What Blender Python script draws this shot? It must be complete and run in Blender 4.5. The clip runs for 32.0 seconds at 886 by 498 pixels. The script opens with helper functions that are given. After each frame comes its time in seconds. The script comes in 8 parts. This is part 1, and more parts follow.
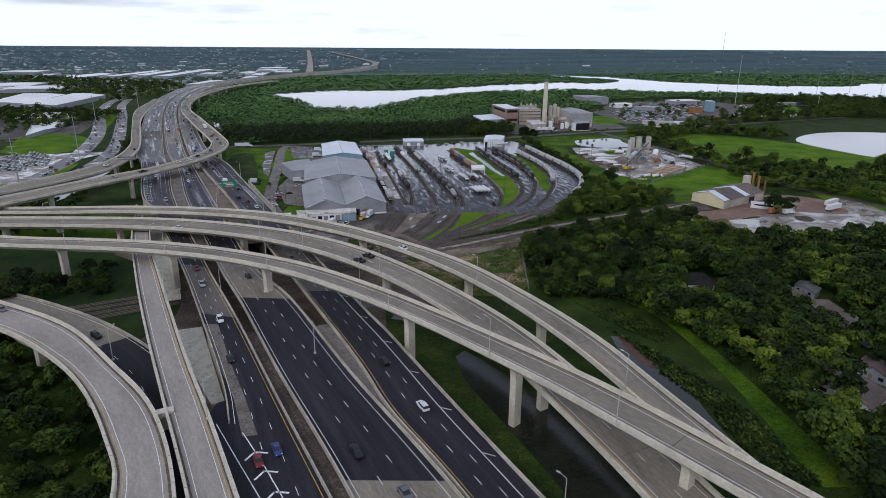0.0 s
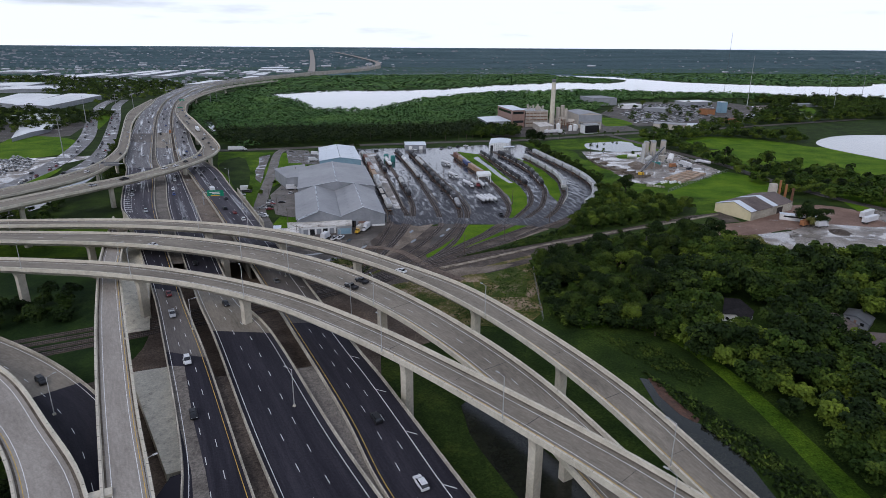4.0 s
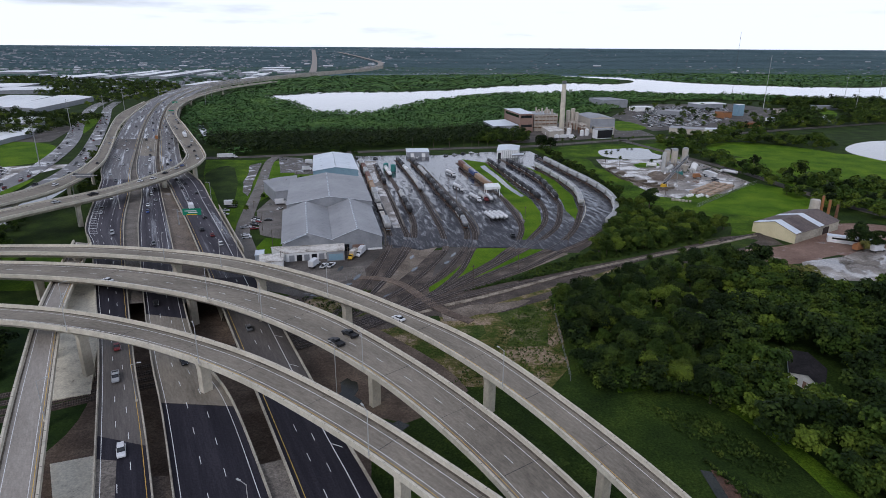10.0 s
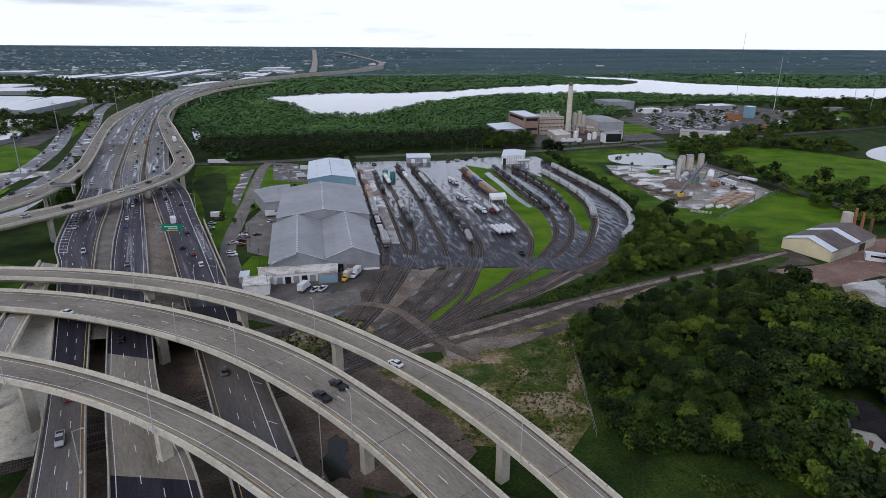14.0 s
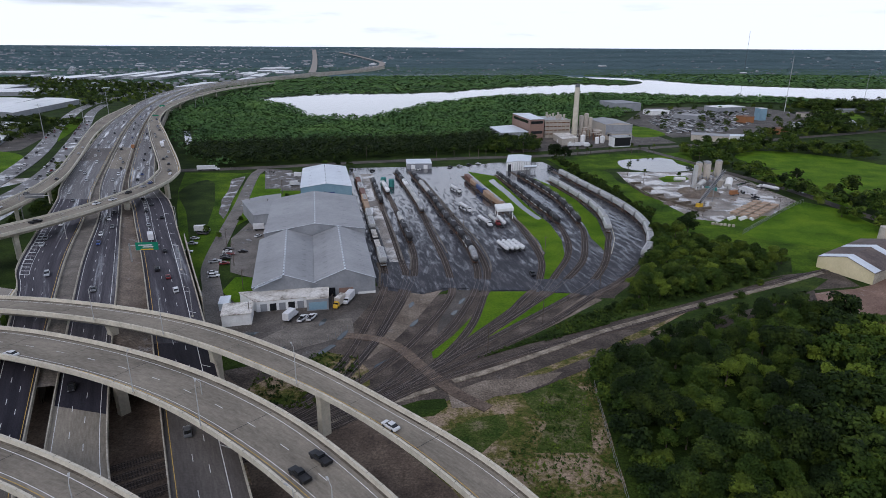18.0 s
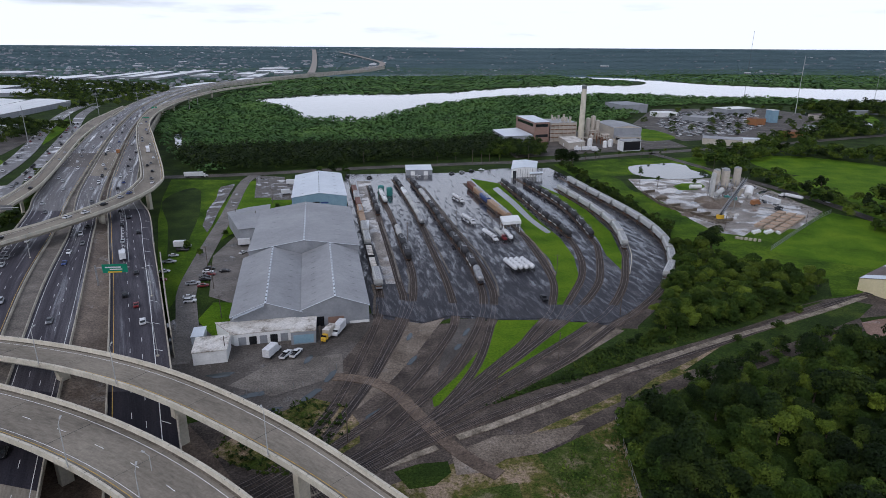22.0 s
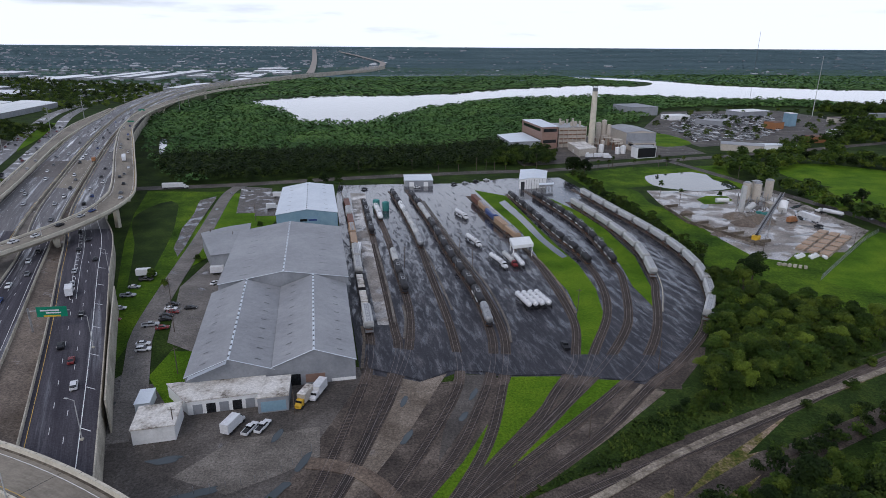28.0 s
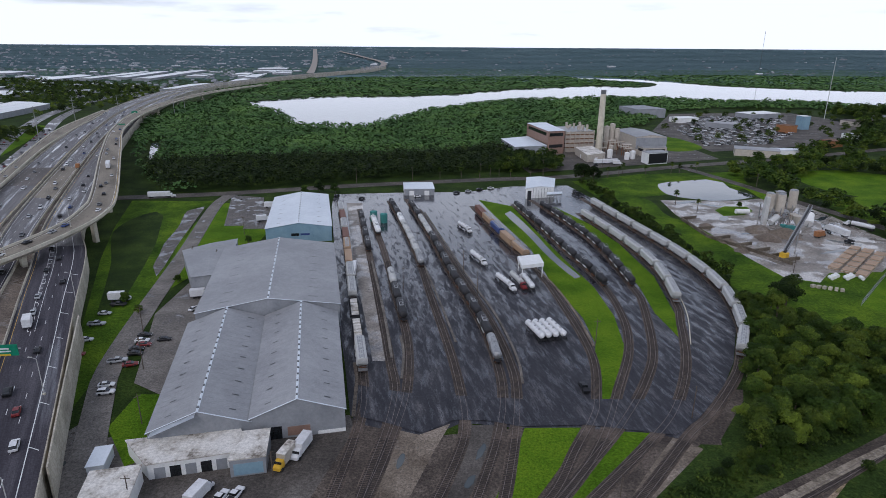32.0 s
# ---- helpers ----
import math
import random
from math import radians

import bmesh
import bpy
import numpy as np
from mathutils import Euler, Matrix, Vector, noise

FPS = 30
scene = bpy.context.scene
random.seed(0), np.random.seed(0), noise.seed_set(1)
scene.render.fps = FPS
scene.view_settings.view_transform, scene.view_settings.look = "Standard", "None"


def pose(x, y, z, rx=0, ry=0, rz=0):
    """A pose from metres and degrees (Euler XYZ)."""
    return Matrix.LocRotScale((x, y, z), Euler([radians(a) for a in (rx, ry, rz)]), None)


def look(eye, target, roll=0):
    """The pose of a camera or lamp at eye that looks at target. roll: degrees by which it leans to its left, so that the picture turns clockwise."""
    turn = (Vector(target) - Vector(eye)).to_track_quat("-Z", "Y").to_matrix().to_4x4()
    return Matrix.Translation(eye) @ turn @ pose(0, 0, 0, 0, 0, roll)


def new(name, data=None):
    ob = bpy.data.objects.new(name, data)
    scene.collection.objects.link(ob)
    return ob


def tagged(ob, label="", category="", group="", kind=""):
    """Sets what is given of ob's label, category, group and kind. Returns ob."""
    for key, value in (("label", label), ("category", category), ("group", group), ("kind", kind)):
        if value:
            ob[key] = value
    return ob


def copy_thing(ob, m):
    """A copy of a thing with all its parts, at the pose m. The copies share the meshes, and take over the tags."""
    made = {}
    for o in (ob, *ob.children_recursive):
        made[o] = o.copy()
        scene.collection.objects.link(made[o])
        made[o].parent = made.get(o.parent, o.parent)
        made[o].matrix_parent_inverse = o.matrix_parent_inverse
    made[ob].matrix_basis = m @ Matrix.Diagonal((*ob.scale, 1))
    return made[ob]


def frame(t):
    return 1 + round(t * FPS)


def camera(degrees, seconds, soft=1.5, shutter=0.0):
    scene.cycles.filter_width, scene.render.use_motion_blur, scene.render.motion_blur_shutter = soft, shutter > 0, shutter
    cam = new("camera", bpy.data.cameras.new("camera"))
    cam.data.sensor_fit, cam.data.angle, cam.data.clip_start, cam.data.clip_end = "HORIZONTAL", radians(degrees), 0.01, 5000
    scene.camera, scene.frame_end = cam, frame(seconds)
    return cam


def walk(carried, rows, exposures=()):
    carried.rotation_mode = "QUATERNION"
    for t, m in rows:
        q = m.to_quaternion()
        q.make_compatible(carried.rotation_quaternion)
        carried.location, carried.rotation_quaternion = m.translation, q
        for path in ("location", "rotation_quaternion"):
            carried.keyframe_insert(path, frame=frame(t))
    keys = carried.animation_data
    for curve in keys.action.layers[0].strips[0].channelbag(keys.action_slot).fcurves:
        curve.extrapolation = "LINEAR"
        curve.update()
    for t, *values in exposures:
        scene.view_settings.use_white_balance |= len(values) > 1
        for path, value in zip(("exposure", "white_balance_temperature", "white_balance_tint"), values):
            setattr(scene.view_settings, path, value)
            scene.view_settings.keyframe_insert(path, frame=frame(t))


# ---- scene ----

# ---- camera: seconds, x, y, z, heading to the left, pitch, roll ----
ROWS = (
    (0, -0.26, -0.37, 94.30, -0.690, -18.444, 0.350),
    (2, -0.04, 14.75, 93.74, -0.517, -18.457, 0.353),
    (4, 0.00, 29.03, 93.53, -0.372, -18.467, 0.353),
    (6, -0.13, 42.80, 93.53, -0.252, -18.476, 0.351),
    (8, -0.39, 56.34, 93.67, -0.154, -18.483, 0.349),
    (10, -0.76, 69.82, 93.85, -0.075, -18.488, 0.345),
    (12, -1.19, 83.34, 94.02, -0.011, -18.492, 0.341),
    (14, -1.65, 96.96, 94.15, 0.039, -18.495, 0.337),
    (16, -2.09, 110.69, 94.20, 0.079, -18.498, 0.333),
    (18, -2.49, 124.49, 94.19, 0.112, -18.501, 0.331),
    (20, -2.83, 138.29, 94.12, 0.141, -18.504, 0.331),
    (22, -3.10, 152.01, 94.01, 0.168, -18.507, 0.333),
    (24, -3.31, 165.57, 93.91, 0.198, -18.511, 0.337),
    (26, -3.47, 178.88, 93.85, 0.232, -18.516, 0.345),
    (28, -3.64, 191.86, 93.90, 0.274, -18.523, 0.357),
    (30, -3.88, 204.45, 94.13, 0.326, -18.532, 0.373),
    (32, -4.29, 216.64, 94.59, 0.392, -18.542, 0.394),
)


def aim(x, y, z, heading, pitch, roll):
    h, p = radians(heading), radians(pitch)
    ahead = (-math.sin(h) * math.cos(p) * 100, math.cos(h) * math.cos(p) * 100, math.sin(p) * 100)
    return look((x, y, z), (x + ahead[0], y + ahead[1], z + ahead[2]), roll)


cam = camera(72.45, 32.0, 0.6)
walk(cam, [(r[0], aim(*r[1:])) for r in ROWS], [(0, -0.28, 5840, 15), (32, -0.28, 5840, 15)])

# ---- sky and sun: bright broken overcast ----
SUN_ELEV, SUN_TURN = radians(42), radians(207)
world = bpy.data.worlds.new("sky")
scene.world = world
world.use_nodes = True
wn, wl = world.node_tree.nodes, world.node_tree.links
wn.clear()
sky = wn.new("ShaderNodeTexSky")
sky.sky_type, sky.sun_disc = "NISHITA", False
sky.sun_elevation, sky.sun_rotation = SUN_ELEV, SUN_TURN
sky.air_density, sky.dust_density = 1.0, 2.0
blue = wn.new("ShaderNodeBackground")
blue.inputs["Strength"].default_value = 0.11
cloud = wn.new("ShaderNodeBackground")
cloud.inputs["Color"].default_value = (0.93, 0.96, 1.0, 1)
cloud.inputs["Strength"].default_value = 1.32
coord = wn.new("ShaderNodeTexCoord")
stretch = wn.new("ShaderNodeMapping")
stretch.inputs["Scale"].default_value = (2.2, 2.2, 16.0)
puffs = wn.new("ShaderNodeTexNoise")
puffs.inputs["Scale"].default_value = 1.6
puffs.inputs["Detail"].default_value = 7.0
puffs.inputs["Roughness"].default_value = 0.55
cover = wn.new("ShaderNodeMapRange")
cover.inputs["From Min"].default_value, cover.inputs["From Max"].default_value = 0.45, 0.66
cover.inputs["To Min"].default_value, cover.inputs["To Max"].default_value = 0.32, 1.0
blend = wn.new("ShaderNodeMixShader")
out = wn.new("ShaderNodeOutputWorld")
wl.new(coord.outputs["Generated"], stretch.inputs["Vector"])
wl.new(stretch.outputs["Vector"], puffs.inputs["Vector"])
split = wn.new("ShaderNodeSeparateXYZ")
wl.new(coord.outputs["Generated"], split.inputs["Vector"])
thick = wn.new("ShaderNodeMapRange")   # clouds crowd together towards the horizon
thick.inputs["From Min"].default_value, thick.inputs["From Max"].default_value = 0.05, 0.55
thick.inputs["To Min"].default_value, thick.inputs["To Max"].default_value = 0.20, -0.10
wl.new(split.outputs["Z"], thick.inputs["Value"])
sums = wn.new("ShaderNodeMath")
wl.new(puffs.outputs["Fac"], sums.inputs[0])
wl.new(thick.outputs["Result"], sums.inputs[1])
wl.new(sums.outputs["Value"], cover.inputs["Value"])
wl.new(sky.outputs["Color"], blue.inputs["Color"])
wl.new(cover.outputs["Result"], blend.inputs["Fac"])
wl.new(blue.outputs["Background"], blend.inputs[1])
wl.new(cloud.outputs["Background"], blend.inputs[2])
wl.new(blend.outputs["Shader"], out.inputs["Surface"])
sun_data = bpy.data.lights.new("sun", "SUN")
sun_data.energy, sun_data.angle, sun_data.color = 0.85, radians(16), (1.0, 0.95, 0.87)
sun = new("sun", sun_data)
sun.matrix_world = look((0, 0, 400), (-math.sin(-SUN_TURN) * -100, -100 * math.cos(SUN_TURN), 400 - 100 * math.tan(SUN_ELEV)))

# ---- materials ----
MATS = {}


def material(name, c1, c2, rough=0.8, scale=0.5, fine=8.0, bump=0.15, metal=0.0, wet=None, where="world", vary=0.0, c3=None, spec=0.4, stretch=None, sharp=(0.5, 0.95), grain=0.3):
    """Two-scale noise between two base colours, fine relief; wet = (scale, low, high, roughness) adds puddles as gloss; vary: by object."""
    m = bpy.data.materials.new(name)
    m.use_nodes = True
    n, l = m.node_tree.nodes, m.node_tree.links
    b = n["Principled BSDF"]
    if where == "world":
        src = n.new("ShaderNodeNewGeometry").outputs["Position"]
        flat = src
    else:
        src = n.new("ShaderNodeTexCoord").outputs["UV" if where == "uv" else "Object"]
    flat = src

    if stretch:
        mp = n.new("ShaderNodeMapping")
        mp.inputs["Rotation"].default_value = (0, 0, radians(stretch[0]))
        mp.vector_type = "TEXTURE"
        mp.inputs["Scale"].default_value = (1, 1 / stretch[1], 1)
        l.new(src, mp.inputs["Vector"])
        src = mp.outputs["Vector"]

    def noise_node(s, detail=5.0, r=0.6):
        t = n.new("ShaderNodeTexNoise")
        t.inputs["Scale"].default_value, t.inputs["Detail"].default_value, t.inputs["Roughness"].default_value = s, detail, r
        l.new(src, t.inputs["Vector"])
        return t.outputs["Fac"]

    big, small = noise_node(scale), noise_node(fine, 3.0)
    add = n.new("ShaderNodeMath")
    add.operation = "MULTIPLY_ADD"
    l.new(small, add.inputs[0])
    add.inputs[1].default_value = 0.45
    l.new(big, add.inputs[2])
    ramp = n.new("ShaderNodeValToRGB")
    ramp.color_ramp.elements[0].position, ramp.color_ramp.elements[1].position = sharp
    ramp.color_ramp.elements[0].color, ramp.color_ramp.elements[1].color = (*c1, 1), (*c2, 1)
    if c3:
        e = ramp.color_ramp.elements.new(sum(sharp) / 2)
        e.color = (*c3, 1)
    l.new(add.outputs[0], ramp.inputs["Fac"])
    colour = ramp.outputs["Color"]
    if vary:
        info = n.new("ShaderNodeObjectInfo")
        mr = n.new("ShaderNodeMapRange")
        mr.inputs["To Min"].default_value, mr.inputs["To Max"].default_value = 1 - vary, 1 + vary
        l.new(info.outputs["Random"], mr.inputs["Value"])
        hsv = n.new("ShaderNodeHueSaturation")
        l.new(mr.outputs["Result"], hsv.inputs["Value"])
        l.new(colour, hsv.inputs["Color"])
        colour = hsv.outputs["Color"]
    if grain:
        speck = n.new("ShaderNodeTexNoise")
        speck.inputs["Scale"].default_value, speck.inputs["Detail"].default_value, speck.inputs["Roughness"].default_value = 1.7, 3.0, 0.75
        l.new(flat, speck.inputs["Vector"])
        mr = n.new("ShaderNodeMapRange")
        mr.inputs["From Min"].default_value, mr.inputs["From Max"].default_value = 0.3, 0.7
        mr.inputs["To Min"].default_value, mr.inputs["To Max"].default_value = 1 - grain, 1 + grain
        l.new(speck.outputs["Fac"], mr.inputs["Value"])
        hsv = n.new("ShaderNodeHueSaturation")
        l.new(mr.outputs["Result"], hsv.inputs["Value"])
        l.new(colour, hsv.inputs["Color"])
        colour = hsv.outputs["Color"]
    l.new(colour, b.inputs["Base Color"])
    b.inputs["Roughness"].default_value, b.inputs["Metallic"].default_value = rough, metal
    b.inputs["Specular IOR Level"].default_value = spec
    if bump:
        bn = n.new("ShaderNodeBump")
        bn.inputs["Strength"].default_value, bn.inputs["Distance"].default_value = bump, 0.3
        l.new(add.outputs[0], bn.inputs["Height"])
        l.new(bn.outputs["Normal"], b.inputs["Normal"])
    if wet:
        p = noise_node(wet[0], 8.0, 0.72)
        mr = n.new("ShaderNodeMapRange")
        mr.inputs["From Min"].default_value, mr.inputs["From Max"].default_value = wet[1], wet[2]
        mr.inputs["To Min"].default_value, mr.inputs["To Max"].default_value = wet[3], rough
        if len(wet) > 4:   # the far end of the yard lies lower and stays wetter
            gy = n.new("ShaderNodeSeparateXYZ")
            l.new(flat, gy.inputs["Vector"])
            low = n.new("ShaderNodeMapRange")
            low.inputs["From Min"].default_value, low.inputs["From Max"].default_value = wet[4], wet[5]
            low.inputs["To Min"].default_value, low.inputs["To Max"].default_value = 0.0, -wet[6]
            l.new(gy.outputs["Y"], low.inputs["Value"])
            both = n.new("ShaderNodeMath")
            l.new(p, both.inputs[0])
            l.new(low.outputs["Result"], both.inputs[1])
            p = both.outputs["Value"]
        l.new(p, mr.inputs["Value"])
        l.new(mr.outputs["Result"], b.inputs["Roughness"])
        gloss = n.new("ShaderNodeMapRange")
        gloss.inputs["From Min"].default_value, gloss.inputs["From Max"].default_value = wet[1], wet[2]
        gloss.inputs["To Min"].default_value, gloss.inputs["To Max"].default_value = 1.0, spec * 0.5
        l.new(p, gloss.inputs["Value"])
        l.new(gloss.outputs["Result"], b.inputs["Specular IOR Level"])
    MATS[name] = m
    return m


material("grass", (0.010, 0.020, 0.004), (0.044, 0.070, 0.010), 0.95, 0.06, 1.2, 0.6, c3=(0.021, 0.039, 0.006), spec=0.1, grain=0.55)
material("lawn", (0.034, 0.078, 0.004), (0.118, 0.190, 0.010), 0.95, 0.045, 1.1, 0.5, c3=(0.070, 0.138, 0.007), spec=0.06, grain=0.45, sharp=(0.5, 0.9))
material("field", (0.017, 0.041, 0.004), (0.100, 0.160, 0.010), 0.95, 0.05, 0.7, 0.5, c3=(0.048, 0.094, 0.007), spec=0.06, grain=0.55, sharp=(0.5, 0.9))
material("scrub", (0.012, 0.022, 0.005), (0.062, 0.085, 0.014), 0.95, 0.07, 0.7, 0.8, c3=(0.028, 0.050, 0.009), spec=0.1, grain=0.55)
material("swamp", (0.008, 0.020, 0.006), (0.032, 0.060, 0.012), 0.9, 0.08, 0.8, 0.6, spec=0.1)
# far ground: the bluish haze of distance is mixed into its base colour
material("far_land_haze", (0.048, 0.090, 0.098), (0.135, 0.190, 0.196), 0.95, 0.005, 0.05, 0.0, c3=(0.084, 0.134, 0.144), spec=0.1, stretch=(90, 0.3))
material("dirt", (0.085, 0.066, 0.05), (0.23, 0.185, 0.145), 0.85, 0.06, 0.9, 0.3, wet=(0.07, 0.36, 0.44, 0.06), c3=(0.15, 0.12, 0.095), grain=0.5)
material("weedy", (0.040, 0.062, 0.008), (0.29, 0.215, 0.150), 0.9, 0.08, 0.7, 0.3, c3=(0.118, 0.104, 0.032), spec=0.1, sharp=(0.60, 0.86), grain=0.6)
material("weedy_green", (0.026, 0.050, 0.007), (0.17, 0.145, 0.085), 0.9, 0.12, 0.9, 0.3, c3=(0.060, 0.078, 0.016), spec=0.1, sharp=(0.56, 0.92), grain=0.6)
material("pale_dirt", (0.095, 0.074, 0.055), (0.26, 0.214, 0.170), 0.85, 0.09, 0.7, 0.4, c3=(0.165, 0.133, 0.102), grain=0.55, wet=(0.10, 0.35, 0.40, 0.08))
material("brown_soil", (0.058, 0.040, 0.029), (0.200, 0.150, 0.108), 0.9, 0.10, 0.9, 0.4, c3=(0.118, 0.086, 0.063), grain=0.5)
material("red_dirt", (0.14, 0.085, 0.062), (0.28, 0.185, 0.14), 0.85, 0.05, 0.7, 0.4, c3=(0.20, 0.128, 0.096), grain=0.4, wet=(0.08, 0.36, 0.44, 0.05))
material("rust_mud", (0.045, 0.026, 0.018), (0.125, 0.062, 0.038), 0.8, 0.3, 1.5, 0.3, grain=0.5)
material("wet_roof", (0.50, 0.51, 0.51), (0.76, 0.77, 0.76), 0.3, 0.03, 0.3, 0.0, spec=0.6, c3=(0.66, 0.67, 0.66), grain=0.12, stretch=(12, 0.15))
material("ballast", (0.034, 0.027, 0.023), (0.150, 0.121, 0.098), 0.9, 0.10, 1.2, 0.6, c3=(0.074, 0.059, 0.048), grain=0.6, wet=(0.12, 0.31, 0.36, 0.06))
material("track_stone", (0.040, 0.029, 0.023), (0.135, 0.103, 0.081), 0.9, 0.15, 1.6, 0.6, c3=(0.078, 0.059, 0.046), grain=0.6)
material("asphalt", (0.013, 0.0118, 0.017), (0.038, 0.0345, 0.043), 0.85, 0.35, 4.0, 0.05, c3=(0.023, 0.021, 0.028), spec=0.2, where="uv", stretch=(0, 0.05), grain=0.3)
material("old_asphalt", (0.042, 0.036, 0.031), (0.150, 0.132, 0.115), 0.75, 0.06, 0.9, 0.05, wet=(0.10, 0.35, 0.40, 0.05), c3=(0.085, 0.074, 0.064), grain=0.5)
material("wet_yard", (0.019, 0.019, 0.024), (0.112, 0.107, 0.110), 0.6, 0.34, 2.6, 0.03, wet=(0.45, 0.34, 0.47, 0.12, 360, 560, 0.21), c3=(0.034, 0.033, 0.039), spec=0.45, stretch=(11, 0.2), grain=0.4, sharp=(0.56, 0.98))
material("wet_gravel", (0.050, 0.044, 0.040), (0.19, 0.172, 0.155), 0.85, 0.12, 0.9, 0.06, wet=(0.12, 0.42, 0.50, 0.03), c3=(0.105, 0.094, 0.085), spec=0.4, grain=0.5)
material("wet_lot", (0.115, 0.100, 0.086), (0.40, 0.362, 0.318), 0.65, 0.08, 0.8, 0.04, wet=(0.07, 0.46, 0.52, 0.03), c3=(0.235, 0.208, 0.180), spec=0.5, grain=0.45)
material("concrete_road", (0.112, 0.096, 0.074), (0.288, 0.252, 0.198), 0.85, 0.10, 1.6, 0.04, c3=(0.204, 0.178, 0.140), spec=0.25, where="uv", stretch=(0, 0.22), grain=0.14, sharp=(0.46, 0.92))
material("worn_road", (0.060, 0.052, 0.048), (0.165, 0.147, 0.132), 0.8, 0.12, 1.8, 0.04, c3=(0.105, 0.093, 0.084), spec=0.3, where="uv", stretch=(0, 0.12), grain=0.2, sharp=(0.46, 0.92))
material("plain_concrete", (0.085, 0.074, 0.062), (0.225, 0.200, 0.170), 0.85, 0.12, 1.5, 0.04, c3=(0.150, 0.132, 0.112), spec=0.25, grain=0.5)
material("pale_road", (0.190, 0.168, 0.142), (0.375, 0.338, 0.292), 0.85, 0.10, 1.6, 0.04, c3=(0.284, 0.254, 0.217), spec=0.25, where="uv", stretch=(0, 0.22), grain=0.14, sharp=(0.46, 0.92))
# wet gloss, plus a base colour lightened to carry the sky's sheen far off
material("wet_sheen_asphalt", (0.030, 0.027, 0.034), (0.095, 0.088, 0.098), 0.8, 0.35, 4.0, 0.02, c3=(0.056, 0.051, 0.060), spec=0.35, where="uv", stretch=(0, 0.04), wet=(0.20, 0.34, 0.46, 0.08), grain=0.35)
material("far_sheen_asphalt", (0.060, 0.056, 0.058), (0.215, 0.205, 0.200), 0.7, 0.25, 3.0, 0.02, c3=(0.125, 0.118, 0.118), spec=0.4, where="uv", stretch=(0, 0.04), wet=(0.25, 0.38, 0.50, 0.06), grain=0.3)
material("broken_concrete", (0.085, 0.068, 0.050), (0.370, 0.318, 0.250), 0.9, 0.25, 1.2, 0.1, c3=(0.230, 0.194, 0.148), spec=0.15, grain=0.4)
material("concrete", (0.44, 0.402, 0.318), (0.63, 0.580, 0.470), 0.85, 0.20, 1.2, 0.06, spec=0.25, grain=0.12)
material("slope_concrete", (0.12, 0.105, 0.08), (0.72, 0.675, 0.55), 0.85, 0.35, 1.6, 0.1, c3=(0.60, 0.555, 0.445), sharp=(0.40, 0.80), grain=0.2)
material("old_wall", (0.26, 0.235, 0.185), (0.54, 0.495, 0.40), 0.85, 0.10, 0.6, 0.15, spec=0.25, grain=0.3)
material("west_road", (0.085, 0.080, 0.080), (0.21, 0.200, 0.195), 0.6, 0.05, 0.6, 0.03, wet=(0.05, 0.40, 0.50, 0.05), c3=(0.145, 0.138, 0.136), grain=0.25)
material("white_line", (0.62, 0.62, 0.60), (0.80, 0.80, 0.78), 0.6, 0.4, 3.0, 0.0)
material("lane_grey", (0.085, 0.076, 0.067), (0.235, 0.213, 0.190), 0.8, 0.10, 0.9, 0.05, wet=(0.10, 0.37, 0.42, 0.05), c3=(0.155, 0.140, 0.124), grain=0.45)
material("yellow_line", (0.50, 0.32, 0.05), (0.66, 0.43, 0.08), 0.6, 0.4, 3.0, 0.0)
material("roof_metal", (0.220, 0.222, 0.226), (0.325, 0.326, 0.328), 0.5, 0.05, 0.5, 0.03, 0.1, c3=(0.272, 0.274, 0.278), grain=0.1)
material("roof_pale", (0.55, 0.59, 0.63), (0.70, 0.74, 0.77), 0.45, 0.05, 0.5, 0.03, 0.1, grain=0.07)
material("wall_grey", (0.20, 0.21, 0.225), (0.30, 0.31, 0.325), 0.7, 0.15, 1.0, 0.05, grain=0.07)
material("wall_blue", (0.16, 0.27, 0.34), (0.24, 0.36, 0.43), 0.7, 0.15, 1.0, 0.05, grain=0.07)
material("flat_roof", (0.13, 0.105, 0.08), (0.66, 0.63, 0.58), 0.8, 0.20, 0.9, 0.1, c3=(0.50, 0.465, 0.41), sharp=(0.5, 0.82), grain=0.25)
material("gutter_dirt", (0.060, 0.048, 0.036), (0.20, 0.168, 0.128), 0.9, 0.15, 2.0, 0.0, c3=(0.120, 0.100, 0.076), spec=0.2, grain=0.4)
material("white_paint", (0.66, 0.66, 0.64), (0.82, 0.82, 0.80), 0.5, 0.3, 2.0, 0.03, grain=0.07)
material("tan_wall", (0.62, 0.54, 0.32), (0.74, 0.65, 0.41), 0.75, 0.15, 1.0, 0.05, grain=0.07)
material("brown_roof", (0.070, 0.052, 0.045), (0.150, 0.112, 0.098), 0.7, 0.1, 0.8, 0.08)
material("dark_roof", (0.012, 0.011, 0.012), (0.034, 0.031, 0.031), 0.9, 0.2, 1.5, 0.08, spec=0.08, grain=0.3)
material("steel", (0.25, 0.25, 0.25), (0.42, 0.42, 0.42), 0.45, 0.6, 4.0, 0.05, 0.6)
material("rust", (0.10, 0.05, 0.03), (0.22, 0.11, 0.06), 0.85, 0.4, 3.0, 0.1)
material("rail_steel", (0.12, 0.09, 0.075), (0.26, 0.22, 0.20), 0.5, 0.5, 4.0, 0.0, 0.5)
material("sleeper", (0.016, 0.013, 0.012), (0.048, 0.039, 0.033), 0.9, 0.8, 4.0, 0.1)
material("bark", (0.06, 0.045, 0.035), (0.14, 0.11, 0.085), 0.95, 1.0, 6.0, 0.4, where="object")
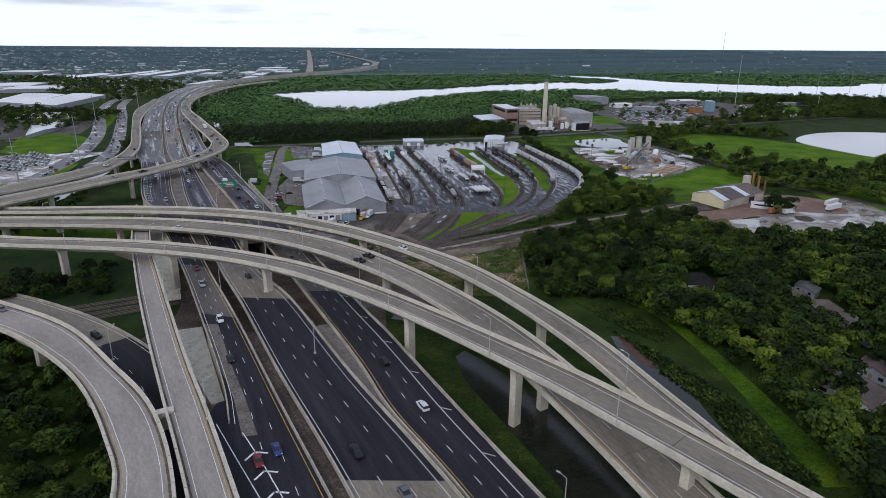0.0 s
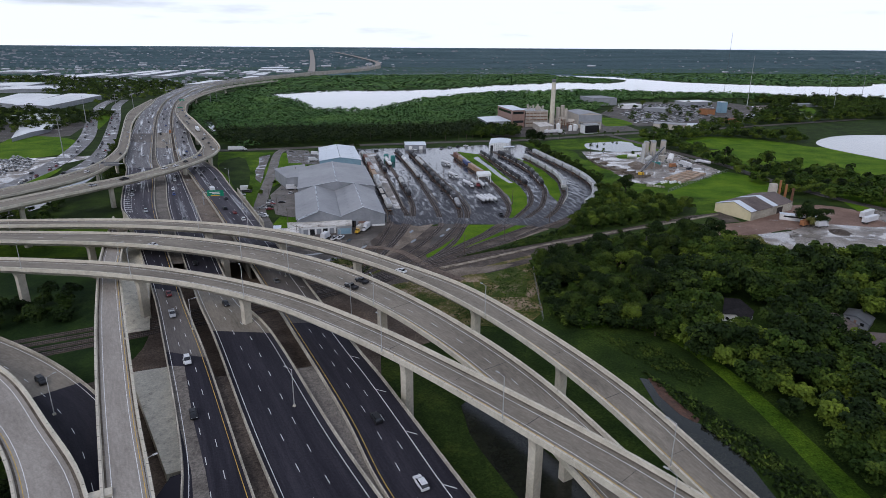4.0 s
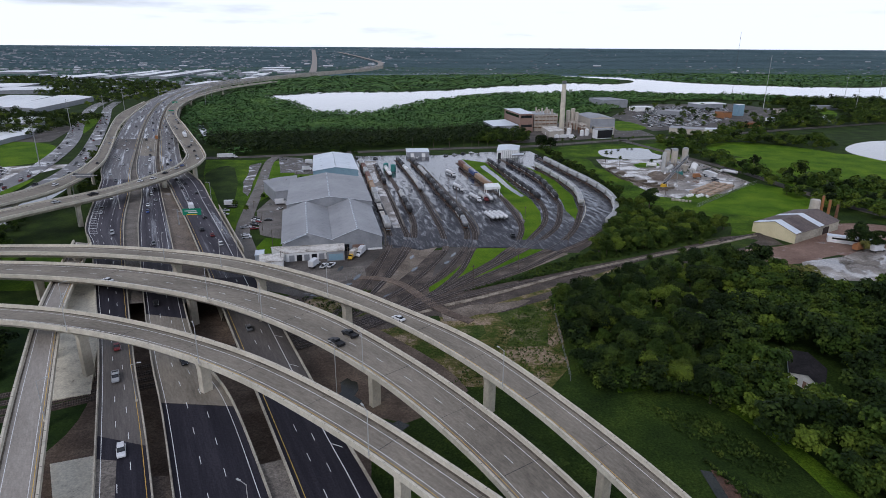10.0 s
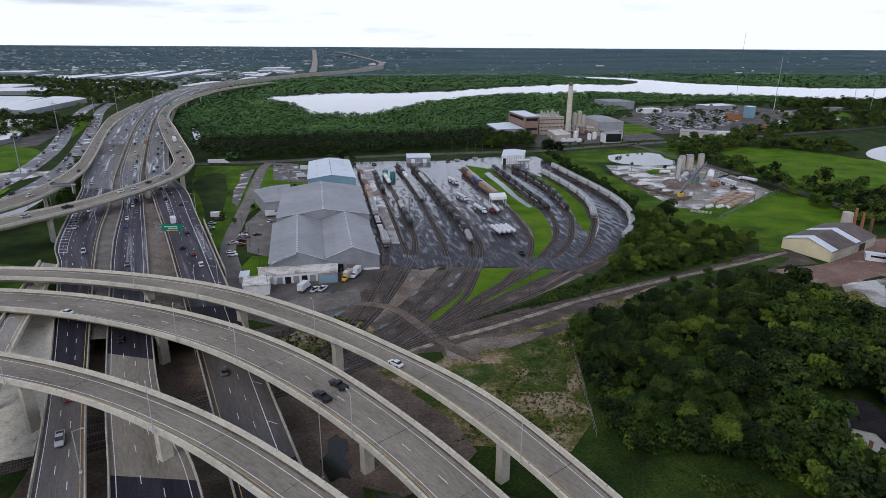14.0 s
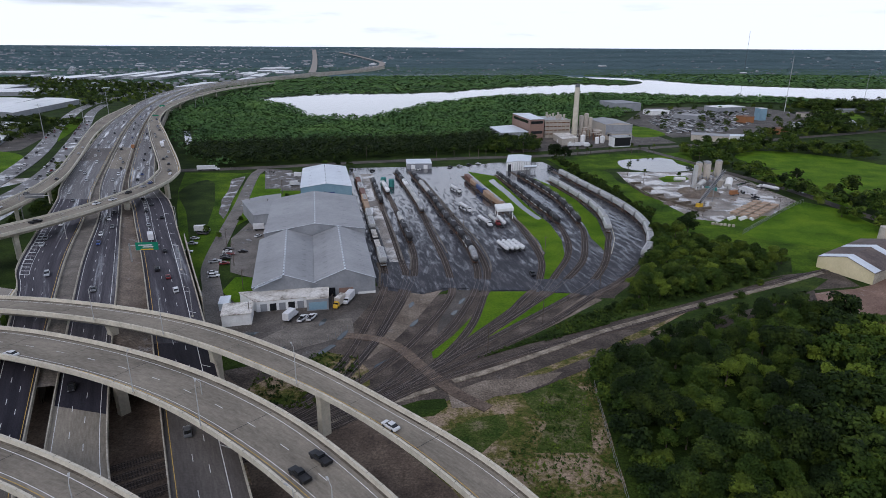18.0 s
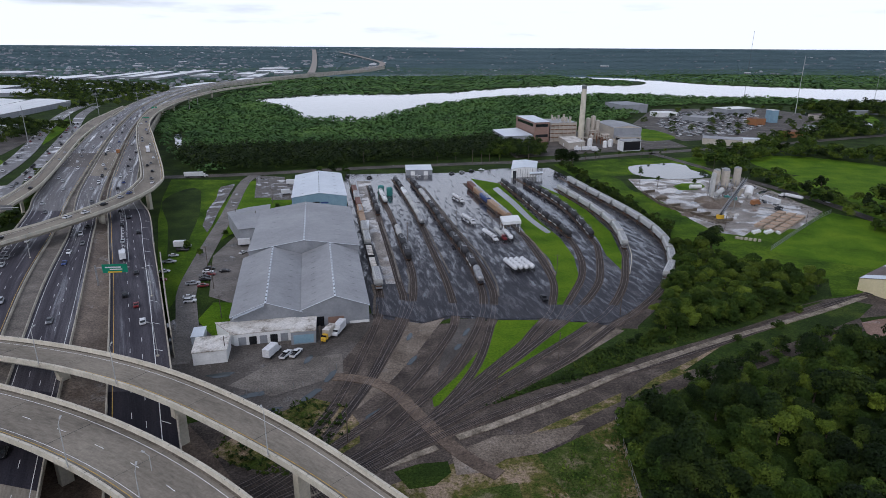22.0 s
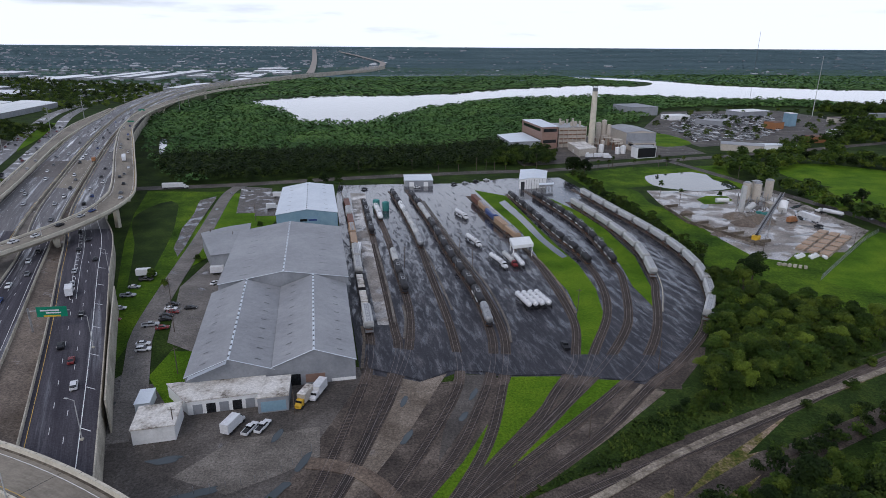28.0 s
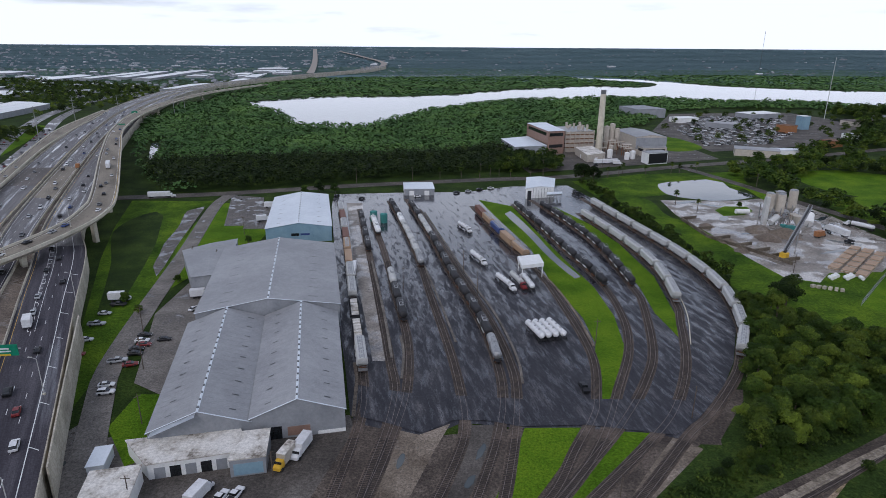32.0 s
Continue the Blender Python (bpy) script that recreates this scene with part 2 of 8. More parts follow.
material("leaf_dark", (0.0050, 0.0115, 0.0028), (0.056, 0.083, 0.012), 0.8, 0.13, 1.6, 0.0, c3=(0.013, 0.025, 0.005), vary=0.3, spec=0.12)
material("leaf_mid", (0.011, 0.025, 0.004), (0.098, 0.132, 0.016), 0.8, 0.13, 1.6, 0.0, c3=(0.032, 0.058, 0.008), vary=0.3, spec=0.12)
material("leaf_lime", (0.036, 0.062, 0.007), (0.125, 0.168, 0.017), 0.8, 0.2, 2.0, 0.0, vary=0.25, spec=0.15)
material("leaf_olive", (0.075, 0.078, 0.014), (0.16, 0.155, 0.03), 0.75, 0.25, 2.0, 0.0, vary=0.2)
material("mangrove", (0.033, 0.072, 0.024), (0.114, 0.198, 0.050), 0.85, 0.012, 0.25, 0.0, c3=(0.064, 0.128, 0.035), spec=0.15, grain=0.12)
# far foliage with aerial haze tinted into the colours, fainter near the shore
material("far_leaf_haze", (0.042, 0.084, 0.094), (0.118, 0.176, 0.188), 0.95, 0.004, 0.03, 0.0, c3=(0.076, 0.128, 0.140), spec=0.1, grain=0.08, stretch=(90, 0.3))
material("shore_leaf_haze", (0.034, 0.078, 0.048), (0.118, 0.182, 0.112), 0.95, 0.006, 0.05, 0.0, c3=(0.068, 0.126, 0.078), spec=0.1, grain=0.1, stretch=(90, 0.3))
material("water", (0.045, 0.055, 0.058), (0.060, 0.070, 0.070), 0.05, 0.01, 0.25, 0.01, spec=0.6, grain=0)
material("murky_water", (0.012, 0.014, 0.011), (0.030, 0.032, 0.022), 0.16, 0.10, 0.9, 0.02, spec=0.35)
material("glass", (0.012, 0.014, 0.016), (0.02, 0.022, 0.024), 0.08, 0.5, 3.0, 0.0, spec=0.6)
material("rubber", (0.015, 0.015, 0.015), (0.03, 0.03, 0.03), 0.85, 1.0, 6.0, 0.0)
for nm, c in (("black", (0.012, 0.012, 0.014)), ("white", (0.72, 0.72, 0.72)), ("silver", (0.40, 0.41, 0.42)), ("red", (0.19, 0.022, 0.022)),
              ("blue", (0.03, 0.06, 0.20)), ("grey", (0.14, 0.145, 0.15)), ("orange", (0.34, 0.15, 0.06)), ("yellow", (0.70, 0.42, 0.03)),
              ("sign_green", (0.0, 0.20, 0.11)), ("tank_black", (0.025, 0.024, 0.026)), ("hopper_grey", (0.52, 0.52, 0.50)),
              ("box_brown", (0.17, 0.075, 0.05)), ("box_tan", (0.40, 0.27, 0.17)), ("teal", (0.05, 0.22, 0.20)), ("brick_red", (0.27, 0.17, 0.13)),
              ("beige", (0.50, 0.45, 0.38)), ("lamp_grey", (0.45, 0.45, 0.43))):
    d = tuple(v * 0.78 for v in c)
    material(nm, d, c, 0.4 if nm in ("black", "white", "silver", "red", "blue", "grey") else 0.6, 0.5, 3.0, 0.02, where="object", grain=0.1)

# ---- building helpers ----
rng = random.Random(7)


def far_rise(y):
    """Height of the land: flat, then rising very gently to the skyline."""
    if y < 2600:
        return 0.0
    return max(0.0, 94 - y * (38.7 - 37.4 * (y - 2600) / 2250) / 1070)


def mesh(name, verts, faces, mat, parent=None, label="", smooth=False, mats=None, idx=None):
    me = bpy.data.meshes.new(name)
    me.from_pydata(verts, [], faces)
    for mm in mats or [mat]:
        me.materials.append(MATS[mm] if isinstance(mm, str) else mm)
    if idx is not None:
        me.polygons.foreach_set("material_index", idx)
    if smooth:
        me.polygons.foreach_set("use_smooth", [True] * len(me.polygons))
    ob = new(name, me)
    if parent:
        ob.parent = parent
    if label:
        ob["label"] = label
    return ob


def part(name, bm, mat, parent, label="", smooth=False):
    me = bpy.data.meshes.new(name)
    bm.to_mesh(me)
    bm.free()
    me.materials.append(MATS[mat])
    if smooth:
        me.polygons.foreach_set("use_smooth", [True] * len(me.polygons))
    ob = new(name, me)
    ob.parent = parent
    if label:
        ob["label"] = label
    return ob


def thing(name, label, category, m=None, group="", kind=""):
    ob = new(name)
    ob.empty_display_size = 0.5
    if m is not None:
        ob.matrix_basis = m
    return tagged(ob, label, category, group, kind)


def boxes(*specs):
    """A bmesh of bevelled boxes: (cx, cy, z0, sx, sy, sz[, turn])."""
    bm = bmesh.new()
    for s in specs:
        cx, cy, z0, sx, sy, sz = s[:6]
        turn = s[6] if len(s) > 6 else 0
        m = Matrix.Translation((cx, cy, z0 + sz / 2)) @ Matrix.Rotation(radians(turn), 4, "Z") @ Matrix.Diagonal((sx, sy, sz, 1))
        bmesh.ops.create_cube(bm, size=1, matrix=m)
    return bm


def tube(p, q, r, r2=None, seg=8, bm=None):
    bm = bm or bmesh.new()
    p, q = Vector(p), Vector(q)
    m = Matrix.Translation((p + q) / 2) @ (q - p).to_track_quat("Z", "Y").to_matrix().to_4x4()
    bmesh.ops.create_cone(bm, cap_ends=True, segments=seg, radius1=r, radius2=r if r2 is None else r2, depth=(q - p).length, matrix=m)
    return bm


def spline(pts, step=6.0, closed=False):
    """Catmull-Rom through the control points, sampled about every step metres."""
    p = np.array(pts, float)
    n = len(p)
    if closed:
        p = np.vstack([p[-1], p, p[0], p[1]])
    else:
        p = np.vstack([2 * p[0] - p[1], p, 2 * p[-1] - p[-2]])
        n -= 1
    out = []
    for i in range(n):
        a, b, c, d = p[i:i + 4]
        k = max(1, int(np.linalg.norm(c[:2] - b[:2]) / step))
        for j in range(k):
            t = j / k
            out.append(0.5 * (2 * b + (c - a) * t + (2 * a - 5 * b + 4 * c - d) * t**2 + (3 * b - a - 3 * c + d) * t**3))
    if not closed:
        out.append(p[-2])
    return np.array(out)


def even(line, count):
    """The polyline resampled to count points at equal spacing."""
    d = np.r_[0, np.cumsum(np.linalg.norm(np.diff(line[:, :2], axis=0), axis=1))]
    s = np.linspace(0, d[-1], count)
    return np.stack([np.interp(s, d, line[:, k]) for k in range(line.shape[1])], 1)


def length(line):
    return float(np.linalg.norm(np.diff(line[:, :2], axis=0), axis=1).sum())


def side(line):
    """Unit vectors to the right of the line in plan."""
    t = np.gradient(line[:, :2], axis=0)
    t /= np.linalg.norm(t, axis=1)[:, None] + 1e-9
    return np.stack([t[:, 1], -t[:, 0]], 1)


def sweep(line, profile, closed=False):
    """Verts and faces of a closed profile [(off to the right, up)] swept along a 3D line."""
    n, k = side(line), len(profile)
    v, f = [], []
    for i, q in enumerate(line):
        for o, u in profile:
            v.append((q[0] + n[i, 0] * o, q[1] + n[i, 1] * o, q[2] + u))
    for i in range(len(line) - (0 if closed else 1)):
        a, b = i * k, ((i + 1) % len(line)) * k
        for j in range(k):
            f.append((a + j, a + (j + 1) % k, b + (j + 1) % k, b + j))
    if not closed:
        f.append(tuple(range(k - 1, -1, -1)))
        f.append(tuple(range((len(line) - 1) * k, len(line) * k)))
    return v, f


def patch(name, pts, z, mat, label, category="ground", smooth=True, step=8.0, kind="structure"):
    """A flat sheet of ground with a curved or straight outline."""
    line = spline([(x, y) for x, y in pts], step, True) if smooth else np.array(pts, float)
    bm = bmesh.new()
    vs = [bm.verts.new((p[0], p[1], z)) for p in line]
    f = bm.faces.new(vs)
    if f.normal.z < 0 or f.calc_area() and (f.normal_update() or f.normal.z < 0):
        f.normal_flip()
    bmesh.ops.triangulate(bm, faces=[f])
    me = bpy.data.meshes.new(name)
    bm.to_mesh(me)
    bm.free()
    me.materials.append(MATS[mat])
    return tagged(new(name, me), label, category, "", kind)


def inside(pts, x, y):
    hit, j = False, len(pts) - 1
    for i in range(len(pts)):
        (xi, yi), (xj, yj) = pts[i], pts[j]
        if (yi > y) != (yj > y) and x < (xj - xi) * (y - yi) / (yj - yi) + xi:
            hit = not hit
        j = i
    return hit

# ---- ground: one sheet to the skyline ----
xs = [-4200, -3400, -2700, -2100, -1600, -1200, -900, -600, -300, 0, 300, 600, 900, 1200, 1600, 2100, 2700, 3400, 4200]
ys = [-400, 0, 400, 800, 1200, 1600, 2000, 2400] + list(range(2600, 4851, 150))
gv = [(x, y, far_rise(y) - 0.12) for y in ys for x in xs]
gf = [(j * len(xs) + i, j * len(xs) + i + 1, (j + 1) * len(xs) + i + 1, (j + 1) * len(xs) + i) for j in range(len(ys) - 1) for i in range(len(xs) - 1)]
# beyond y 2000 the sheet takes the colour with haze painted in
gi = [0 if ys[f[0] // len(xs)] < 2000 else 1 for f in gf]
tagged(mesh("ground", gv, gf, None, mats=["grass", "far_land_haze"], idx=gi), "flat green scrub land reaching the hazy skyline", "ground", kind="structure")

# water
BAY = [(-356, 1262), (-300, 1165), (-259, 1112), (-215, 1020), (-195, 972), (-109, 962), (-60, 1100), (-33, 1172), (40, 1290), (109, 1365), (237, 1402),
       (309, 1440), (390, 1420), (474, 1372), (580, 1372), (670, 1372), (745, 1200), (778, 1064), (1000, 940), (1700, 1250), (1900, 1900), (1329, 1850), (1261, 1840), (1130, 1690), (934, 1700), (711, 1850),
       (593, 2150), (452, 2220), (396, 2296), (420, 2180), (569, 1995), (488, 1792), (337, 1806), (112, 1625), (15, 1510), (-95, 1440), (-257, 1411)]
patch("water_bay", BAY, 0.02, "water", "calm pale grey bay water between mangroves", "water")
patch("water_pond", [(389, 650), (430, 705), (484, 730), (560, 720), (640, 660), (600, 560), (480, 510), (415, 545), (397, 580)], 0.02, "water", "pond with still bright water", "water")
patch("water_silt_pond", [(150, 653), (171, 663), (192, 670), (200, 660), (197, 641), (203, 615), (190, 607), (168, 602), (157, 607), (145, 620)], 0.10, "water", "shallow silt pond beside the concrete plant", "water")
INLET = [(529, 1078), (539, 1042), (540, 983), (526, 905), (556, 948), (575, 1023), (576, 1088), (559, 1111)]
patch("water_inlet", INLET, 0.05, "water", "narrow tidal inlet among trees", "water")
patch("water_mangrove_pool", [(-304, 828), (-297, 828), (-258, 737), (-257, 724), (-263, 735)], 0.03, "water", "small pool in the mangroves", "water")
patch("water_canal", [(9, 177), (27, 152), (46, 116), (70, 60), (40, 60), (28, 112), (8, 160)], 0.04, "murky_water", "dark drainage canal under the flyovers", "water")
patch("water_ditch", [(60, 188), (63.8, 187), (63.4, 176), (67, 167), (72.5, 160), (73.8, 151), (74, 140), (76, 112), (69, 112), (68, 132), (65, 152), (60, 174)], 0.05, "murky_water", "dark drainage ditch along a grass bank", "water")

# large ground covers
YARD = [(-30, 357), (-27, 353), (-18, 350), (-8, 348), (0, 354), (15, 352), (33, 352), (50, 350), (56, 348), (63, 356), (76, 371), (87, 388), (99, 413), (110, 455), (105, 525),
        (93, 600), (82, 645), (40, 640), (10, 622), (-40, 618), (-80, 612), (-76, 580), (-62, 510), (-48, 435), (-36, 385)]
patch("yard_pavement", YARD, 0.0, "wet_yard", "dark wet asphalt of the rail yard with puddles", "pavement", smooth=False)
patch("lawn_west", [(-205, 590), (-150, 590), (-152, 560), (-132, 487), (-122, 440), (-112, 395), (-105, 350), (-92, 318), (-70, 290), (-86, 300), (-104, 340), (-120, 380), (-140, 425), (-165, 480), (-185, 530)], -0.02, "field", "rough lawn below the highway embankment", "lawn", smooth=False)
patch("lawn_swale", [(-182, 524), (-184, 548), (-178, 564), (-170, 556), (-160, 530), (-149, 500), (-138, 462), (-131, 434), (-132, 418), (-142, 440), (-158, 476), (-171, 500)], 0.0, "grass", "darker wet swale of rough grass in the lawn", "grass")
patch("lawn_middle", [(-146, 585), (-120, 590), (-98, 585), (-100, 500), (-112, 470), (-120, 430), (-132, 480), (-145, 540)], 0.01, "lawn", "mown lawn beside the warehouse", "lawn", smooth=False)
patch("gravel_lot", [(-124, 590), (-95, 590), (-92, 530), (-115, 530)], 0.04, "wet_gravel", "wet gravel lot with puddles", "lot", smooth=False)
patch("parking_lot", [(-112, 470), (-96, 468), (-80, 405), (-76, 380), (-84, 365), (-96, 372), (-112, 420)], 0.03, "lane_grey", "cracked pale parking lot beside the warehouse", "parking", smooth=False)
patch("lawn_lot", [(-84, 366), (-76, 366), (-73, 340), (-80, 335), (-92, 350), (-92, 366)], 0.06, "lawn", "small lawn beside the warehouse wall", "lawn", smooth=False)
patch("service_yard", [(-95, 345), (-30, 357), (-28, 350), (-40, 300), (-52, 288), (-80, 300), (-90, 322)], -0.01, "old_asphalt", "worn asphalt service yard with puddles", "pavement", smooth=False)
patch("rail_fan_ground", [(-30, 356), (-8, 348), (15, 352), (63, 356), (80, 372), (142, 372), (172, 380), (172, 360), (60, 300), (10, 278), (-20, 262), (-60, 230), (-110, 225), (-125, 262), (-60, 292), (-40, 310)], -0.06, "ballast", "dark gravel ballast under the converging tracks", "ballast", smooth=False)
patch("bare_ground", [(-18, 351), (-11, 348.5), (-3, 353.5), (-7, 342), (-12, 326), (-20, 306), (-27, 294), (-23, 318), (-20, 335)], 0.02, "pale_dirt", "bare pale ground between tracks", "dirt", smooth=False)
patch("waste_ground", [(-60, 250), (-20, 262), (10, 278), (48, 304), (43, 288), (41, 262), (39, 236), (30, 222), (0, 225), (-40, 232)], -0.03, "weedy", "bare sandy waste ground with weeds", "dirt", smooth=False)
patch("scrub_strip", [(12, 302), (36, 322), (60, 346), (80, 345), (128, 364), (146, 372), (142, 369), (86, 338), (29, 309)], -0.02, "scrub", "overgrown strip beside the branch line", "grass", smooth=False)
patch("scrub_strip", [(40, 292), (60, 312), (90, 334), (120, 352), (150, 368), (150, 362), (120, 342), (80, 318), (56, 296)], 0.0, "weedy", "weedy verge along the gravel track", "grass", smooth=False)
patch("bare_ground_east", [(1, 353), (8.5, 353), (6.5, 342), (2, 328), (-5, 312), (-4, 324), (-1, 340)], 0.02, "old_asphalt", "broken asphalt with puddles between tracks", "dirt", smooth=False)
patch("bare_bank", [(54, 348.5), (60, 344), (49, 333), (38, 322), (26, 311), (33, 321), (44, 336)], 0.03, "pale_dirt", "pale stony bank beside the last track", "dirt", smooth=False)
patch("crossing_pavement", [(-27, 356), (-19, 353), (-10, 349), (-2, 355), (7, 355), (15, 352.5), (33, 353.5), (49, 350.5), (55, 349.5), (63, 356), (70, 364), (62, 366), (44, 366), (18, 365.5), (-15, 368), (-30, 372)], 0.16, "wet_yard", "dark asphalt crossing laid flush with the rails", "pavement", smooth=False)
patch("verge_warehouse", [(-160, 566), (-154, 577), (-147, 545), (-139, 505), (-131, 470), (-129, 458), (-136, 470), (-141, 488), (-146, 504), (-151, 532)], 0.05, "wet_gravel", "wet gravel shoulder with bright puddles", "gravel")
patch("puddled_verge", [(-100, 352), (-94, 338), (-88, 322), (-84, 308), (-92, 312), (-97, 328), (-103, 344)], 0.05, "wet_gravel", "muddy verge with puddles beside the lane", "gravel")
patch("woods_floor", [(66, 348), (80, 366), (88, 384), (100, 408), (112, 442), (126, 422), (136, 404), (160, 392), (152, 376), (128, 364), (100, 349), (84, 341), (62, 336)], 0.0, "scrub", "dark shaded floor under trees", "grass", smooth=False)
patch("yard_lane", [(-68, 588), (-58, 588), (-39.5, 474), (-29.5, 420), (-22, 386.5), (-27.5, 386.5), (-34.5, 420), (-46.5, 474)], 0.045, "wet_lot", "pale wet concrete lane between yard tracks", "pavement", smooth=False)
patch("rough_lot", [(-147, 607), (-124, 601), (-106, 537), (-127, 535)], 0.06, "wet_gravel", "gravel lot with bright puddles behind the warehouse", "lot", smooth=False)
for px_, py_, a_, r_1, r_2 in ((-41, 301, 60, 4.5, 1.2), (-37, 312, 75, 4, 1.0), (-13, 322, 70, 3.5, 0.9), (-15, 338, 80, 3, 0.8), (4.5, 342, 70, 3.5, 0.8), (1.5, 331, 65, 2.5, 0.9), (-58, 301, 20, 5, 1.5), (-50, 293, 35, 3.5, 1.2), (-70, 312, 10, 4, 1.3), (-46, 322, 80, 3, 1.0), (-22, 292, 50, 4, 0.9), (52, 341, 40, 3, 0.8), (-91, 318, 70, 5, 1.4), (-96, 333, 70, 4, 1.0)):
    c_, s_ = math.cos(radians(a_)), math.sin(radians(a_))
    patch("puddle", [(px_ + c_ * r_1 * math.cos(k) * (1 + 0.3 * math.sin(3 * k + px_)) - s_ * r_2 * math.sin(k), py_ + s_ * r_1 * math.cos(k) + c_ * r_2 * math.sin(k) * (1 + 0.3 * math.cos(2 * k + py_))) for k in np.arange(0, 6.28, 0.52)], 0.07, "water", "shallow rain puddle on bare ground", "puddle", step=0.8)
patch("verge_track", [(61.4, 337), (57.3, 322.3), (39.6, 312.9), (25.4, 306.1), (10.3, 297.1), (3.5, 291.1), (4.9, 294.6), (16, 302.4), (30.1, 312.8), (47.1, 329.9)], 0.03, "grass", "overgrown verge between two tracks", "grass", smooth=False)
patch("lot_concrete", [(-56.5, 320), (-36, 326), (-33.5, 314), (-40.6, 308), (-51.7, 300.6), (-66, 306)], 0.03, "plain_concrete", "pale concrete apron of the service yard", "pavement", smooth=False)
patch("grass_islet", [(-14.6, 269), (-8.8, 272), (-2, 273), (-1.2, 269), (-4.9, 264.5), (-10.6, 263.3)], 0.02, "grass", "green islet beside the crossing", "grass")
patch("grass_waste", [(-2, 257), (5.2, 263.4), (14, 265.8), (14.7, 259), (7.1, 249), (2, 251)], 0.0, "weedy_green", "patch of green weeds on the waste ground", "grass")
patch("grass_waste", [(19.7, 275.8), (24.8, 278.5), (33.8, 284.2), (38.6, 277.3), (36.3, 261.5), (34.5, 249.4), (20.2, 249.2), (24.9, 261.4), (21.7, 268.3)], 0.0, "weedy_green", "wide patch of green weeds on the waste ground", "grass")
patch("sand_lot", [(-52, 288), (-40, 300), (-30, 296), (-24, 280), (-40, 268), (-60, 276)], -0.04, "weedy", "sandy ground with weeds between tracks", "dirt")
patch("lawn_triangle", [(16.5, 352), (31.9, 352.4), (26, 341), (18.5, 329.5), (5.5, 310.5), (-1.9, 298.7), (-5.8, 295.8), (-6.3, 300.3), (0.9, 312.4), (10.6, 334)], 0.035, "lawn", "mown green triangle between tracks", "lawn", smooth=False)
patch("lawn_triangle_east", [(39.5, 351), (48.9, 350.4), (33, 330.9), (19.1, 315.6), (7.5, 303.5), (6.7, 305.3), (17.7, 320.7), (27.4, 335.5)], 0.035, "lawn", "mown green triangle between tracks", "lawn", smooth=False)
patch("lawn_strip", [(38, 364), (44, 364), (51, 382), (55, 396), (58, 422), (57, 450), (51, 484), (44, 530), (36, 584), (16, 600), (26, 550), (37, 500), (40, 455), (46, 420), (46, 400), (42, 384)], 0.05, "lawn", "curved green strip between yard tracks", "lawn", smooth=False)
patch("lawn_strip_east", [(76, 403), (80, 412), (82, 430), (86, 463), (83, 510), (76, 545), (63, 582), (56, 585), (66, 545), (75, 493), (76, 450), (74, 425)], 0.05, "lawn", "curved green strip between yard tracks", "lawn", smooth=False)
patch("yard_puddle", [(30, 566), (34, 572), (42, 530), (48, 488), (54, 462), (51, 460), (44, 488), (38, 525)], 0.07, "water", "long puddle in the green strip", "water")
patch("field_east", [(128, 560), (150, 520), (172, 470), (160, 440), (178, 430), (206, 400), (190, 380), (150, 375), (118, 410), (118, 470), (108, 540), (96, 610), (88, 660), (150, 690), (230, 700), (212, 640), (120, 610)], -0.04, "field", "bright green field east of the tracks", "field", smooth=False)
patch("plant_yard", [(135, 603), (132, 566), (137, 528), (139, 491), (143, 464), (155, 458), (166, 470), (191, 472), (227, 509), (225, 536), (225, 565), (221, 596), (213, 615), (188, 604), (165, 603)], 0.0, "wet_lot", "pale muddy yard of the concrete plant with white puddles", "yard", smooth=False)
patch("field_plant", [(157, 434), (164, 424), (206, 402), (240, 440), (243, 488), (231, 506), (214, 492), (189, 467)], -0.03, "lawn", "bright mown field beside the concrete plant", "field", smooth=False)
patch("meadow", [(241, 603), (300, 619), (330, 590), (294, 555), (250, 491), (240, 540)], -0.03, "lawn", "green meadow beyond the plant road", "meadow")
patch("meadow", [(293, 492), (340, 470), (327, 428), (260, 330), (255, 377), (268, 430)], -0.03, "lawn", "green meadow beside the road", "meadow")
patch("plant_lawn", [(160, 578), (170, 588), (184, 588), (183, 577), (173, 567), (160, 565)], 0.05, "lawn", "green island in the plant yard", "lawn")
patch("plant_bank", [(128, 600), (126, 560), (132, 522), (134, 488), (138, 460), (156, 452), (160, 440), (140, 430), (118, 440), (112, 500), (106, 560), (100, 610), (118, 620)], -0.025, "field", "rough green bank below the material bins", "grass")
patch("plant_verge", [(143, 464), (150, 450), (157, 434), (189, 467), (214, 492), (231, 506), (227, 510), (191, 473), (166, 471), (155, 459)], -0.02, "field", "rough grass verge along the plant fence", "grass", smooth=False)
patch("bay_meadow", [(566, 1085), (580, 1037), (572, 972), (615, 1039), (629, 1107), (609, 1130)], 0.03, "lawn", "bright meadow beyond the inlet", "meadow")
patch("plant_lawn_east", [(190, 660), (214, 640), (216, 606), (204, 606), (206, 640)], 0.04, "lawn", "green bank beside the silt pond", "lawn")
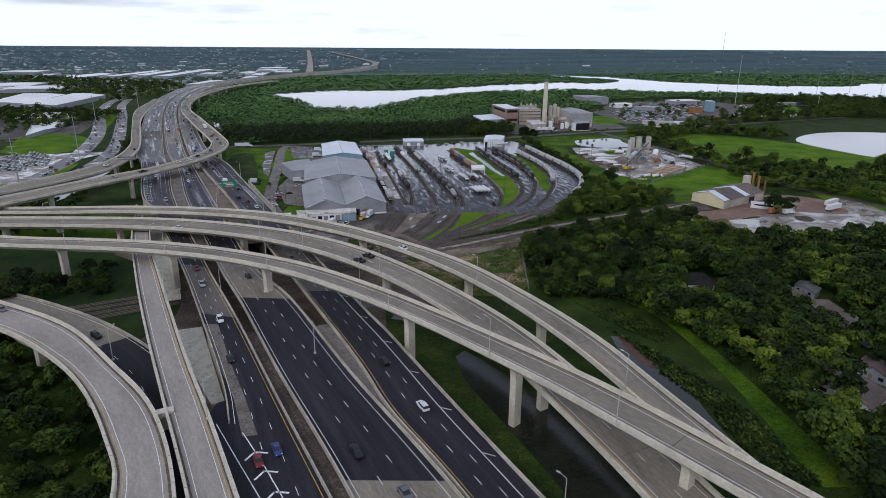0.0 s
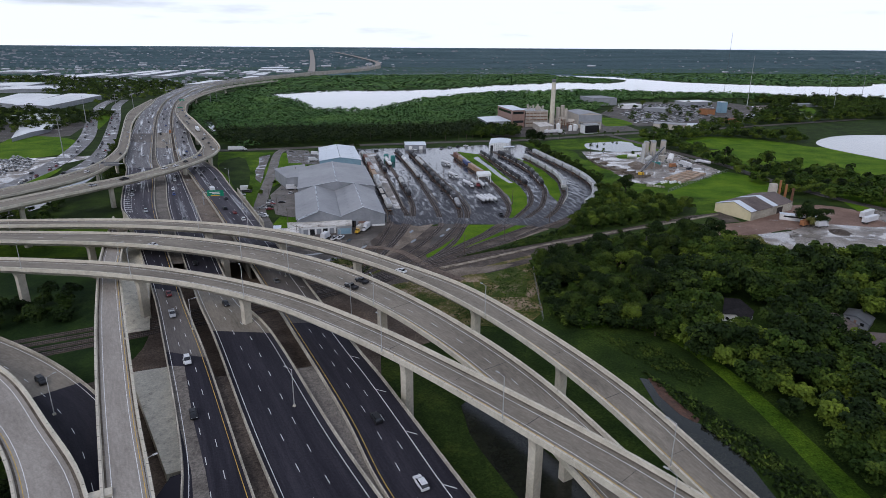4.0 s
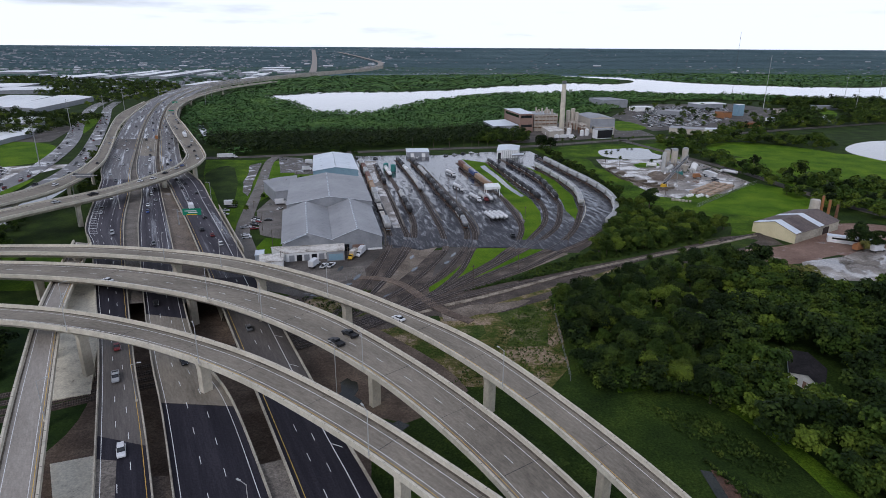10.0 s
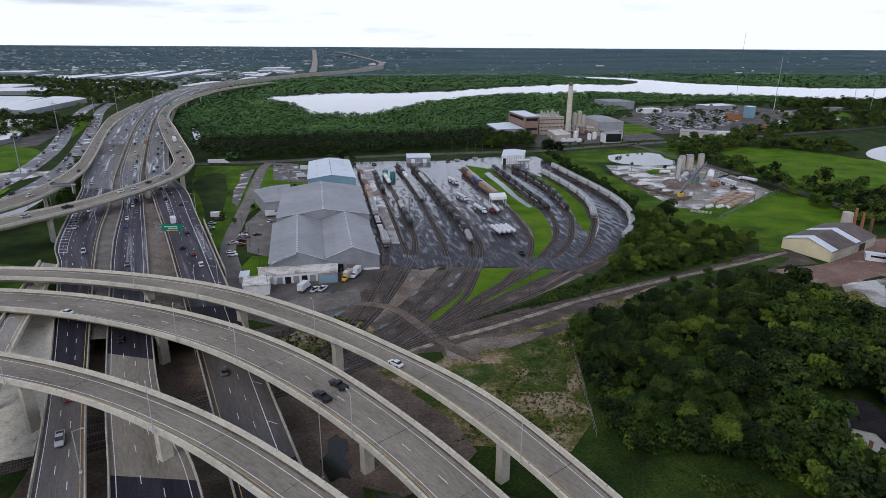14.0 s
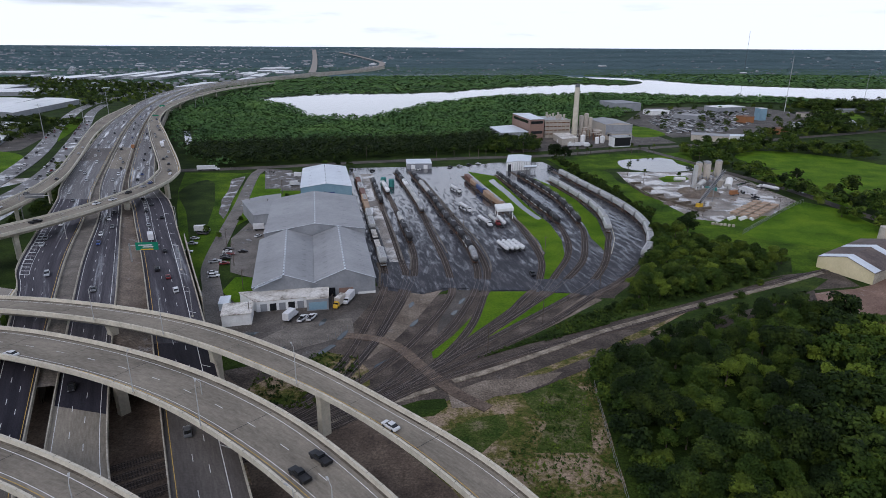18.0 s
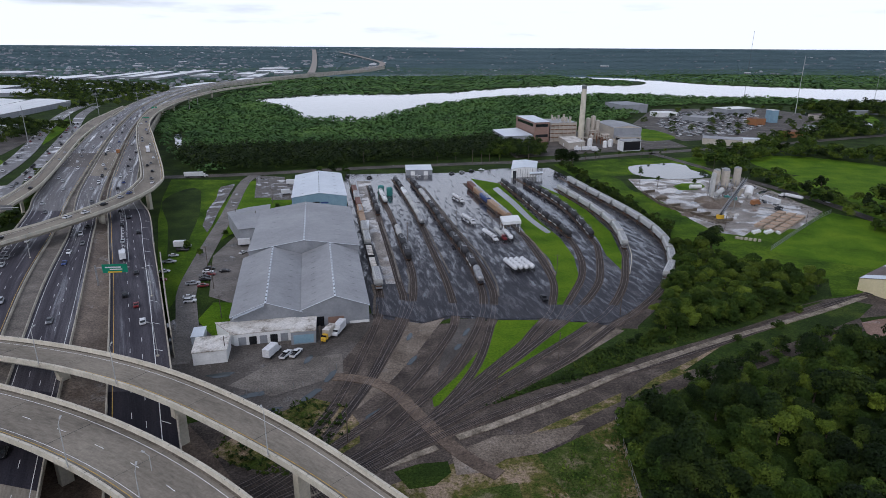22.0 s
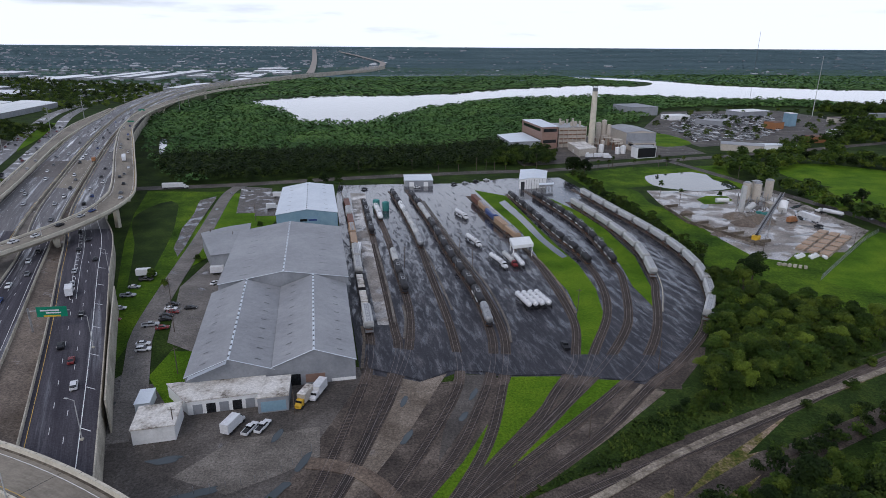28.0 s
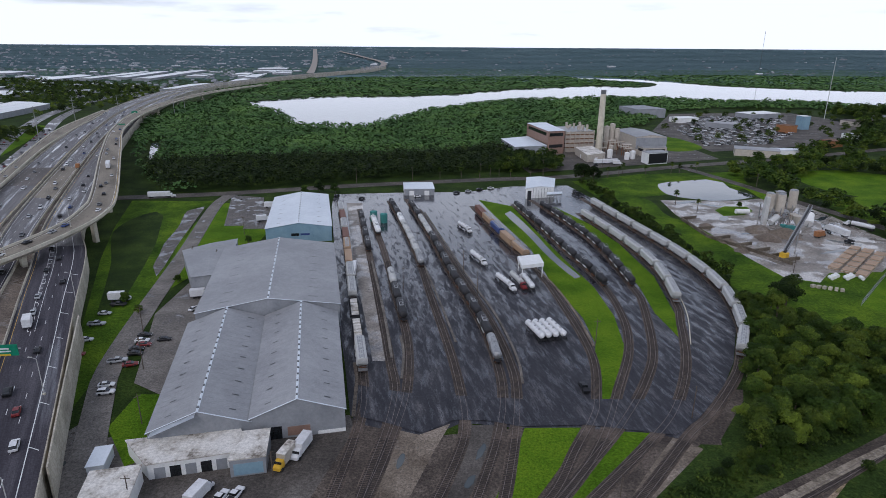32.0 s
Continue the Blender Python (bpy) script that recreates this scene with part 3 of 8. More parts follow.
for px_, py_, a_, r_1, r_2 in ((150, 598, 20, 8, 3), (163, 590, -40, 13, 2.5), (176, 575, 30, 12, 2), (158, 560, 60, 7, 2.5), (196, 570, -20, 10, 3), (206, 540, 70, 12, 2.2), (215, 560, 40, 9, 2), (160, 530, 10, 7, 2), (200, 515, -30, 9, 2), (186, 500, 20, 8, 1.6)):
    c_, s_ = math.cos(radians(a_)), math.sin(radians(a_))
    patch("plant_puddle", [(px_ + c_ * r_1 * math.cos(k) * (1 + 0.25 * math.sin(3 * k + px_)) - s_ * r_2 * math.sin(k), py_ + s_ * r_1 * math.cos(k) + c_ * r_2 * math.sin(k) * (1 + 0.3 * math.cos(2 * k))) for k in np.arange(0, 6.28, 0.52)], 0.03, "water", "white puddle in the muddy yard", "puddle", step=1.5)
patch("red_yard", [(148, 352), (146, 336), (158, 331), (172, 334), (190, 345), (215, 330), (250, 345), (258, 380), (240, 400), (200, 392), (178, 362)], 0.02, "red_dirt", "reddish dirt yard beside the tan shed", "dirt")
patch("gravel_yard", [(166, 334), (160, 320), (168, 311), (196, 312), (230, 318), (270, 338), (275, 380), (262, 390), (250, 352), (214, 356), (190, 342)], 0.05, "wet_lot", "grey gravel yard with puddles", "gravel")
patch("lawn_house", [(205, 325), (235, 318), (262, 330), (262, 300), (230, 290), (208, 300)], 0.03, "lawn", "bright lawn beyond the woods", "lawn")
patch("grass_bank", [(20, 205), (50, 210), (80, 196), (96, 160), (110, 110), (125, 60), (88, 60), (84, 112), (80, 132), (73, 150), (66, 168), (60, 184), (40, 190)], -0.02, "grass", "grassy drainage bank", "grass")
patch("mown_strip", [(50, 221), (66, 224), (79, 211), (85, 187), (87.5, 161), (88, 140), (88, 112), (96, 112), (95, 141), (93.5, 164), (90, 190), (83, 213), (68, 229), (50, 226)], 0.0, "field", "mown green strip along the top of the bank", "grass")
patch("rust_mud", [(62.5, 188), (65, 187), (66, 177), (69.5, 167), (68, 165), (65, 169), (62.6, 178)], 0.06, "rust_mud", "rusty mud at the edge of the ditch", "mud")
patch("soil_under", [(-128, 182), (-96, 150), (-60, 128), (-20, 118), (14, 150), (-2, 205), (-24, 232), (-48, 262), (-76, 292), (-118, 312), (-150, 300), (-150, 240)], -0.045, "brown_soil", "bare brown soil under the bridges", "dirt")
patch("soil_waste", [(-52, 256), (-34, 262), (-26, 264), (-14, 252), (-1, 237), (7, 222), (2, 214), (-10, 206), (-22, 210), (-34, 222), (-44, 234)], 0.015, "brown_soil", "churned brown soil between the flyovers", "dirt")
patch("water_pool", [(-30.5, 226), (-28.8, 228.6), (-27.3, 227), (-25.6, 226.4), (-24.6, 222), (-25.4, 219), (-22.9, 216.5), (-23.6, 214), (-22.4, 211.5), (-24.8, 212.2), (-27, 210.4), (-28.6, 213.2), (-31, 218), (-29.4, 221)], 0.07, "murky_water", "still pool beside a flyover pier", "water")
patch("water_pool", [(-15.5, 207), (-13.4, 206), (-12.2, 207.2), (-9, 205), (-10.6, 202.8), (-9.8, 200.4), (-11, 199), (-14, 200.8), (-17.5, 201), (-16.2, 203.4)], 0.07, "murky_water", "small dark pool on the soil", "water")
patch("sandy_ground", [(0, 268), (6, 269), (12, 274), (20, 276), (29, 282), (34, 288), (28, 287), (19, 284), (10, 283), (4, 279), (-1, 275)], 0.065, "pale_dirt", "bare sandy ground by the crossing", "dirt")
patch("grass_under", [(-20, 215), (20, 205), (30, 190), (10, 180), (8, 160), (28, 112), (50, 60), (16, 70), (22, 100), (0, 145), (-16, 178)], -0.03, "scrub", "rough dark grass under the flyovers", "grass", smooth=False)
for pts, lab in (([(360, 500), (420, 545), (380, 640), (300, 620), (250, 560), (280, 470)], "marshy green meadow"), ([(269, 689), (320, 710), (372, 640), (312, 552), (287, 600), (262, 640)], "bright meadow beyond the plant road"),
                 ([(-268, 458), (-240, 400), (-300, 380), (-320, 420)], "rough green verge by the ramps"), ([(-230, 300), (-150, 300), (-190, 350), (-230, 345)], "green verge under the ramps")):
    patch("meadow", pts, -0.05 if pts[0][0] != 269 else -0.02, "lawn" if pts[0][0] > 0 else "field", lab, "meadow")
patch("plant_pavement", [(60, 690), (240, 760), (235, 850), (120, 880), (40, 830)], 0.02, "old_asphalt", "paved grounds of the power plant", "pavement", smooth=False)
patch("depot_pavement", [(250, 800), (420, 860), (560, 1000), (520, 1180), (330, 1150), (240, 950)], 0.02, "old_asphalt", "wide paved depot lot full of vehicles", "pavement", smooth=False)
patch("plant_lawn_north", [(222, 896), (247, 890), (252, 830), (234, 806), (210, 802), (216, 850)], 0.06, "lawn", "bright lawn beside the power plant", "lawn")
patch("road_lawn", [(205, 690), (225, 702), (258, 712), (262, 700), (236, 684), (214, 676)], 0.02, "lawn", "green corner beside the road", "lawn")
patch("west_pavement", [(-400, 540), (-300, 570), (-318, 504), (-290, 430), (-330, 420), (-420, 480)], 0.0, "wet_lot", "wet paved lot beside the highway", "pavement", smooth=False)
patch("west_pavement", [(-450, 640), (-400, 690), (-440, 800), (-520, 860), (-700, 900), (-760, 700)], 0.0, "old_asphalt", "paved lots of the warehouse district", "pavement", smooth=False)
patch("west_field", [(-414, 585), (-450, 680), (-387, 668), (-340, 590), (-361, 548), (-401, 559)], 0.08, "lawn", "green field beside the car lot", "field")
patch("water_roadside", [(-248, 378), (-268, 458), (-262, 486), (-252, 450), (-240, 392)], 0.03, "water", "bright roadside water between ramps", "water")
patch("verge_woods", [(140, 330), (150, 356), (180, 362), (210, 330), (235, 318), (190, 296), (160, 290)], -0.03, "grass", "grassy clearing behind the woods", "grass", smooth=False)
patch("swamp_west", [(-230, 150), (-120, 175), (-96, 200), (-118, 245), (-190, 290), (-260, 270)], -0.04, "swamp", "swampy thicket floor below the ramps", "swamp")


def ribbon(name, pts, width, z, mat, label, category="road", step=6.0):
    line = spline(pts, step)
    line = np.c_[line[:, :2], [far_rise(y) + z for y in line[:, 1]]]
    v, f = sweep(line, [(-width / 2, 0), (width / 2, 0), (width / 2, -0.3), (-width / 2, -0.3)])
    return tagged(mesh(name, v, f, mat), label, category, kind="structure")


ribbon("road_north", [(-260, 588), (-217, 597), (-151, 612), (-73, 638), (20, 662), (86, 676), (190, 722), (309, 768), (428, 822), (600, 900)], 11, 0.08, "old_asphalt", "two-lane road along the woods")
ribbon("road_warehouse", [(-149, 606), (-147, 575), (-129, 487), (-117, 423), (-108, 381), (-100, 360), (-90, 336), (-86, 318)], 7.5, 0.09, "lane_grey", "narrow worn lane beside the warehouse")
ribbon("road_silo", [(190, 722), (208, 660), (220, 613), (240, 541), (248, 480), (262, 420), (300, 340), (330, 280)], 8, 0.08, "old_asphalt", "asphalt road beside the concrete plant")
ribbon("path_rail", [(0.4, 282.1), (9.6, 287.2), (23.1, 295.8), (37.8, 305.6), (54.5, 316.8), (92.4, 337.9), (137.7, 360.6), (165, 376)], 2.2, 0.2, "broken_concrete", "pale broken concrete strip along the track", "path")
ribbon("path_rail", [(-40, 256), (-17, 270.9), (-11.9, 273.8), (-4.7, 278.2)], 2.0, 0.12, "broken_concrete", "pale broken concrete strip along the track", "path")
ribbon("path_crossing", [(-36, 311.5), (-30, 310.6), (-23.1, 308.2), (-16.2, 301.9), (-9.5, 291.2), (-3.6, 282.3), (2.6, 274.3), (10, 268)], 4.0, 0.17, "brown_soil", "muddy lane crossing the tracks", "path", 2.0)
ribbon("path_gravel", [(20, 278), (52, 300), (78, 317), (104, 333)], 5, 0.03, "ballast", "dark gravel access track", "path")
patch("track_verge", [(70, 316), (84, 321), (104, 331), (126, 342), (150, 356), (163, 368), (158, 371), (140, 360.5), (118, 349), (92, 335.5)], 0.07, "scrub", "rough green verge between the track and the woods", "grass", smooth=False)

# ---- highway and flyovers ----
W_EDGE = [(-264, 538, 8), (-393, 841, 8), (-488, 1112, 8), (-560, 1450, 8), (-545, 1750, 8), (-450, 2220, 8), (-360, 2540, 8), (-318, 2830, 14)]
A_L = [(-22, 60, 8), (-48, 120, 8), (-58, 144, 8), (-85, 197, 8), (-108, 240, 8), (-158, 327, 8), (-180, 362, 8), (-226, 462, 8)] + W_EDGE


def shifted(pts, d, lo):
    return [(x + d, y + d * 0.25, z) for x, y, z in pts if y > lo]


A_R = [(0, 60, 8), (-24.3, 105, 8), (-40.5, 135, 8), (-67, 185, 8), (-98, 241, 8), (-157, 354, 8), (-194, 436, 8)] + shifted(W_EDGE, 20, 0)
B_L = [(3, 60, 8), (-21.5, 108, 8), (-44, 149, 8), (-69, 197, 8), (-93, 241, 8), (-150, 354, 8), (-187, 436, 8)] + shifted(W_EDGE, 22.5, 0)
B_R = [(26, 60, 8), (2, 105, 8), (-24, 149, 8), (-53, 202, 8), (-79, 241, 8), (-135, 355, 8), (-175, 436, 8)] + shifted(W_EDGE, 36, 0)
C_L = [(26.5, 60, 8), (3, 105, 8), (-12, 131, 8), (-25, 160, 8), (-57, 223, 8), (-125, 355, 8), (-169, 437, 8)] + shifted(W_EDGE, 38.5, 0)
C_R = [(42, 60, 8), (21, 100, 8), (4, 134, 8), (-15, 173, 8), (-31, 204, 8), (-96, 335, 8), (-135, 412, 8), (-160, 462, 8)] + shifted(W_EDGE, 54, 0)
S_L = [(-30, 60, 12.0), (-48, 95, 12.0), (-65.5, 126, 12.05), (-83.3, 157.5, 12.05), (-103, 193.5, 12.05), (-120.5, 227, 12.0), (-133.5, 252, 11.0), (-147, 281, 9.6), (-161.5, 314, 8.4), (-170, 334, 8.06)]
S_R = [(-19, 60, 12.0), (-37, 93, 12.0), (-54, 123.5, 12.05), (-70, 151, 12.05), (-91.5, 190, 12.05), (-110, 224, 12.0), (-123.5, 249, 11.0), (-137, 278, 9.6), (-151.5, 311, 8.4), (-160, 331, 8.06)]
K_L = [(-230, 205, 9), (-178, 203, 11), (-146, 188, 12), (-113, 169, 12.5), (-87, 145, 12.5), (-67, 124, 12.5), (-50, 95, 12.5), (-38, 60, 12.5)]
K_R = [(-226, 186, 9), (-170, 184, 11), (-132, 167, 12), (-105, 148, 12.5), (-88, 132, 12.5), (-73, 113, 12.5), (-62, 95, 12.5), (-52, 60, 12.5)]
D_L = [(-240, 226, 3), (-190, 222, 4.5), (-160, 212, 5), (-133, 198.5, 5.6), (-106, 181, 6.2), (-80, 158, 7.0), (-57, 127, 7.8), (-49, 110, 7.93), (-40, 85, 7.95), (-32, 60, 7.95)]
D_R = [(-240, 214, 3), (-190, 206, 4.5), (-164, 196, 5), (-140, 183, 5.6), (-118, 168, 6.2), (-92, 144, 7.2), (-70, 114, 7.93), (-53, 85, 7.95), (-45, 60, 7.9)]
R_L = [(-300, 235, 13), (-249, 312, 14), (-215, 371, 15), (-200, 398, 15), (-189, 426, 15), (-183, 474, 15), (-190, 512, 15), (-205, 548, 15), (-275, 686, 15), (-340, 825, 14), (-396, 985, 13), (-440, 1190, 11), (-455, 1400, 10), (-430, 1640, 9)]
R_R = [(-290, 226, 13), (-236, 302, 14), (-203, 360, 15), (-188, 391, 15), (-176, 430, 15), (-171, 469, 15), (-174, 506, 15), (-190, 548, 15), (-264, 696, 15), (-329, 829, 14), (-382, 985, 13), (-425, 1190, 11), (-440, 1400, 10), (-416, 1640, 9)]
T_L = [(-330, 260, 10), (-280, 340, 11), (-248, 412, 12), (-247, 462, 12), (-264, 523, 12), (-297, 596, 11), (-386, 787, 9), (-424, 880, 8.4), (-450, 965, 8.2), (-478, 1060, 8.1)]
T_R = [(-318, 250, 10), (-264, 335, 11), (-233, 395, 12), (-231, 438, 12), (-245, 497, 12), (-273, 564, 11), (-352, 735, 9), (-404, 870, 8.4), (-434, 960, 8.2), (-468, 1056, 8.1)]
U_L = [(-326.0, 321.7, 9.5), (-221.6, 315.0, 11.4), (-158.5, 313.5, 12.6), (-113.6, 303.8, 14.1), (-75.5, 288.9, 15.2), (-41.9, 268.6, 15.4), (-14.9, 247.2, 14.8), (9.4, 223.7, 14.4), (28.8, 193.7, 14.3), (46.5, 159.8, 13.8), (57.8, 126.6, 13.4), (69.1, 93.5, 12.8), (82.5, 52.8, 12.3)]
U_R = [(-326.6, 312.1, 9.5), (-222.1, 305.4, 11.4), (-159.6, 303.4, 12.6), (-116.4, 294.1, 14.1), (-79.9, 279.8, 15.2), (-47.3, 260.5, 15.4), (-20.5, 240.9, 14.8), (1.7, 217.5, 14.4), (21.0, 189.1, 14.3), (37.7, 156.0, 13.8), (49.3, 123.7, 13.4), (60.1, 90.5, 12.8), (73.3, 49.9, 12.3)]
M_L = [(-327.3, 305.9, 8.2), (-206.8, 298.9, 10.5), (-143.2, 291.4, 12.3), (-103.0, 279.0, 13.8), (-66.7, 261.4, 15.0), (-36.4, 240.4, 15.4), (-11.2, 215.6, 14.9), (10.3, 189.7, 13.8), (26.6, 164.4, 12.9), (39.3, 137.2, 12.0), (52.6, 103.6, 11.2), (64.8, 64.7, 10.6)]
M_R = [(-328.1, 292.2, 8.2), (-207.9, 285.3, 10.5), (-146.0, 277.1, 12.3), (-108.2, 265.6, 13.8), (-73.8, 249.2, 15.0), (-45.3, 229.4, 15.4), (-20.5, 206.8, 14.9), (0.0, 182.2, 13.8), (15.0, 158.1, 12.9), (26.5, 131.8, 12.0), (39.5, 99.0, 11.2), (51.8, 60.5, 10.6)]
L_L = [(-330.8, 280.7, 13.8), (-191.9, 254.0, 14.5), (-149.5, 244.2, 16.4), (-114.4, 236.7, 17.5), (-79.2, 222.5, 18.9), (-47.5, 204.7, 19.7), (-20.1, 184.1, 19.4), (2.9, 161.9, 19.5), (29.4, 133.4, 19.8), (44.2, 115.9, 19.8), (63.0, 90.0, 19.9), (84.4, 59.1, 20.0)]
L_R = [(-332.7, 271.2, 13.8), (-194.0, 244.1, 14.5), (-151.8, 234.0, 16.4), (-117.4, 226.8, 17.5), (-83.1, 214.2, 18.9), (-52.4, 197.0, 19.7), (-25.9, 177.2, 19.4), (-3.4, 155.8, 19.5), (22.2, 127.0, 19.8), (36.0, 109.5, 19.8), (54.9, 84.2, 19.9), (76.5, 53.6, 20.0)]


LANES = {}


def edges(lp, rp, step=5.0):
    a, b = spline(lp, step), spline(rp, step)
    n = max(len(a), len(b))
    return even(a, n), even(b, n)


def slab(name, lp, rp, mat, label, thick=1.6, parapet=0.9, floor=None, kind="structure", category="road", wall="old_wall", plain=(), worn="concrete_road", bare_a=-999, bare_b=-999):
    """A carriageway between two edge lines, with kerb walls; floor: filled down to that level over a range of stations."""
    a, b = edges(lp, rp)
    n = len(a)
    top = thing(name, label, category, None, "", kind)
    lift = lambda q, dz: (q[0], q[1], q[2] + dz)
    v, f = [], []
    for p, q in zip(a, b):
        s = (q - p) / (np.linalg.norm((q - p)[:2]) + 1e-9)
        p2, q2 = p + s * 1.6, q - s * 1.6
        v += [lift(p, 0), lift(q, 0), lift(q, -0.45), lift(q2, -thick), lift(p2, -thick), lift(p, -0.45)]
    for i in range(n - 1):
        c, d = i * 6, i * 6 + 6
        for j in range(6):
            f.append((c + j, d + j, d + (j + 1) % 6, c + (j + 1) % 6))
    f += [(0, 1, 2, 3, 4, 5), tuple(range(n * 6 - 1, n * 6 - 7, -1))]
    # asphalt decks switch at y 288 and 470 to bases with painted-in sheen
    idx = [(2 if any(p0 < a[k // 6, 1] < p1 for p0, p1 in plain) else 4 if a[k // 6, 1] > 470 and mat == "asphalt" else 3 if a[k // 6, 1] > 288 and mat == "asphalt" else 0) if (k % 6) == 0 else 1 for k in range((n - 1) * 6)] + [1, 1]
    deck = mesh("deck", v, f, None, top, mats=[mat, wall, worn, "wet_sheen_asphalt", "far_sheen_asphalt"], idx=idx)
    along = np.r_[0, np.cumsum(np.linalg.norm(np.diff(a[:, :2], axis=0), axis=1))]
    wide = np.linalg.norm((b - a)[:, :2], axis=1)
    vi = np.zeros(len(deck.data.loops), np.int32)
    deck.data.loops.foreach_get("vertex_index", vi)
    uv = np.stack([np.where(np.isin(vi % 6, (1, 2, 3)), wide[vi // 6], 0.0) + 31.0 * len(LANES), along[vi // 6]], 1)
    deck.data.uv_layers.new(name="road").data.foreach_set("uv", uv.astype(np.float32).ravel())
    if parapet:
        for line, sg in ((a, 1), (b, -1)):
            f_ = 0.55 if mat == "asphalt" else 1.0
            prof = [(sg * -0.12, -0.5), (sg * 0.62 * f_, 0.0), (sg * 0.52 * f_, 0.25), (sg * 0.44 * f_, parapet), (sg * -0.12 * f_, parapet)]
            if sg > 0:
                prof = prof[::-1]
            low = bare_a if sg > 0 else bare_b
            pick = line[line[:, 1] > low]
            pv, pf = sweep(pick + (0, 0, 0.004), prof)
            mesh("parapet", pv, pf, "old_wall" if mat == "asphalt" else "concrete", top)
    return top, a, b


def fill_wall(parent, a, b, lo, hi, mat="old_wall"):
    """Retaining walls down to the ground along part of a carriageway, inset below its edge."""
    for line, sg in ((a, 1), (b, -1)):
        pick = line[(line[:, 1] >= lo) & (line[:, 1] <= hi)]
        if len(pick) < 2:
            continue
        v, f = [], []
        n = side(pick)
        for k, q in enumerate(pick):
            for o, z in ((0.10, -1.0), (0.10, q[2] - 0.3), (0.6, q[2] - 0.3), (0.6, -1.0)):
                v.append((q[0] + n[k, 0] * o * sg, q[1] + n[k, 1] * o * sg, z))
        for k in range(len(pick) - 1):
            for j in range(4):
                f.append((k * 4 + j, k * 4 + (j + 1) % 4, k * 4 + 4 + (j + 1) % 4, k * 4 + 4 + j))
        mesh("retaining_wall", v, f, mat, parent)


def stripe(a, b, frac, w=0.14, dash=None, off=0.0, inset=None, ymin=None, ymax=None):
    """A painted line at a fraction of the width (or inset from an edge); dash=(mark, gap)."""
    if inset is None:
        line = a + (b - a) * frac
    else:
        d = (b - a) / (np.linalg.norm((b - a)[:, :2], axis=1)[:, None] + 1e-9)
        line = a + d * inset if inset > 0 else b + d * inset
    if ymin is not None:
        line = line[(line[:, 1] >= ymin) & (line[:, 1] <= ymax)]
    if len(line) < 2:
        return [], []
    fine = even(line, max(2, int(length(line) / 1.0)))
    n = side(fine)
    v, f = [], []
    per = None if dash is None else (dash[0] + dash[1])
    for i in range(len(fine) - 1):
        if per and ((i * 1.0 + off) % per) >= dash[0]:
            continue
        k = len(v)
        for j, s in ((i, -1), (i, 1), (i + 1, 1), (i + 1, -1)):
            v.append((fine[j, 0] + n[j, 0] * s * w / 2, fine[j, 1] + n[j, 1] * s * w / 2, fine[j, 2] + 0.012))
        f.append((k, k + 1, k + 2, k + 3))
    return v, f


def paint(name, parent, mat, *items):
    v, f = [], []
    for iv, jf in items:
        k = len(v)
        v += iv
        f += [tuple(i + k for i in q) for q in jf]
    if f:
        tagged(mesh(name, v, f, mat, parent), "", "", "", "stuff")




def column(parent, x, y, top, turn, cap=5.2, w=1.9, d=1.5, z0=-0.3):
    """A flared concrete pier with a hammerhead."""
    h = top - z0
    bm = bmesh.new()
    prof = [(w / 2, 0), (w / 2, h - 3.2), (w / 2 + 0.12, h - 2.2), (cap / 2, h - 0.6), (cap / 2, h)]
    rings = []
    for o, z in prof:
        rings.append([bm.verts.new((sx * o, sy * d / 2, z0 + z)) for sx, sy in ((-1, -1), (1, -1), (1, 1), (-1, 1))])
    for r0, r1 in zip(rings, rings[1:]):
        for j in range(4):
            bm.faces.new((r0[j], r0[(j + 1) % 4], r1[(j + 1) % 4], r1[j]))
    bm.faces.new(rings[0][::-1])
    bm.faces.new(rings[-1])
    bmesh.ops.transform(bm, matrix=Matrix.Translation((x, y, 0)) @ Matrix.Rotation(radians(turn), 4, "Z"), verts=bm.verts)
    part("column", bm, "concrete", parent)


def piers(parent, a, b, spacing, first, thick=1.6, skip=(), z0=-0.3, cap=0.55):
    mid = (a + b) / 2
    count = int(length(mid) // spacing)
    d = np.r_[0, np.cumsum(np.linalg.norm(np.diff(mid[:, :2], axis=0), axis=1))]
    for k in range(count):
        s = first + k * spacing
        if s > d[-1] - 3 or k in skip:
            continue
        q = [np.interp(s, d, mid[:, j]) for j in range(3)]
        i = int(np.searchsorted(d, s))
        i = min(i, len(a) - 1)
        ac = b[i] - a[i]
        column(parent, q[0], q[1], q[2] - thick + 0.02, math.degrees(math.atan2(ac[1], ac[0])), cap=np.linalg.norm(ac[:2]) * cap, z0=z0)


PIERS = {"U": [(-200, 312), (-152, 309), (-105, 296), (-68, 279), (-32.5, 256), (12.4, 211.4), (33.7, 175.5), (54, 120), (68, 82)],
         "M": [(-215, 292), (-154, 286), (-86.5, 264), (-20.5, 216), (29.5, 142.4), (50, 92)],
         "L": [(-215, 252), (-155, 240), (-106, 228.5), (-61, 207.5), (-8.8, 167.5), (20.4, 136.3), (48, 101)],
         "R": [(-262, 284), (-222, 342), (-195, 385), (-179, 452), (-180, 505), (-203, 562), (-240, 635), (-285, 725), (-330, 815), (-366, 900), (-392, 990), (-412, 1080), (-432, 1200), (-446, 1330)],
         "K": [(-200, 195), (-160, 187), (-124, 169), (-96, 147), (-74, 122), (-58, 93)]}
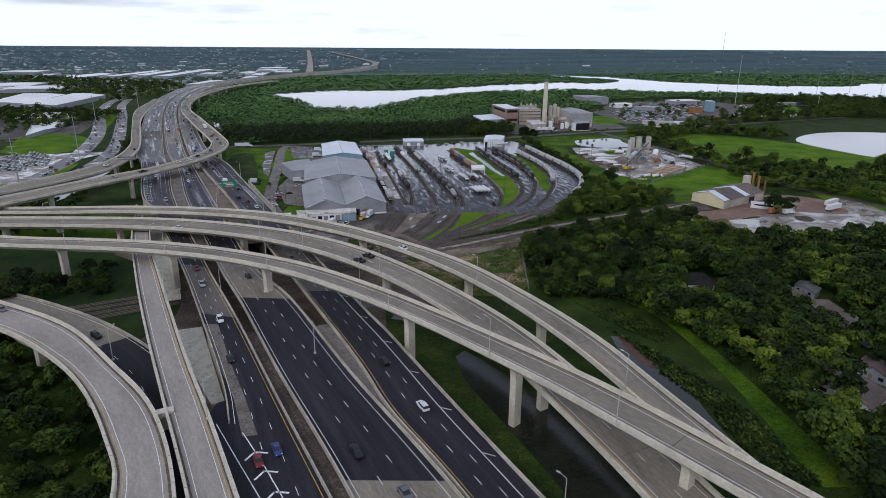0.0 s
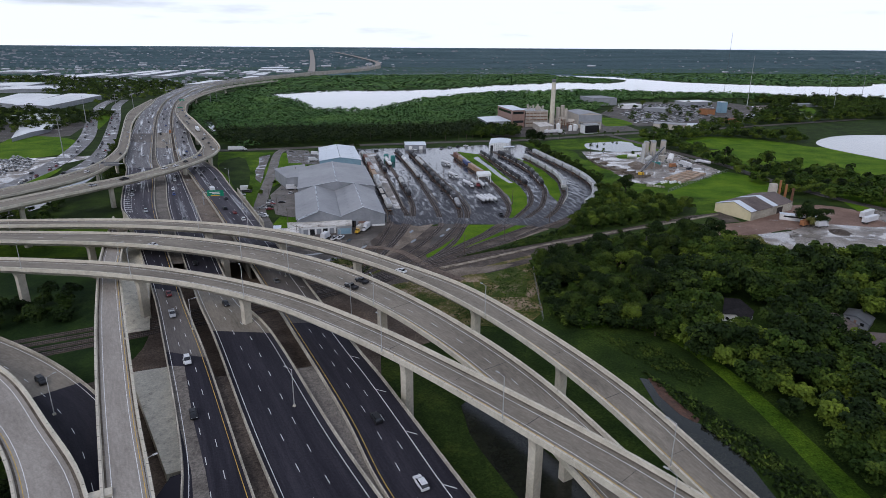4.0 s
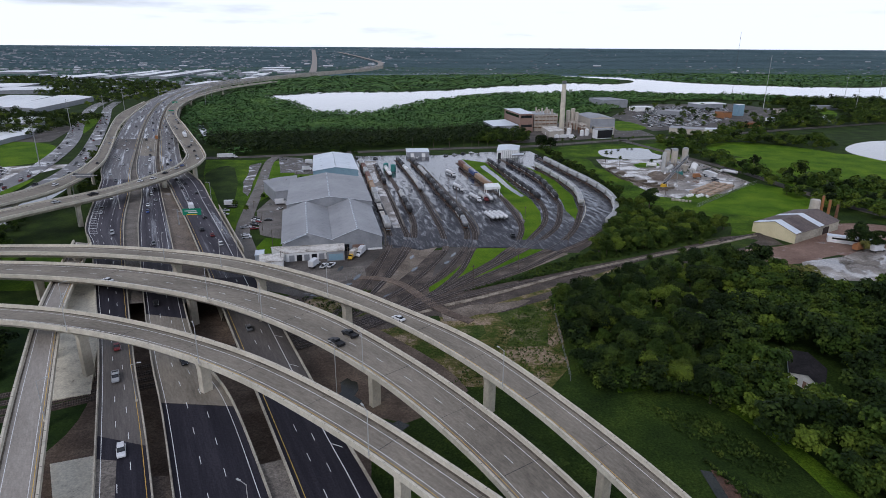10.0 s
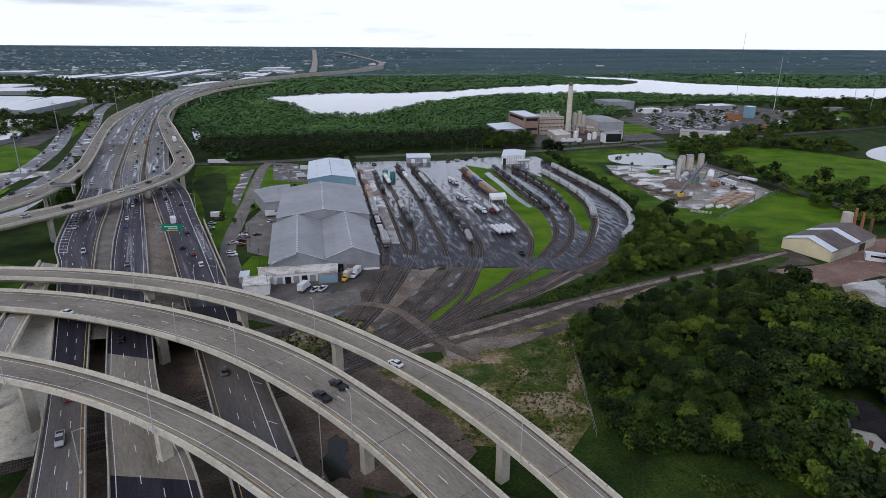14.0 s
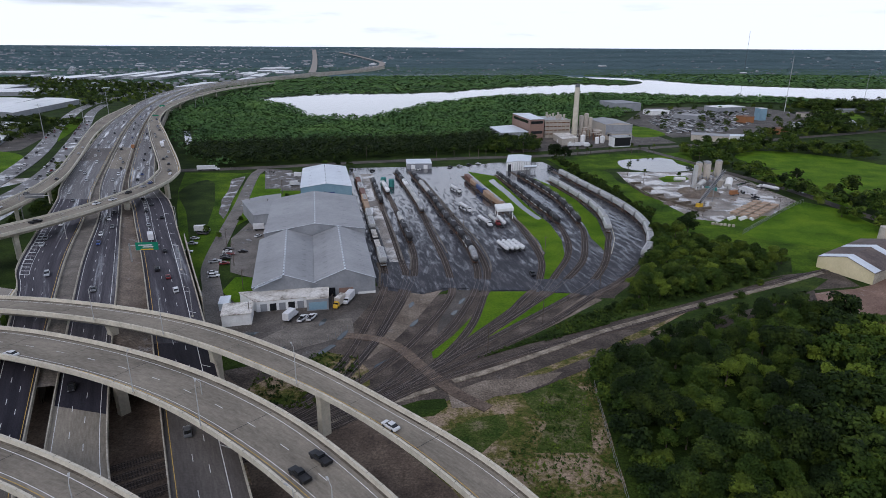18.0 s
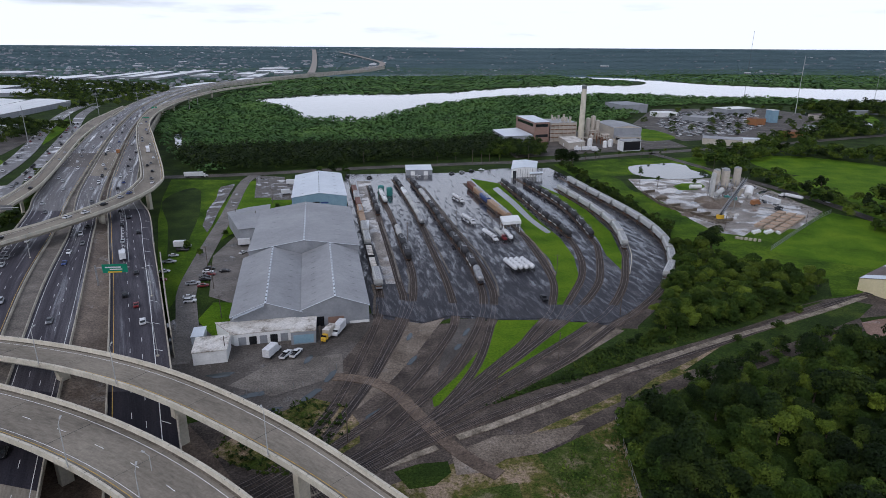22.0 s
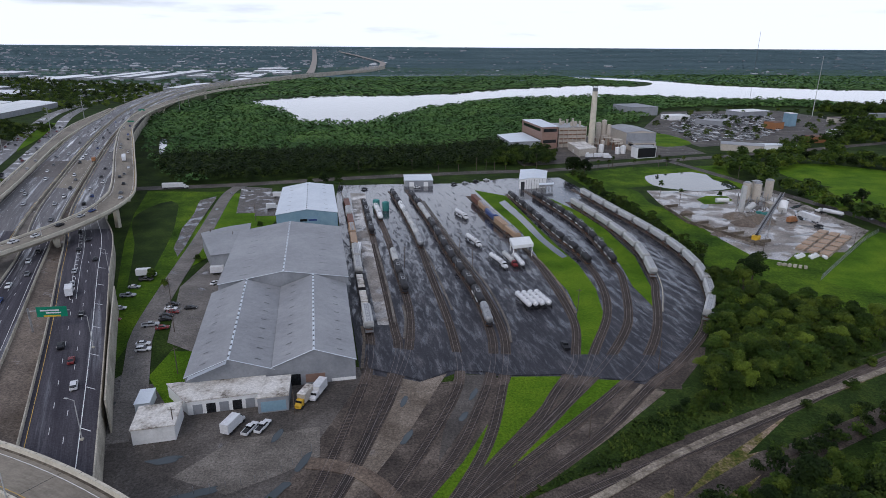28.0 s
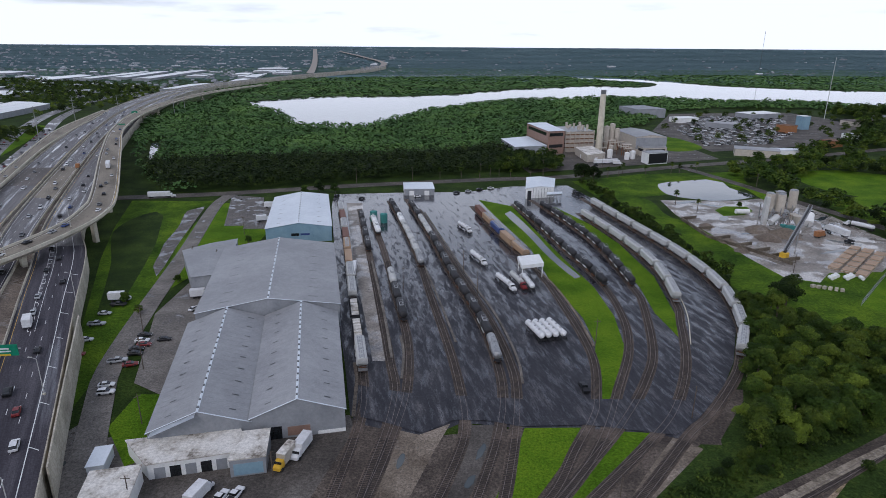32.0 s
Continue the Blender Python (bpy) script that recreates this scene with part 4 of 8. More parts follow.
hw, a, b = slab("highway_west", A_L, A_R, "asphalt", "asphalt carriageway with painted lanes on an embankment", 1.4, worn="worn_road", plain=((187, 237), (590, 650)), bare_a=121)
LANES["A"] = (a, b)
fill_wall(hw, a, b, -100, 176)
fill_wall(hw, a, b, 266, 3000)
paint("lane_line", hw, "white_line", stripe(a, b, 0, inset=1.6, ymin=124, ymax=3000), stripe(a, b, 0.4, dash=(3, 9.2)), stripe(a, b, 0.65, dash=(3, 9.2), off=4), stripe(a, b, 0.2, dash=(3, 9.2), off=2, ymin=330, ymax=2000))
paint("edge_line", hw, "yellow_line", stripe(a, b, 0, inset=-1.5))
hb, a, b = slab("highway_middle", B_L, B_R, "asphalt", "asphalt carriageway with dashed lanes", 1.4, plain=((-50, 103), (201, 252), (560, 660)))
LANES["B"] = (a, b)
fill_wall(hb, a, b, -100, 176)
fill_wall(hb, a, b, 266, 3000)
paint("lane_line", hb, "white_line", stripe(a, b, 0, inset=1.6), stripe(a, b, 0.36, dash=(3, 9.2)), stripe(a, b, 0.60, dash=(3, 9.2), off=4), stripe(a, b, 0, inset=-2.2))
hc, a, b = slab("highway_east", C_L, C_R, "asphalt", "asphalt carriageway with dashed lanes beside a retaining wall", 1.4, plain=((206, 259),), worn="worn_road")
LANES["C"] = (a, b)
fill_wall(hc, a, b, -100, 176)
fill_wall(hc, a, b, 266, 3000)
paint("lane_line", hc, "white_line", stripe(a, b, 0.36, dash=(3, 9.2)), stripe(a, b, 0.56, dash=(3, 9.2), off=4), stripe(a, b, 0.76, w=0.2))
paint("edge_line", hc, "yellow_line", stripe(a, b, 0, inset=1.5))
for nm, lp, rp, key, lab, sp, first in (
        ("flyover_upper", U_L, U_R, "U", "curved concrete flyover on single columns", 41, 30), ("flyover_middle", M_L, M_R, "M", "wide curved concrete flyover on columns", 41, 24),
        ("flyover_lower", L_L, L_R, "L", "high curved concrete flyover on tall columns", 46, 20), ("ramp_curve", K_L, K_R, "K", "curved concrete ramp on columns", 34, 30),
        ("ramp_straight", S_L, S_R, "S", "straight concrete ramp rising from the highway", 36, 20), ("ramp_far", R_L, R_R, "R", "concrete ramp sweeping over the highway", 46, 40),
        ("ramp_west", T_L, T_R, "T", "curved concrete ramp joining the highway", 46, 30)):
    fo, a, b = slab(nm, lp, rp, "pale_road" if key in "KS" else "concrete_road", lab, 2.0, 0.95)
    LANES[key] = (a, b)
    if key in PIERS:
        for x, y in PIERS[key]:
            i = int(np.argmin(np.hypot(*((a + b) / 2 - (x, y, 0))[:, :2].T)))
            ac = b[i] - a[i]
            x, y = ((a + b) / 2)[i, :2]
            column(fo, x, y, (a[i, 2] + b[i, 2]) / 2 - 1.98, math.degrees(math.atan2(ac[1], ac[0])), cap=np.linalg.norm(ac[:2]) * 0.4, w=2.7, d=1.9)
    else:
        piers(fo, a, b, sp, first, 2.0)
    paint("lane_line", fo, "white_line", stripe(a, b, 0, inset=2.2), stripe(a, b, 0.5, dash=(3, 9.2)) if key == "M" else ([], []), stripe(a, b, 0, inset=-2.4) if key not in "U" else ([], []))
    paint("edge_line", fo, "yellow_line", stripe(a, b, 0, inset=-1.6))
    paint("gutter_stain", fo, "gutter_dirt", stripe(a, b, 0, w=0.5, inset=0.95), stripe(a, b, 0, w=0.4, inset=-0.9))
    run = np.r_[0, np.cumsum(np.linalg.norm(np.diff(a[:, :2], axis=0), axis=1))]
    jv, jf = [], []
    for k in range(1, int(run[-1] // 4.6)):   # open joints in the barriers
        for e_, g_ in ((a, b), (b, a)):
            p, q = (np.array([np.interp(k * 4.6, run, w_[:, j]) for j in range(3)]) for w_ in (e_, g_))
            d = (q - p) / np.linalg.norm(q - p)
            t = np.array((-d[1], d[0], 0)) * 0.05
            p, q = p - d * 0.13 + (0, 0, 0.957), p + d * 0.45 + (0, 0, 0.957)
            i = len(jv)
            jv += [tuple(p - t), tuple(q - t), tuple(q + t), tuple(p + t)]
            jf.append((i, i + 1, i + 2, i + 3))
    tagged(mesh("barrier_joint", jv, jf, "rubber", fo), kind="stuff")
    for k in range(1, 0 if key in "KS" else int(run[-1] // 23)):   # dark expansion joints across the deck
        p, q = (np.array([np.interp(k * 23, run, e[:, j]) for j in range(3)]) for e in (a, b))
        d, w = (q - p) / np.linalg.norm(q - p), 0.07 if k % 2 else 0.04
        t = np.array((-d[1], d[0], 0)) * w
        p, q = p + d * 0.45 + (0, 0, 0.008), q - d * 0.45 + (0, 0, 0.008)
        mesh("expansion_joint", [tuple(p - t), tuple(q - t), tuple(q + t), tuple(p + t)], [(0, 1, 2, 3)], "rubber", fo)
a, b = LANES["C"]
run = np.r_[0, np.cumsum(np.linalg.norm(np.diff(a[:, :2], axis=0), axis=1))]
for k in range(1, 22):   # slanting ticks on the wide right shoulder
    i = int(np.searchsorted(run, 20 * k))
    p, q = a[i] + (b[i] - a[i]) * 0.77, a[i] + (b[i] - a[i]) * 0.9
    t = (a[i + 1] - a[i]) / np.linalg.norm(a[i + 1] - a[i])
    v = [tuple(p - t * 0.15 + (0, 0, 0.02)), tuple(q - t * 1.6 + (0, 0, 0.02)), tuple(q - t * 1.25 + (0, 0, 0.02)), tuple(p + t * 0.2 + (0, 0, 0.02))]
    mesh("shoulder_tick", v, [(0, 1, 2, 3)], "white_line", hc)
for key, top, y0, y1, fa, fb in (("C", hc, 385, 520, 0.30, 0.42), ("A", hw, 345, 440, 0.10, 0.30)):   # ladder hatching in the merging gores
    a, b = LANES[key]
    rows = [i for i in range(len(a)) if y0 < a[i, 1] < y1]
    for n_, i in enumerate(rows):
        g = 1 - n_ / len(rows) if key == "A" else n_ / len(rows)
        lo_, hi_ = fa, fa + (fb - fa) * (0.25 + 0.75 * g)
        p, q = a[i] + (b[i] - a[i]) * lo_ + (0, 0, 0.02), a[i] + (b[i] - a[i]) * hi_ + (0, 0, 0.02)
        t = (a[i + 1] - a[i]) / np.linalg.norm(a[i + 1] - a[i]) * 0.3
        mesh("hatch_bar", [tuple(p - t), tuple(q - t), tuple(q + t), tuple(p + t)], [(0, 1, 2, 3)], "white_line", top)
    paint("gore_edge", top, "white_line", stripe(a, b, fa, ymin=y0, ymax=y1), stripe(a, b, fb, ymin=y0, ymax=y1))
dr, a, b = slab("road_under_ramp", D_L, D_R, "asphalt", "dark asphalt slip road passing under ramps", 1.2, 0.9, plain=((177, 400),), bare_a=130)
LANES["D"] = (a, b)
fill_wall(dr, a, b, -100, 500)
paint("lane_line", dr, "white_line", stripe(a, b, 0.5, dash=(3, 9.2)), stripe(a, b, 0, inset=1.2), stripe(a, b, 0, inset=-1.2))


def median(name, lp, rp, lo, hi, dz, mat, label, grow=0.0):
    """The strip between two carriageways, filled to just below their level."""
    a, b = edges(lp, rp)
    keep = (a[:, 1] >= lo) & (a[:, 1] <= hi)
    a, b = a[keep], b[keep]
    v, f = [], []
    for p, q in zip(a, b):
        v += [(p[0] - 0.3, p[1], p[2] + dz), (q[0] + 0.3, q[1], q[2] + dz + grow)]
    for i in range(len(a) - 1):
        f.append((2 * i, 2 * i + 1, 2 * i + 3, 2 * i + 2))
    return tagged(mesh(name, v, f, mat), label, "median", kind="structure")


for lo, hi in ((40, 180), (262, 3000)):
    median("median_west", A_R, B_L, lo, hi, -0.9 if lo < 200 else -0.25, "ballast" if lo < 200 else "plain_concrete", "median strip between carriageways")
    median("median_east", B_R, C_L, lo, hi, -0.3, "plain_concrete" if lo < 200 else "dirt", "median strip between carriageways", -1.0 if lo > 200 else 0.0)
# paved embankment slopes below the ramps
for pts, z0, z1 in (([(-90, 185), (-80.4, 188.5), (-57.4, 142.5), (-60.5, 141)], 3.1, 3.0), ([(-111.5, 214), (-100, 219), (-134, 296), (-150, 300)], 0.4, 7.2)):
    v = [(x, y, z) for (x, y), z in zip(pts, (z0, z0, z1, z1))] + [(x, y, -1.0) for x, y in pts]
    f = [(3, 2, 1, 0), (0, 1, 5, 4), (1, 2, 6, 5), (2, 3, 7, 6), (3, 0, 4, 7)]
    tagged(mesh("slope_paving", v, f, "slope_concrete"), "pale concrete slope paving beside the ramp", "slope paving", kind="structure")

# paved gore between the slip road and the west carriageway, with chevrons
GORE = [(-56, 134), (-53, 136), (-47, 120), (-20, 60), (-35, 60), (-43, 86), (-57, 116)]
v = [(x, y, 7.972) for x, y in GORE] + [(x, y, 6.5) for x, y in GORE]
n_ = len(GORE)
gore = tagged(mesh("road_gore", v, [tuple(range(n_ - 1, -1, -1))] + [(k, (k + 1) % n_, n_ + (k + 1) % n_, n_ + k) for k in range(n_)], "asphalt"), "dark paved gore with white chevrons", "road", kind="structure")


def bar(name, p, q, w, mat, parent, z=8.02):
    bm = boxes(((p[0] + q[0]) / 2, (p[1] + q[1]) / 2, z, math.hypot(q[0] - p[0], q[1] - p[1]) + w, w, 0.01, math.degrees(math.atan2(q[1] - p[1], q[0] - p[0]))))
    return part(name, bm, mat, parent)


for k in range(5):
    x, y = -42 + 3.85 * k, 111.5 - 6.4 * k
    bar("chevron", (x, y), (x + 1.2, y + 2.7), 0.5, "white_line", gore)
    bar("chevron", (x + 1.2, y + 2.7), (x + 4.0, y + 2.4), 0.5, "white_line", gore)
for p, q in (((-53, 124.8), (-43.8, 111.4)), ((-43.8, 111.4), (-22, 80)), ((-45.6, 121.3), (-38, 110.4)), ((-38, 110.4), (-16, 76.5))):
    bar("gore_line", p, q, 0.25, "white_line", gore)
bar("gore_line", (-56.5, 126), (-46, 108), 0.2, "yellow_line", gore)
# worn concrete strip of the old shoulder
STRIP = [(-77, 180.5), (-64, 155.5), (-53, 136), (-46, 120), (-42.5, 120.5), (-50, 136), (-60, 155), (-72, 180)]
v = [(x + 0.6, y, 8.006) for x, y in STRIP]
tagged(mesh("shoulder_strip", v, [tuple(range(8))], "plain_concrete"), "worn concrete strip along the old shoulder", "road", kind="structure")
beam = thing("cross_beam", "pale concrete cross beam between two ramps", "beam", pose(-64.5, 123.5, 0, 0, 0, 27))
part("beam", boxes((0, 0, 11.2, 4.6, 2.2, 1.5)), "concrete", beam)
part("post", boxes((0, 0, -0.3, 1.8, 1.6, 11.7)), "old_wall", beam)

# ---- railway tracks ----
TRACKS = {
    "one": [(-150, 205), (-90, 236), (-60, 255), (-43, 269), (-38, 281), (-33, 297), (-29, 328), (-27, 356), (-29, 376), (-40, 430), (-57, 516), (-73, 590)],
    "two": [(-150, 200), (-90, 231), (-57, 252), (-39, 269), (-31, 287), (-25, 311), (-22, 333), (-19.5, 352), (-19, 370), (-22, 387), (-30, 430), (-43, 498), (-58, 574)],
    "three": [(-31, 287), (-25.5, 306), (-21, 328), (-18, 346), (-15.5, 370), (-17.5, 402), (-25, 442), (-34, 490), (-48, 555)],
    "four": [(-150, 194), (-90, 226), (-50, 253), (-28, 281), (-16, 300), (-6, 325), (0, 345), (1, 357), (0, 370), (-3, 394), (-11, 442), (-19, 491), (-34, 562), (-42, 595)],
    "five": [(-50, 253), (-24, 274), (-13, 292), (-1, 315), (6, 336), (10, 352), (12, 366), (12, 384), (8, 416), (-2, 461), (-13, 518), (-31, 600)],
    "six": [(-50, 252), (-22, 270), (-6, 291), (6, 316), (12, 340), (16, 366), (16, 387), (11, 421), (0, 472), (-22, 575)],
    "seven": [(-4, 293), (12, 317), (21, 329), (28, 343), (36, 358), (39, 368), (43, 392), (41, 429), (36, 469), (24, 519), (11, 583)],
    "eight": [(-50, 250), (-22, 272), (-4, 291), (12, 313), (29, 336), (38, 352), (46, 371), (56, 396), (61, 422), (61, 456), (54, 493), (46, 541), (37, 588)],
    "nine": [(20, 324), (32, 340), (43, 355), (55, 375), (64, 396), (72, 433), (73, 450), (71, 502), (63, 547), (50, 600)],
    "ten": [(-30, 268), (-15, 283), (7, 303), (25, 322), (47, 346), (60, 363), (72, 388), (81, 418), (85, 433), (89, 470), (85, 511), (74, 568)],
    "eleven": [(-28, 266), (-12, 280), (10, 299), (36, 323), (59, 350), (68, 359), (85, 381), (93, 396), (101, 414), (108, 448), (106, 490), (95, 548), (84, 606)],
    "branch": [(-150, 188), (-100, 216), (-70, 232), (-40, 253), (-30, 260), (-16, 273), (-2, 284), (29, 303), (86, 333), (142, 366), (172, 381)],
}
TLINES = {}
for key, pts in TRACKS.items():
    line = spline(pts, 3.0)
    line = np.c_[line, np.full(len(line), 0.13 + 0.007 * len(TLINES))]
    TLINES[key] = line
    tr = thing("railway_track", "steel rails on dark timber sleepers in gravel", "railway track", None, "tracks of the yard", "structure")
    for o in (-0.75, 0.75):
        n = side(line)
        ln = line.copy()
        ln[:, :2] += n * o
        v, f = sweep(ln, [(-0.05, 0.06), (-0.06, -0.1), (0.06, -0.1), (0.05, 0.06)])
        mesh("rail", v, f, "rail_steel", tr)
    bal = line.copy()
    v, f = sweep(bal, [(-1.4, -0.06), (-1.8, -0.24), (1.8, -0.24), (1.4, -0.06)])
    mesh("ballast_bed", v, f, "track_stone", tr)
    fine = even(line, int(length(line) / 0.62))
    n = side(fine)
    fine = fine[(fine[:, 1] < 480)]
    v, f = [], []
    for k, q in enumerate(fine):
        if 347 < q[1] < 366 and q[0] > -30:
            continue
        nx, ny = n[k]
        tx, ty = -ny, nx
        i = len(v)
        w = rng.uniform(1.25, 1.45)
        for z in (-0.10, -0.01):
            for s, t in ((-1, -1), (1, -1), (1, 1), (-1, 1)):
                v.append((q[0] + nx * s * w + tx * t * 0.13, q[1] + ny * s * w + ty * t * 0.13, q[2] + z))
        f += [(i + 4, i + 5, i + 6, i + 7), (i, i + 1, i + 5, i + 4), (i + 1, i + 2, i + 6, i + 5), (i + 2, i + 3, i + 7, i + 6), (i + 3, i, i + 4, i + 7)]
    tagged(mesh("sleepers", v, f, "sleeper", tr), kind="stuff")
for pts, w, mat in (([(-29, 356), (-31, 376), (-33, 385)], 1.6, "pale_dirt"), ([(-17.5, 376), (-18, 392), (-20, 404)], 1.3, "plain_concrete"), ([(-21.5, 388), (-28, 425), (-39, 480)], 1.5, "plain_concrete"),
                    ([(18.5, 374), (18.5, 390), (14, 422), (4, 465), (-18, 568)], 1.3, "plain_concrete"), ([(45, 398), (44, 425), (40, 455), (34, 476)], 1.5, "pale_dirt"),
                    ([(-1, 400), (-8, 440), (-16, 482)], 1.2, "plain_concrete"), ([(78, 400), (86, 425), (91, 452)], 0.5, "concrete")):
    line = spline(pts, 5.0)
    w *= 0.6
    v, f = sweep(np.c_[line, np.full(len(line), 0.0)], [(-w / 2, 0.32), (-w / 2, -0.05), (w / 2, -0.05), (w / 2, 0.32)])
    tagged(mesh("walkway", v, f, mat), "pale raised walkway strip beside a yard track", "walkway", "walkways of the yard")


# ---- rolling stock: prototypes lie along +x, on the rails ----
def bogie(parent, x):
    bm = boxes((x, 0.95, 0.35, 2.4, 0.18, 0.45), (x, -0.95, 0.35, 2.4, 0.18, 0.45), (x, 0, 0.45, 0.5, 2.0, 0.35))
    for dx in (-0.85, 0.85):
        tube((x + dx, -0.85, 0.46), (x + dx, 0.85, 0.46), 0.46, seg=10, bm=bm)
    part("bogie", bm, "rust", parent)


def tank_car(mat, label, band=None):
    t = thing("tank_car", label, "rail car", None, "rail cars in the yard")
    prof = [(-7.3, 0.0), (-7.25, 0.7), (-7.0, 1.15), (-6.6, 1.42), (-6.1, 1.5), (6.1, 1.5), (6.6, 1.42), (7.0, 1.15), (7.25, 0.7), (7.3, 0.0)]
    bm, rings, seg = bmesh.new(), [], 18
    for x, r in prof[1:-1]:
        rings.append([bm.verts.new((x, r * math.cos(2 * math.pi * k / seg), 2.65 + r * math.sin(2 * math.pi * k / seg))) for k in range(seg)])
    for a0, b0 in zip(rings, rings[1:]):
        for k in range(seg):
            bm.faces.new((a0[k], b0[k], b0[(k + 1) % seg], a0[(k + 1) % seg]))
    bm.faces.new(rings[0])
    bm.faces.new(rings[-1][::-1])
    part("tank", bm, mat, t, smooth=True)
    part("underframe", boxes((0, 0, 0.95, 16.4, 1.1, 0.35), (-7.2, 0, 1.1, 1.0, 2.6, 0.5), (7.2, 0, 1.1, 1.0, 2.6, 0.5)), "tank_black", t)
    part("manway", tube((0, 0, 4.05), (0, 0, 4.5), 0.5, 0.45, 12), mat, t)
    walk_bm = boxes((0, 0, 4.14, 3.4, 1.5, 0.06))
    for sx in (-1.7, 1.7):
        for sy in (-0.75, 0.75):
            tube((sx, sy, 4.1), (sx, sy, 5.0), 0.04, seg=5, bm=walk_bm)
        tube((sx, -0.75, 5.0), (sx, 0.75, 5.0), 0.04, seg=5, bm=walk_bm)
    for sy in (-0.75, 0.75):
        tube((-1.7, sy, 5.0), (1.7, sy, 5.0), 0.04, seg=5, bm=walk_bm)
    part("platform", walk_bm, "steel", t)
    part("ladder", boxes((0.3, 1.5, 1.2, 0.08, 0.08, 2.9), (-0.3, 1.5, 1.2, 0.08, 0.08, 2.9), (0.3, -1.5, 1.2, 0.08, 0.08, 2.9), (-0.3, -1.5, 1.2, 0.08, 0.08, 2.9), *[(0, s * 1.5, z, 0.6, 0.05, 0.05) for s in (-1, 1) for z in (1.4, 1.9, 2.4, 2.9, 3.4)]), "steel", t)["kind"] = "stuff"
    if band:
        part("stripe", boxes((3.6, 0, 1.55, 3.6, 3.06, 0.5), (-3.6, 0, 1.55, 3.6, 3.06, 0.5)), band, t, "pale reflective side panel")["kind"] = "stuff"
    bogie(t, -5.6)
    bogie(t, 5.6)
    return t


def hopper_car(mat, label, trough="steel"):
    t = thing("hopper_car", label, "rail car", None, "rail cars in the yard")
    xs_, sec = [-8.4, -7.6, 7.6, 8.4], [(1.45, 1.9), (1.62, 2.3), (1.62, 4.15), (1.25, 4.55), (0.6, 4.72)]
    bm, rings = bmesh.new(), []
    for x, drop in ((-7.9, 0.9), (-7.1, 0), (7.1, 0), (7.9, 0.9)):
        loop = [(y, z + (drop if z < 2 else 0)) for y, z in sec]
        loop = loop + [(-y, z) for y, z in loop[::-1]]
        rings.append([bm.verts.new((x, y, z)) for y, z in loop])
    k = len(rings[0])
    for a0, b0 in zip(rings, rings[1:]):
        for j in range(k):
            bm.faces.new((a0[j], b0[j], b0[(j + 1) % k], a0[(j + 1) % k]))
    bm.faces.new(rings[0])
    bm.faces.new(rings[-1][::-1])
    part("body", bm, mat, t)
    chute = bmesh.new()
    for x in (-4.6, 0, 4.6):
        m = Matrix.Translation((x, 0, 1.35)) @ Matrix.Diagonal((1, 1, 1, 1))
        bmesh.ops.create_cone(chute, cap_ends=True, segments=4, radius1=0.7, radius2=2.6, depth=1.3, matrix=m @ Matrix.Rotation(radians(45), 4, "Z"))
    part("chute", chute, mat, t)
    part("rib", boxes(*[(x, s * 1.63, 2.3, 0.10, 0.08, 1.85) for s in (-1, 1) for x in np.linspace(-6.6, 6.6, 12)]), mat, t)["kind"] = "stuff"
    part("roof_walk", boxes((0, 0.62, 4.70, 15.4, 0.45, 0.06), (0, -0.62, 4.70, 15.4, 0.45, 0.06)), trough, t, "grated steel roof walk")
    part("hatch", boxes(*[(x, 0, 4.70, 1.5, 0.55, 0.14) for x in np.linspace(-6.2, 6.2, 6)]), trough, t)["kind"] = "stuff"
    part("end_frame", boxes((-8.3, 0, 1.0, 1.6, 2.8, 0.18), (8.3, 0, 1.0, 1.6, 2.8, 0.18), *[(sx * 8.6, sy * 1.35, 1.0, 0.1, 0.1, 3.2) for sx in (-1, 1) for sy in (-1, 1)], *[(sx * 8.6, 0, z, 0.07, 2.7, 0.07) for sx in (-1, 1) for z in (2.2, 3.2, 4.1)]), "steel", t)["kind"] = "stuff"
    bogie(t, -6.6)
    bogie(t, 6.6)
    return t


def box_car(mat, label):
    t = thing("box_car", label, "rail car", None, "rail cars in the yard")
    bm = boxes((0, 0, 1.1, 16.2, 3.05, 3.1))
    bmesh.ops.bevel(bm, geom=bm.edges[:], offset=0.08, segments=1, affect="EDGES")
    part("body", bm, mat, t)
    part("roof", boxes((0, 0.75, 4.2, 16.3, 1.5, 0.12), (0, -0.75, 4.2, 16.3, 1.5, 0.12), (0, 0, 4.3, 16.0, 0.3, 0.08)), mat, t)
    for s in (-1, 1):
        part("door", boxes((0, s * 1.56, 1.2, 3.0, 0.08, 2.9)), mat, t)
    part("rib", boxes(*[(x, s * 1.55, 1.15, 0.10, 0.08, 3.0) for s in (-1, 1) for x in (-7.5, -6.3, -5.1, -3.9, -2.7, 2.7, 3.9, 5.1, 6.3, 7.5)]), mat, t)["kind"] = "stuff"
    part("underframe", boxes((0, 0, 0.85, 17.0, 0.8, 0.3)), "tank_black", t)
    bogie(t, -6.2)
    bogie(t, 6.2)
    return t


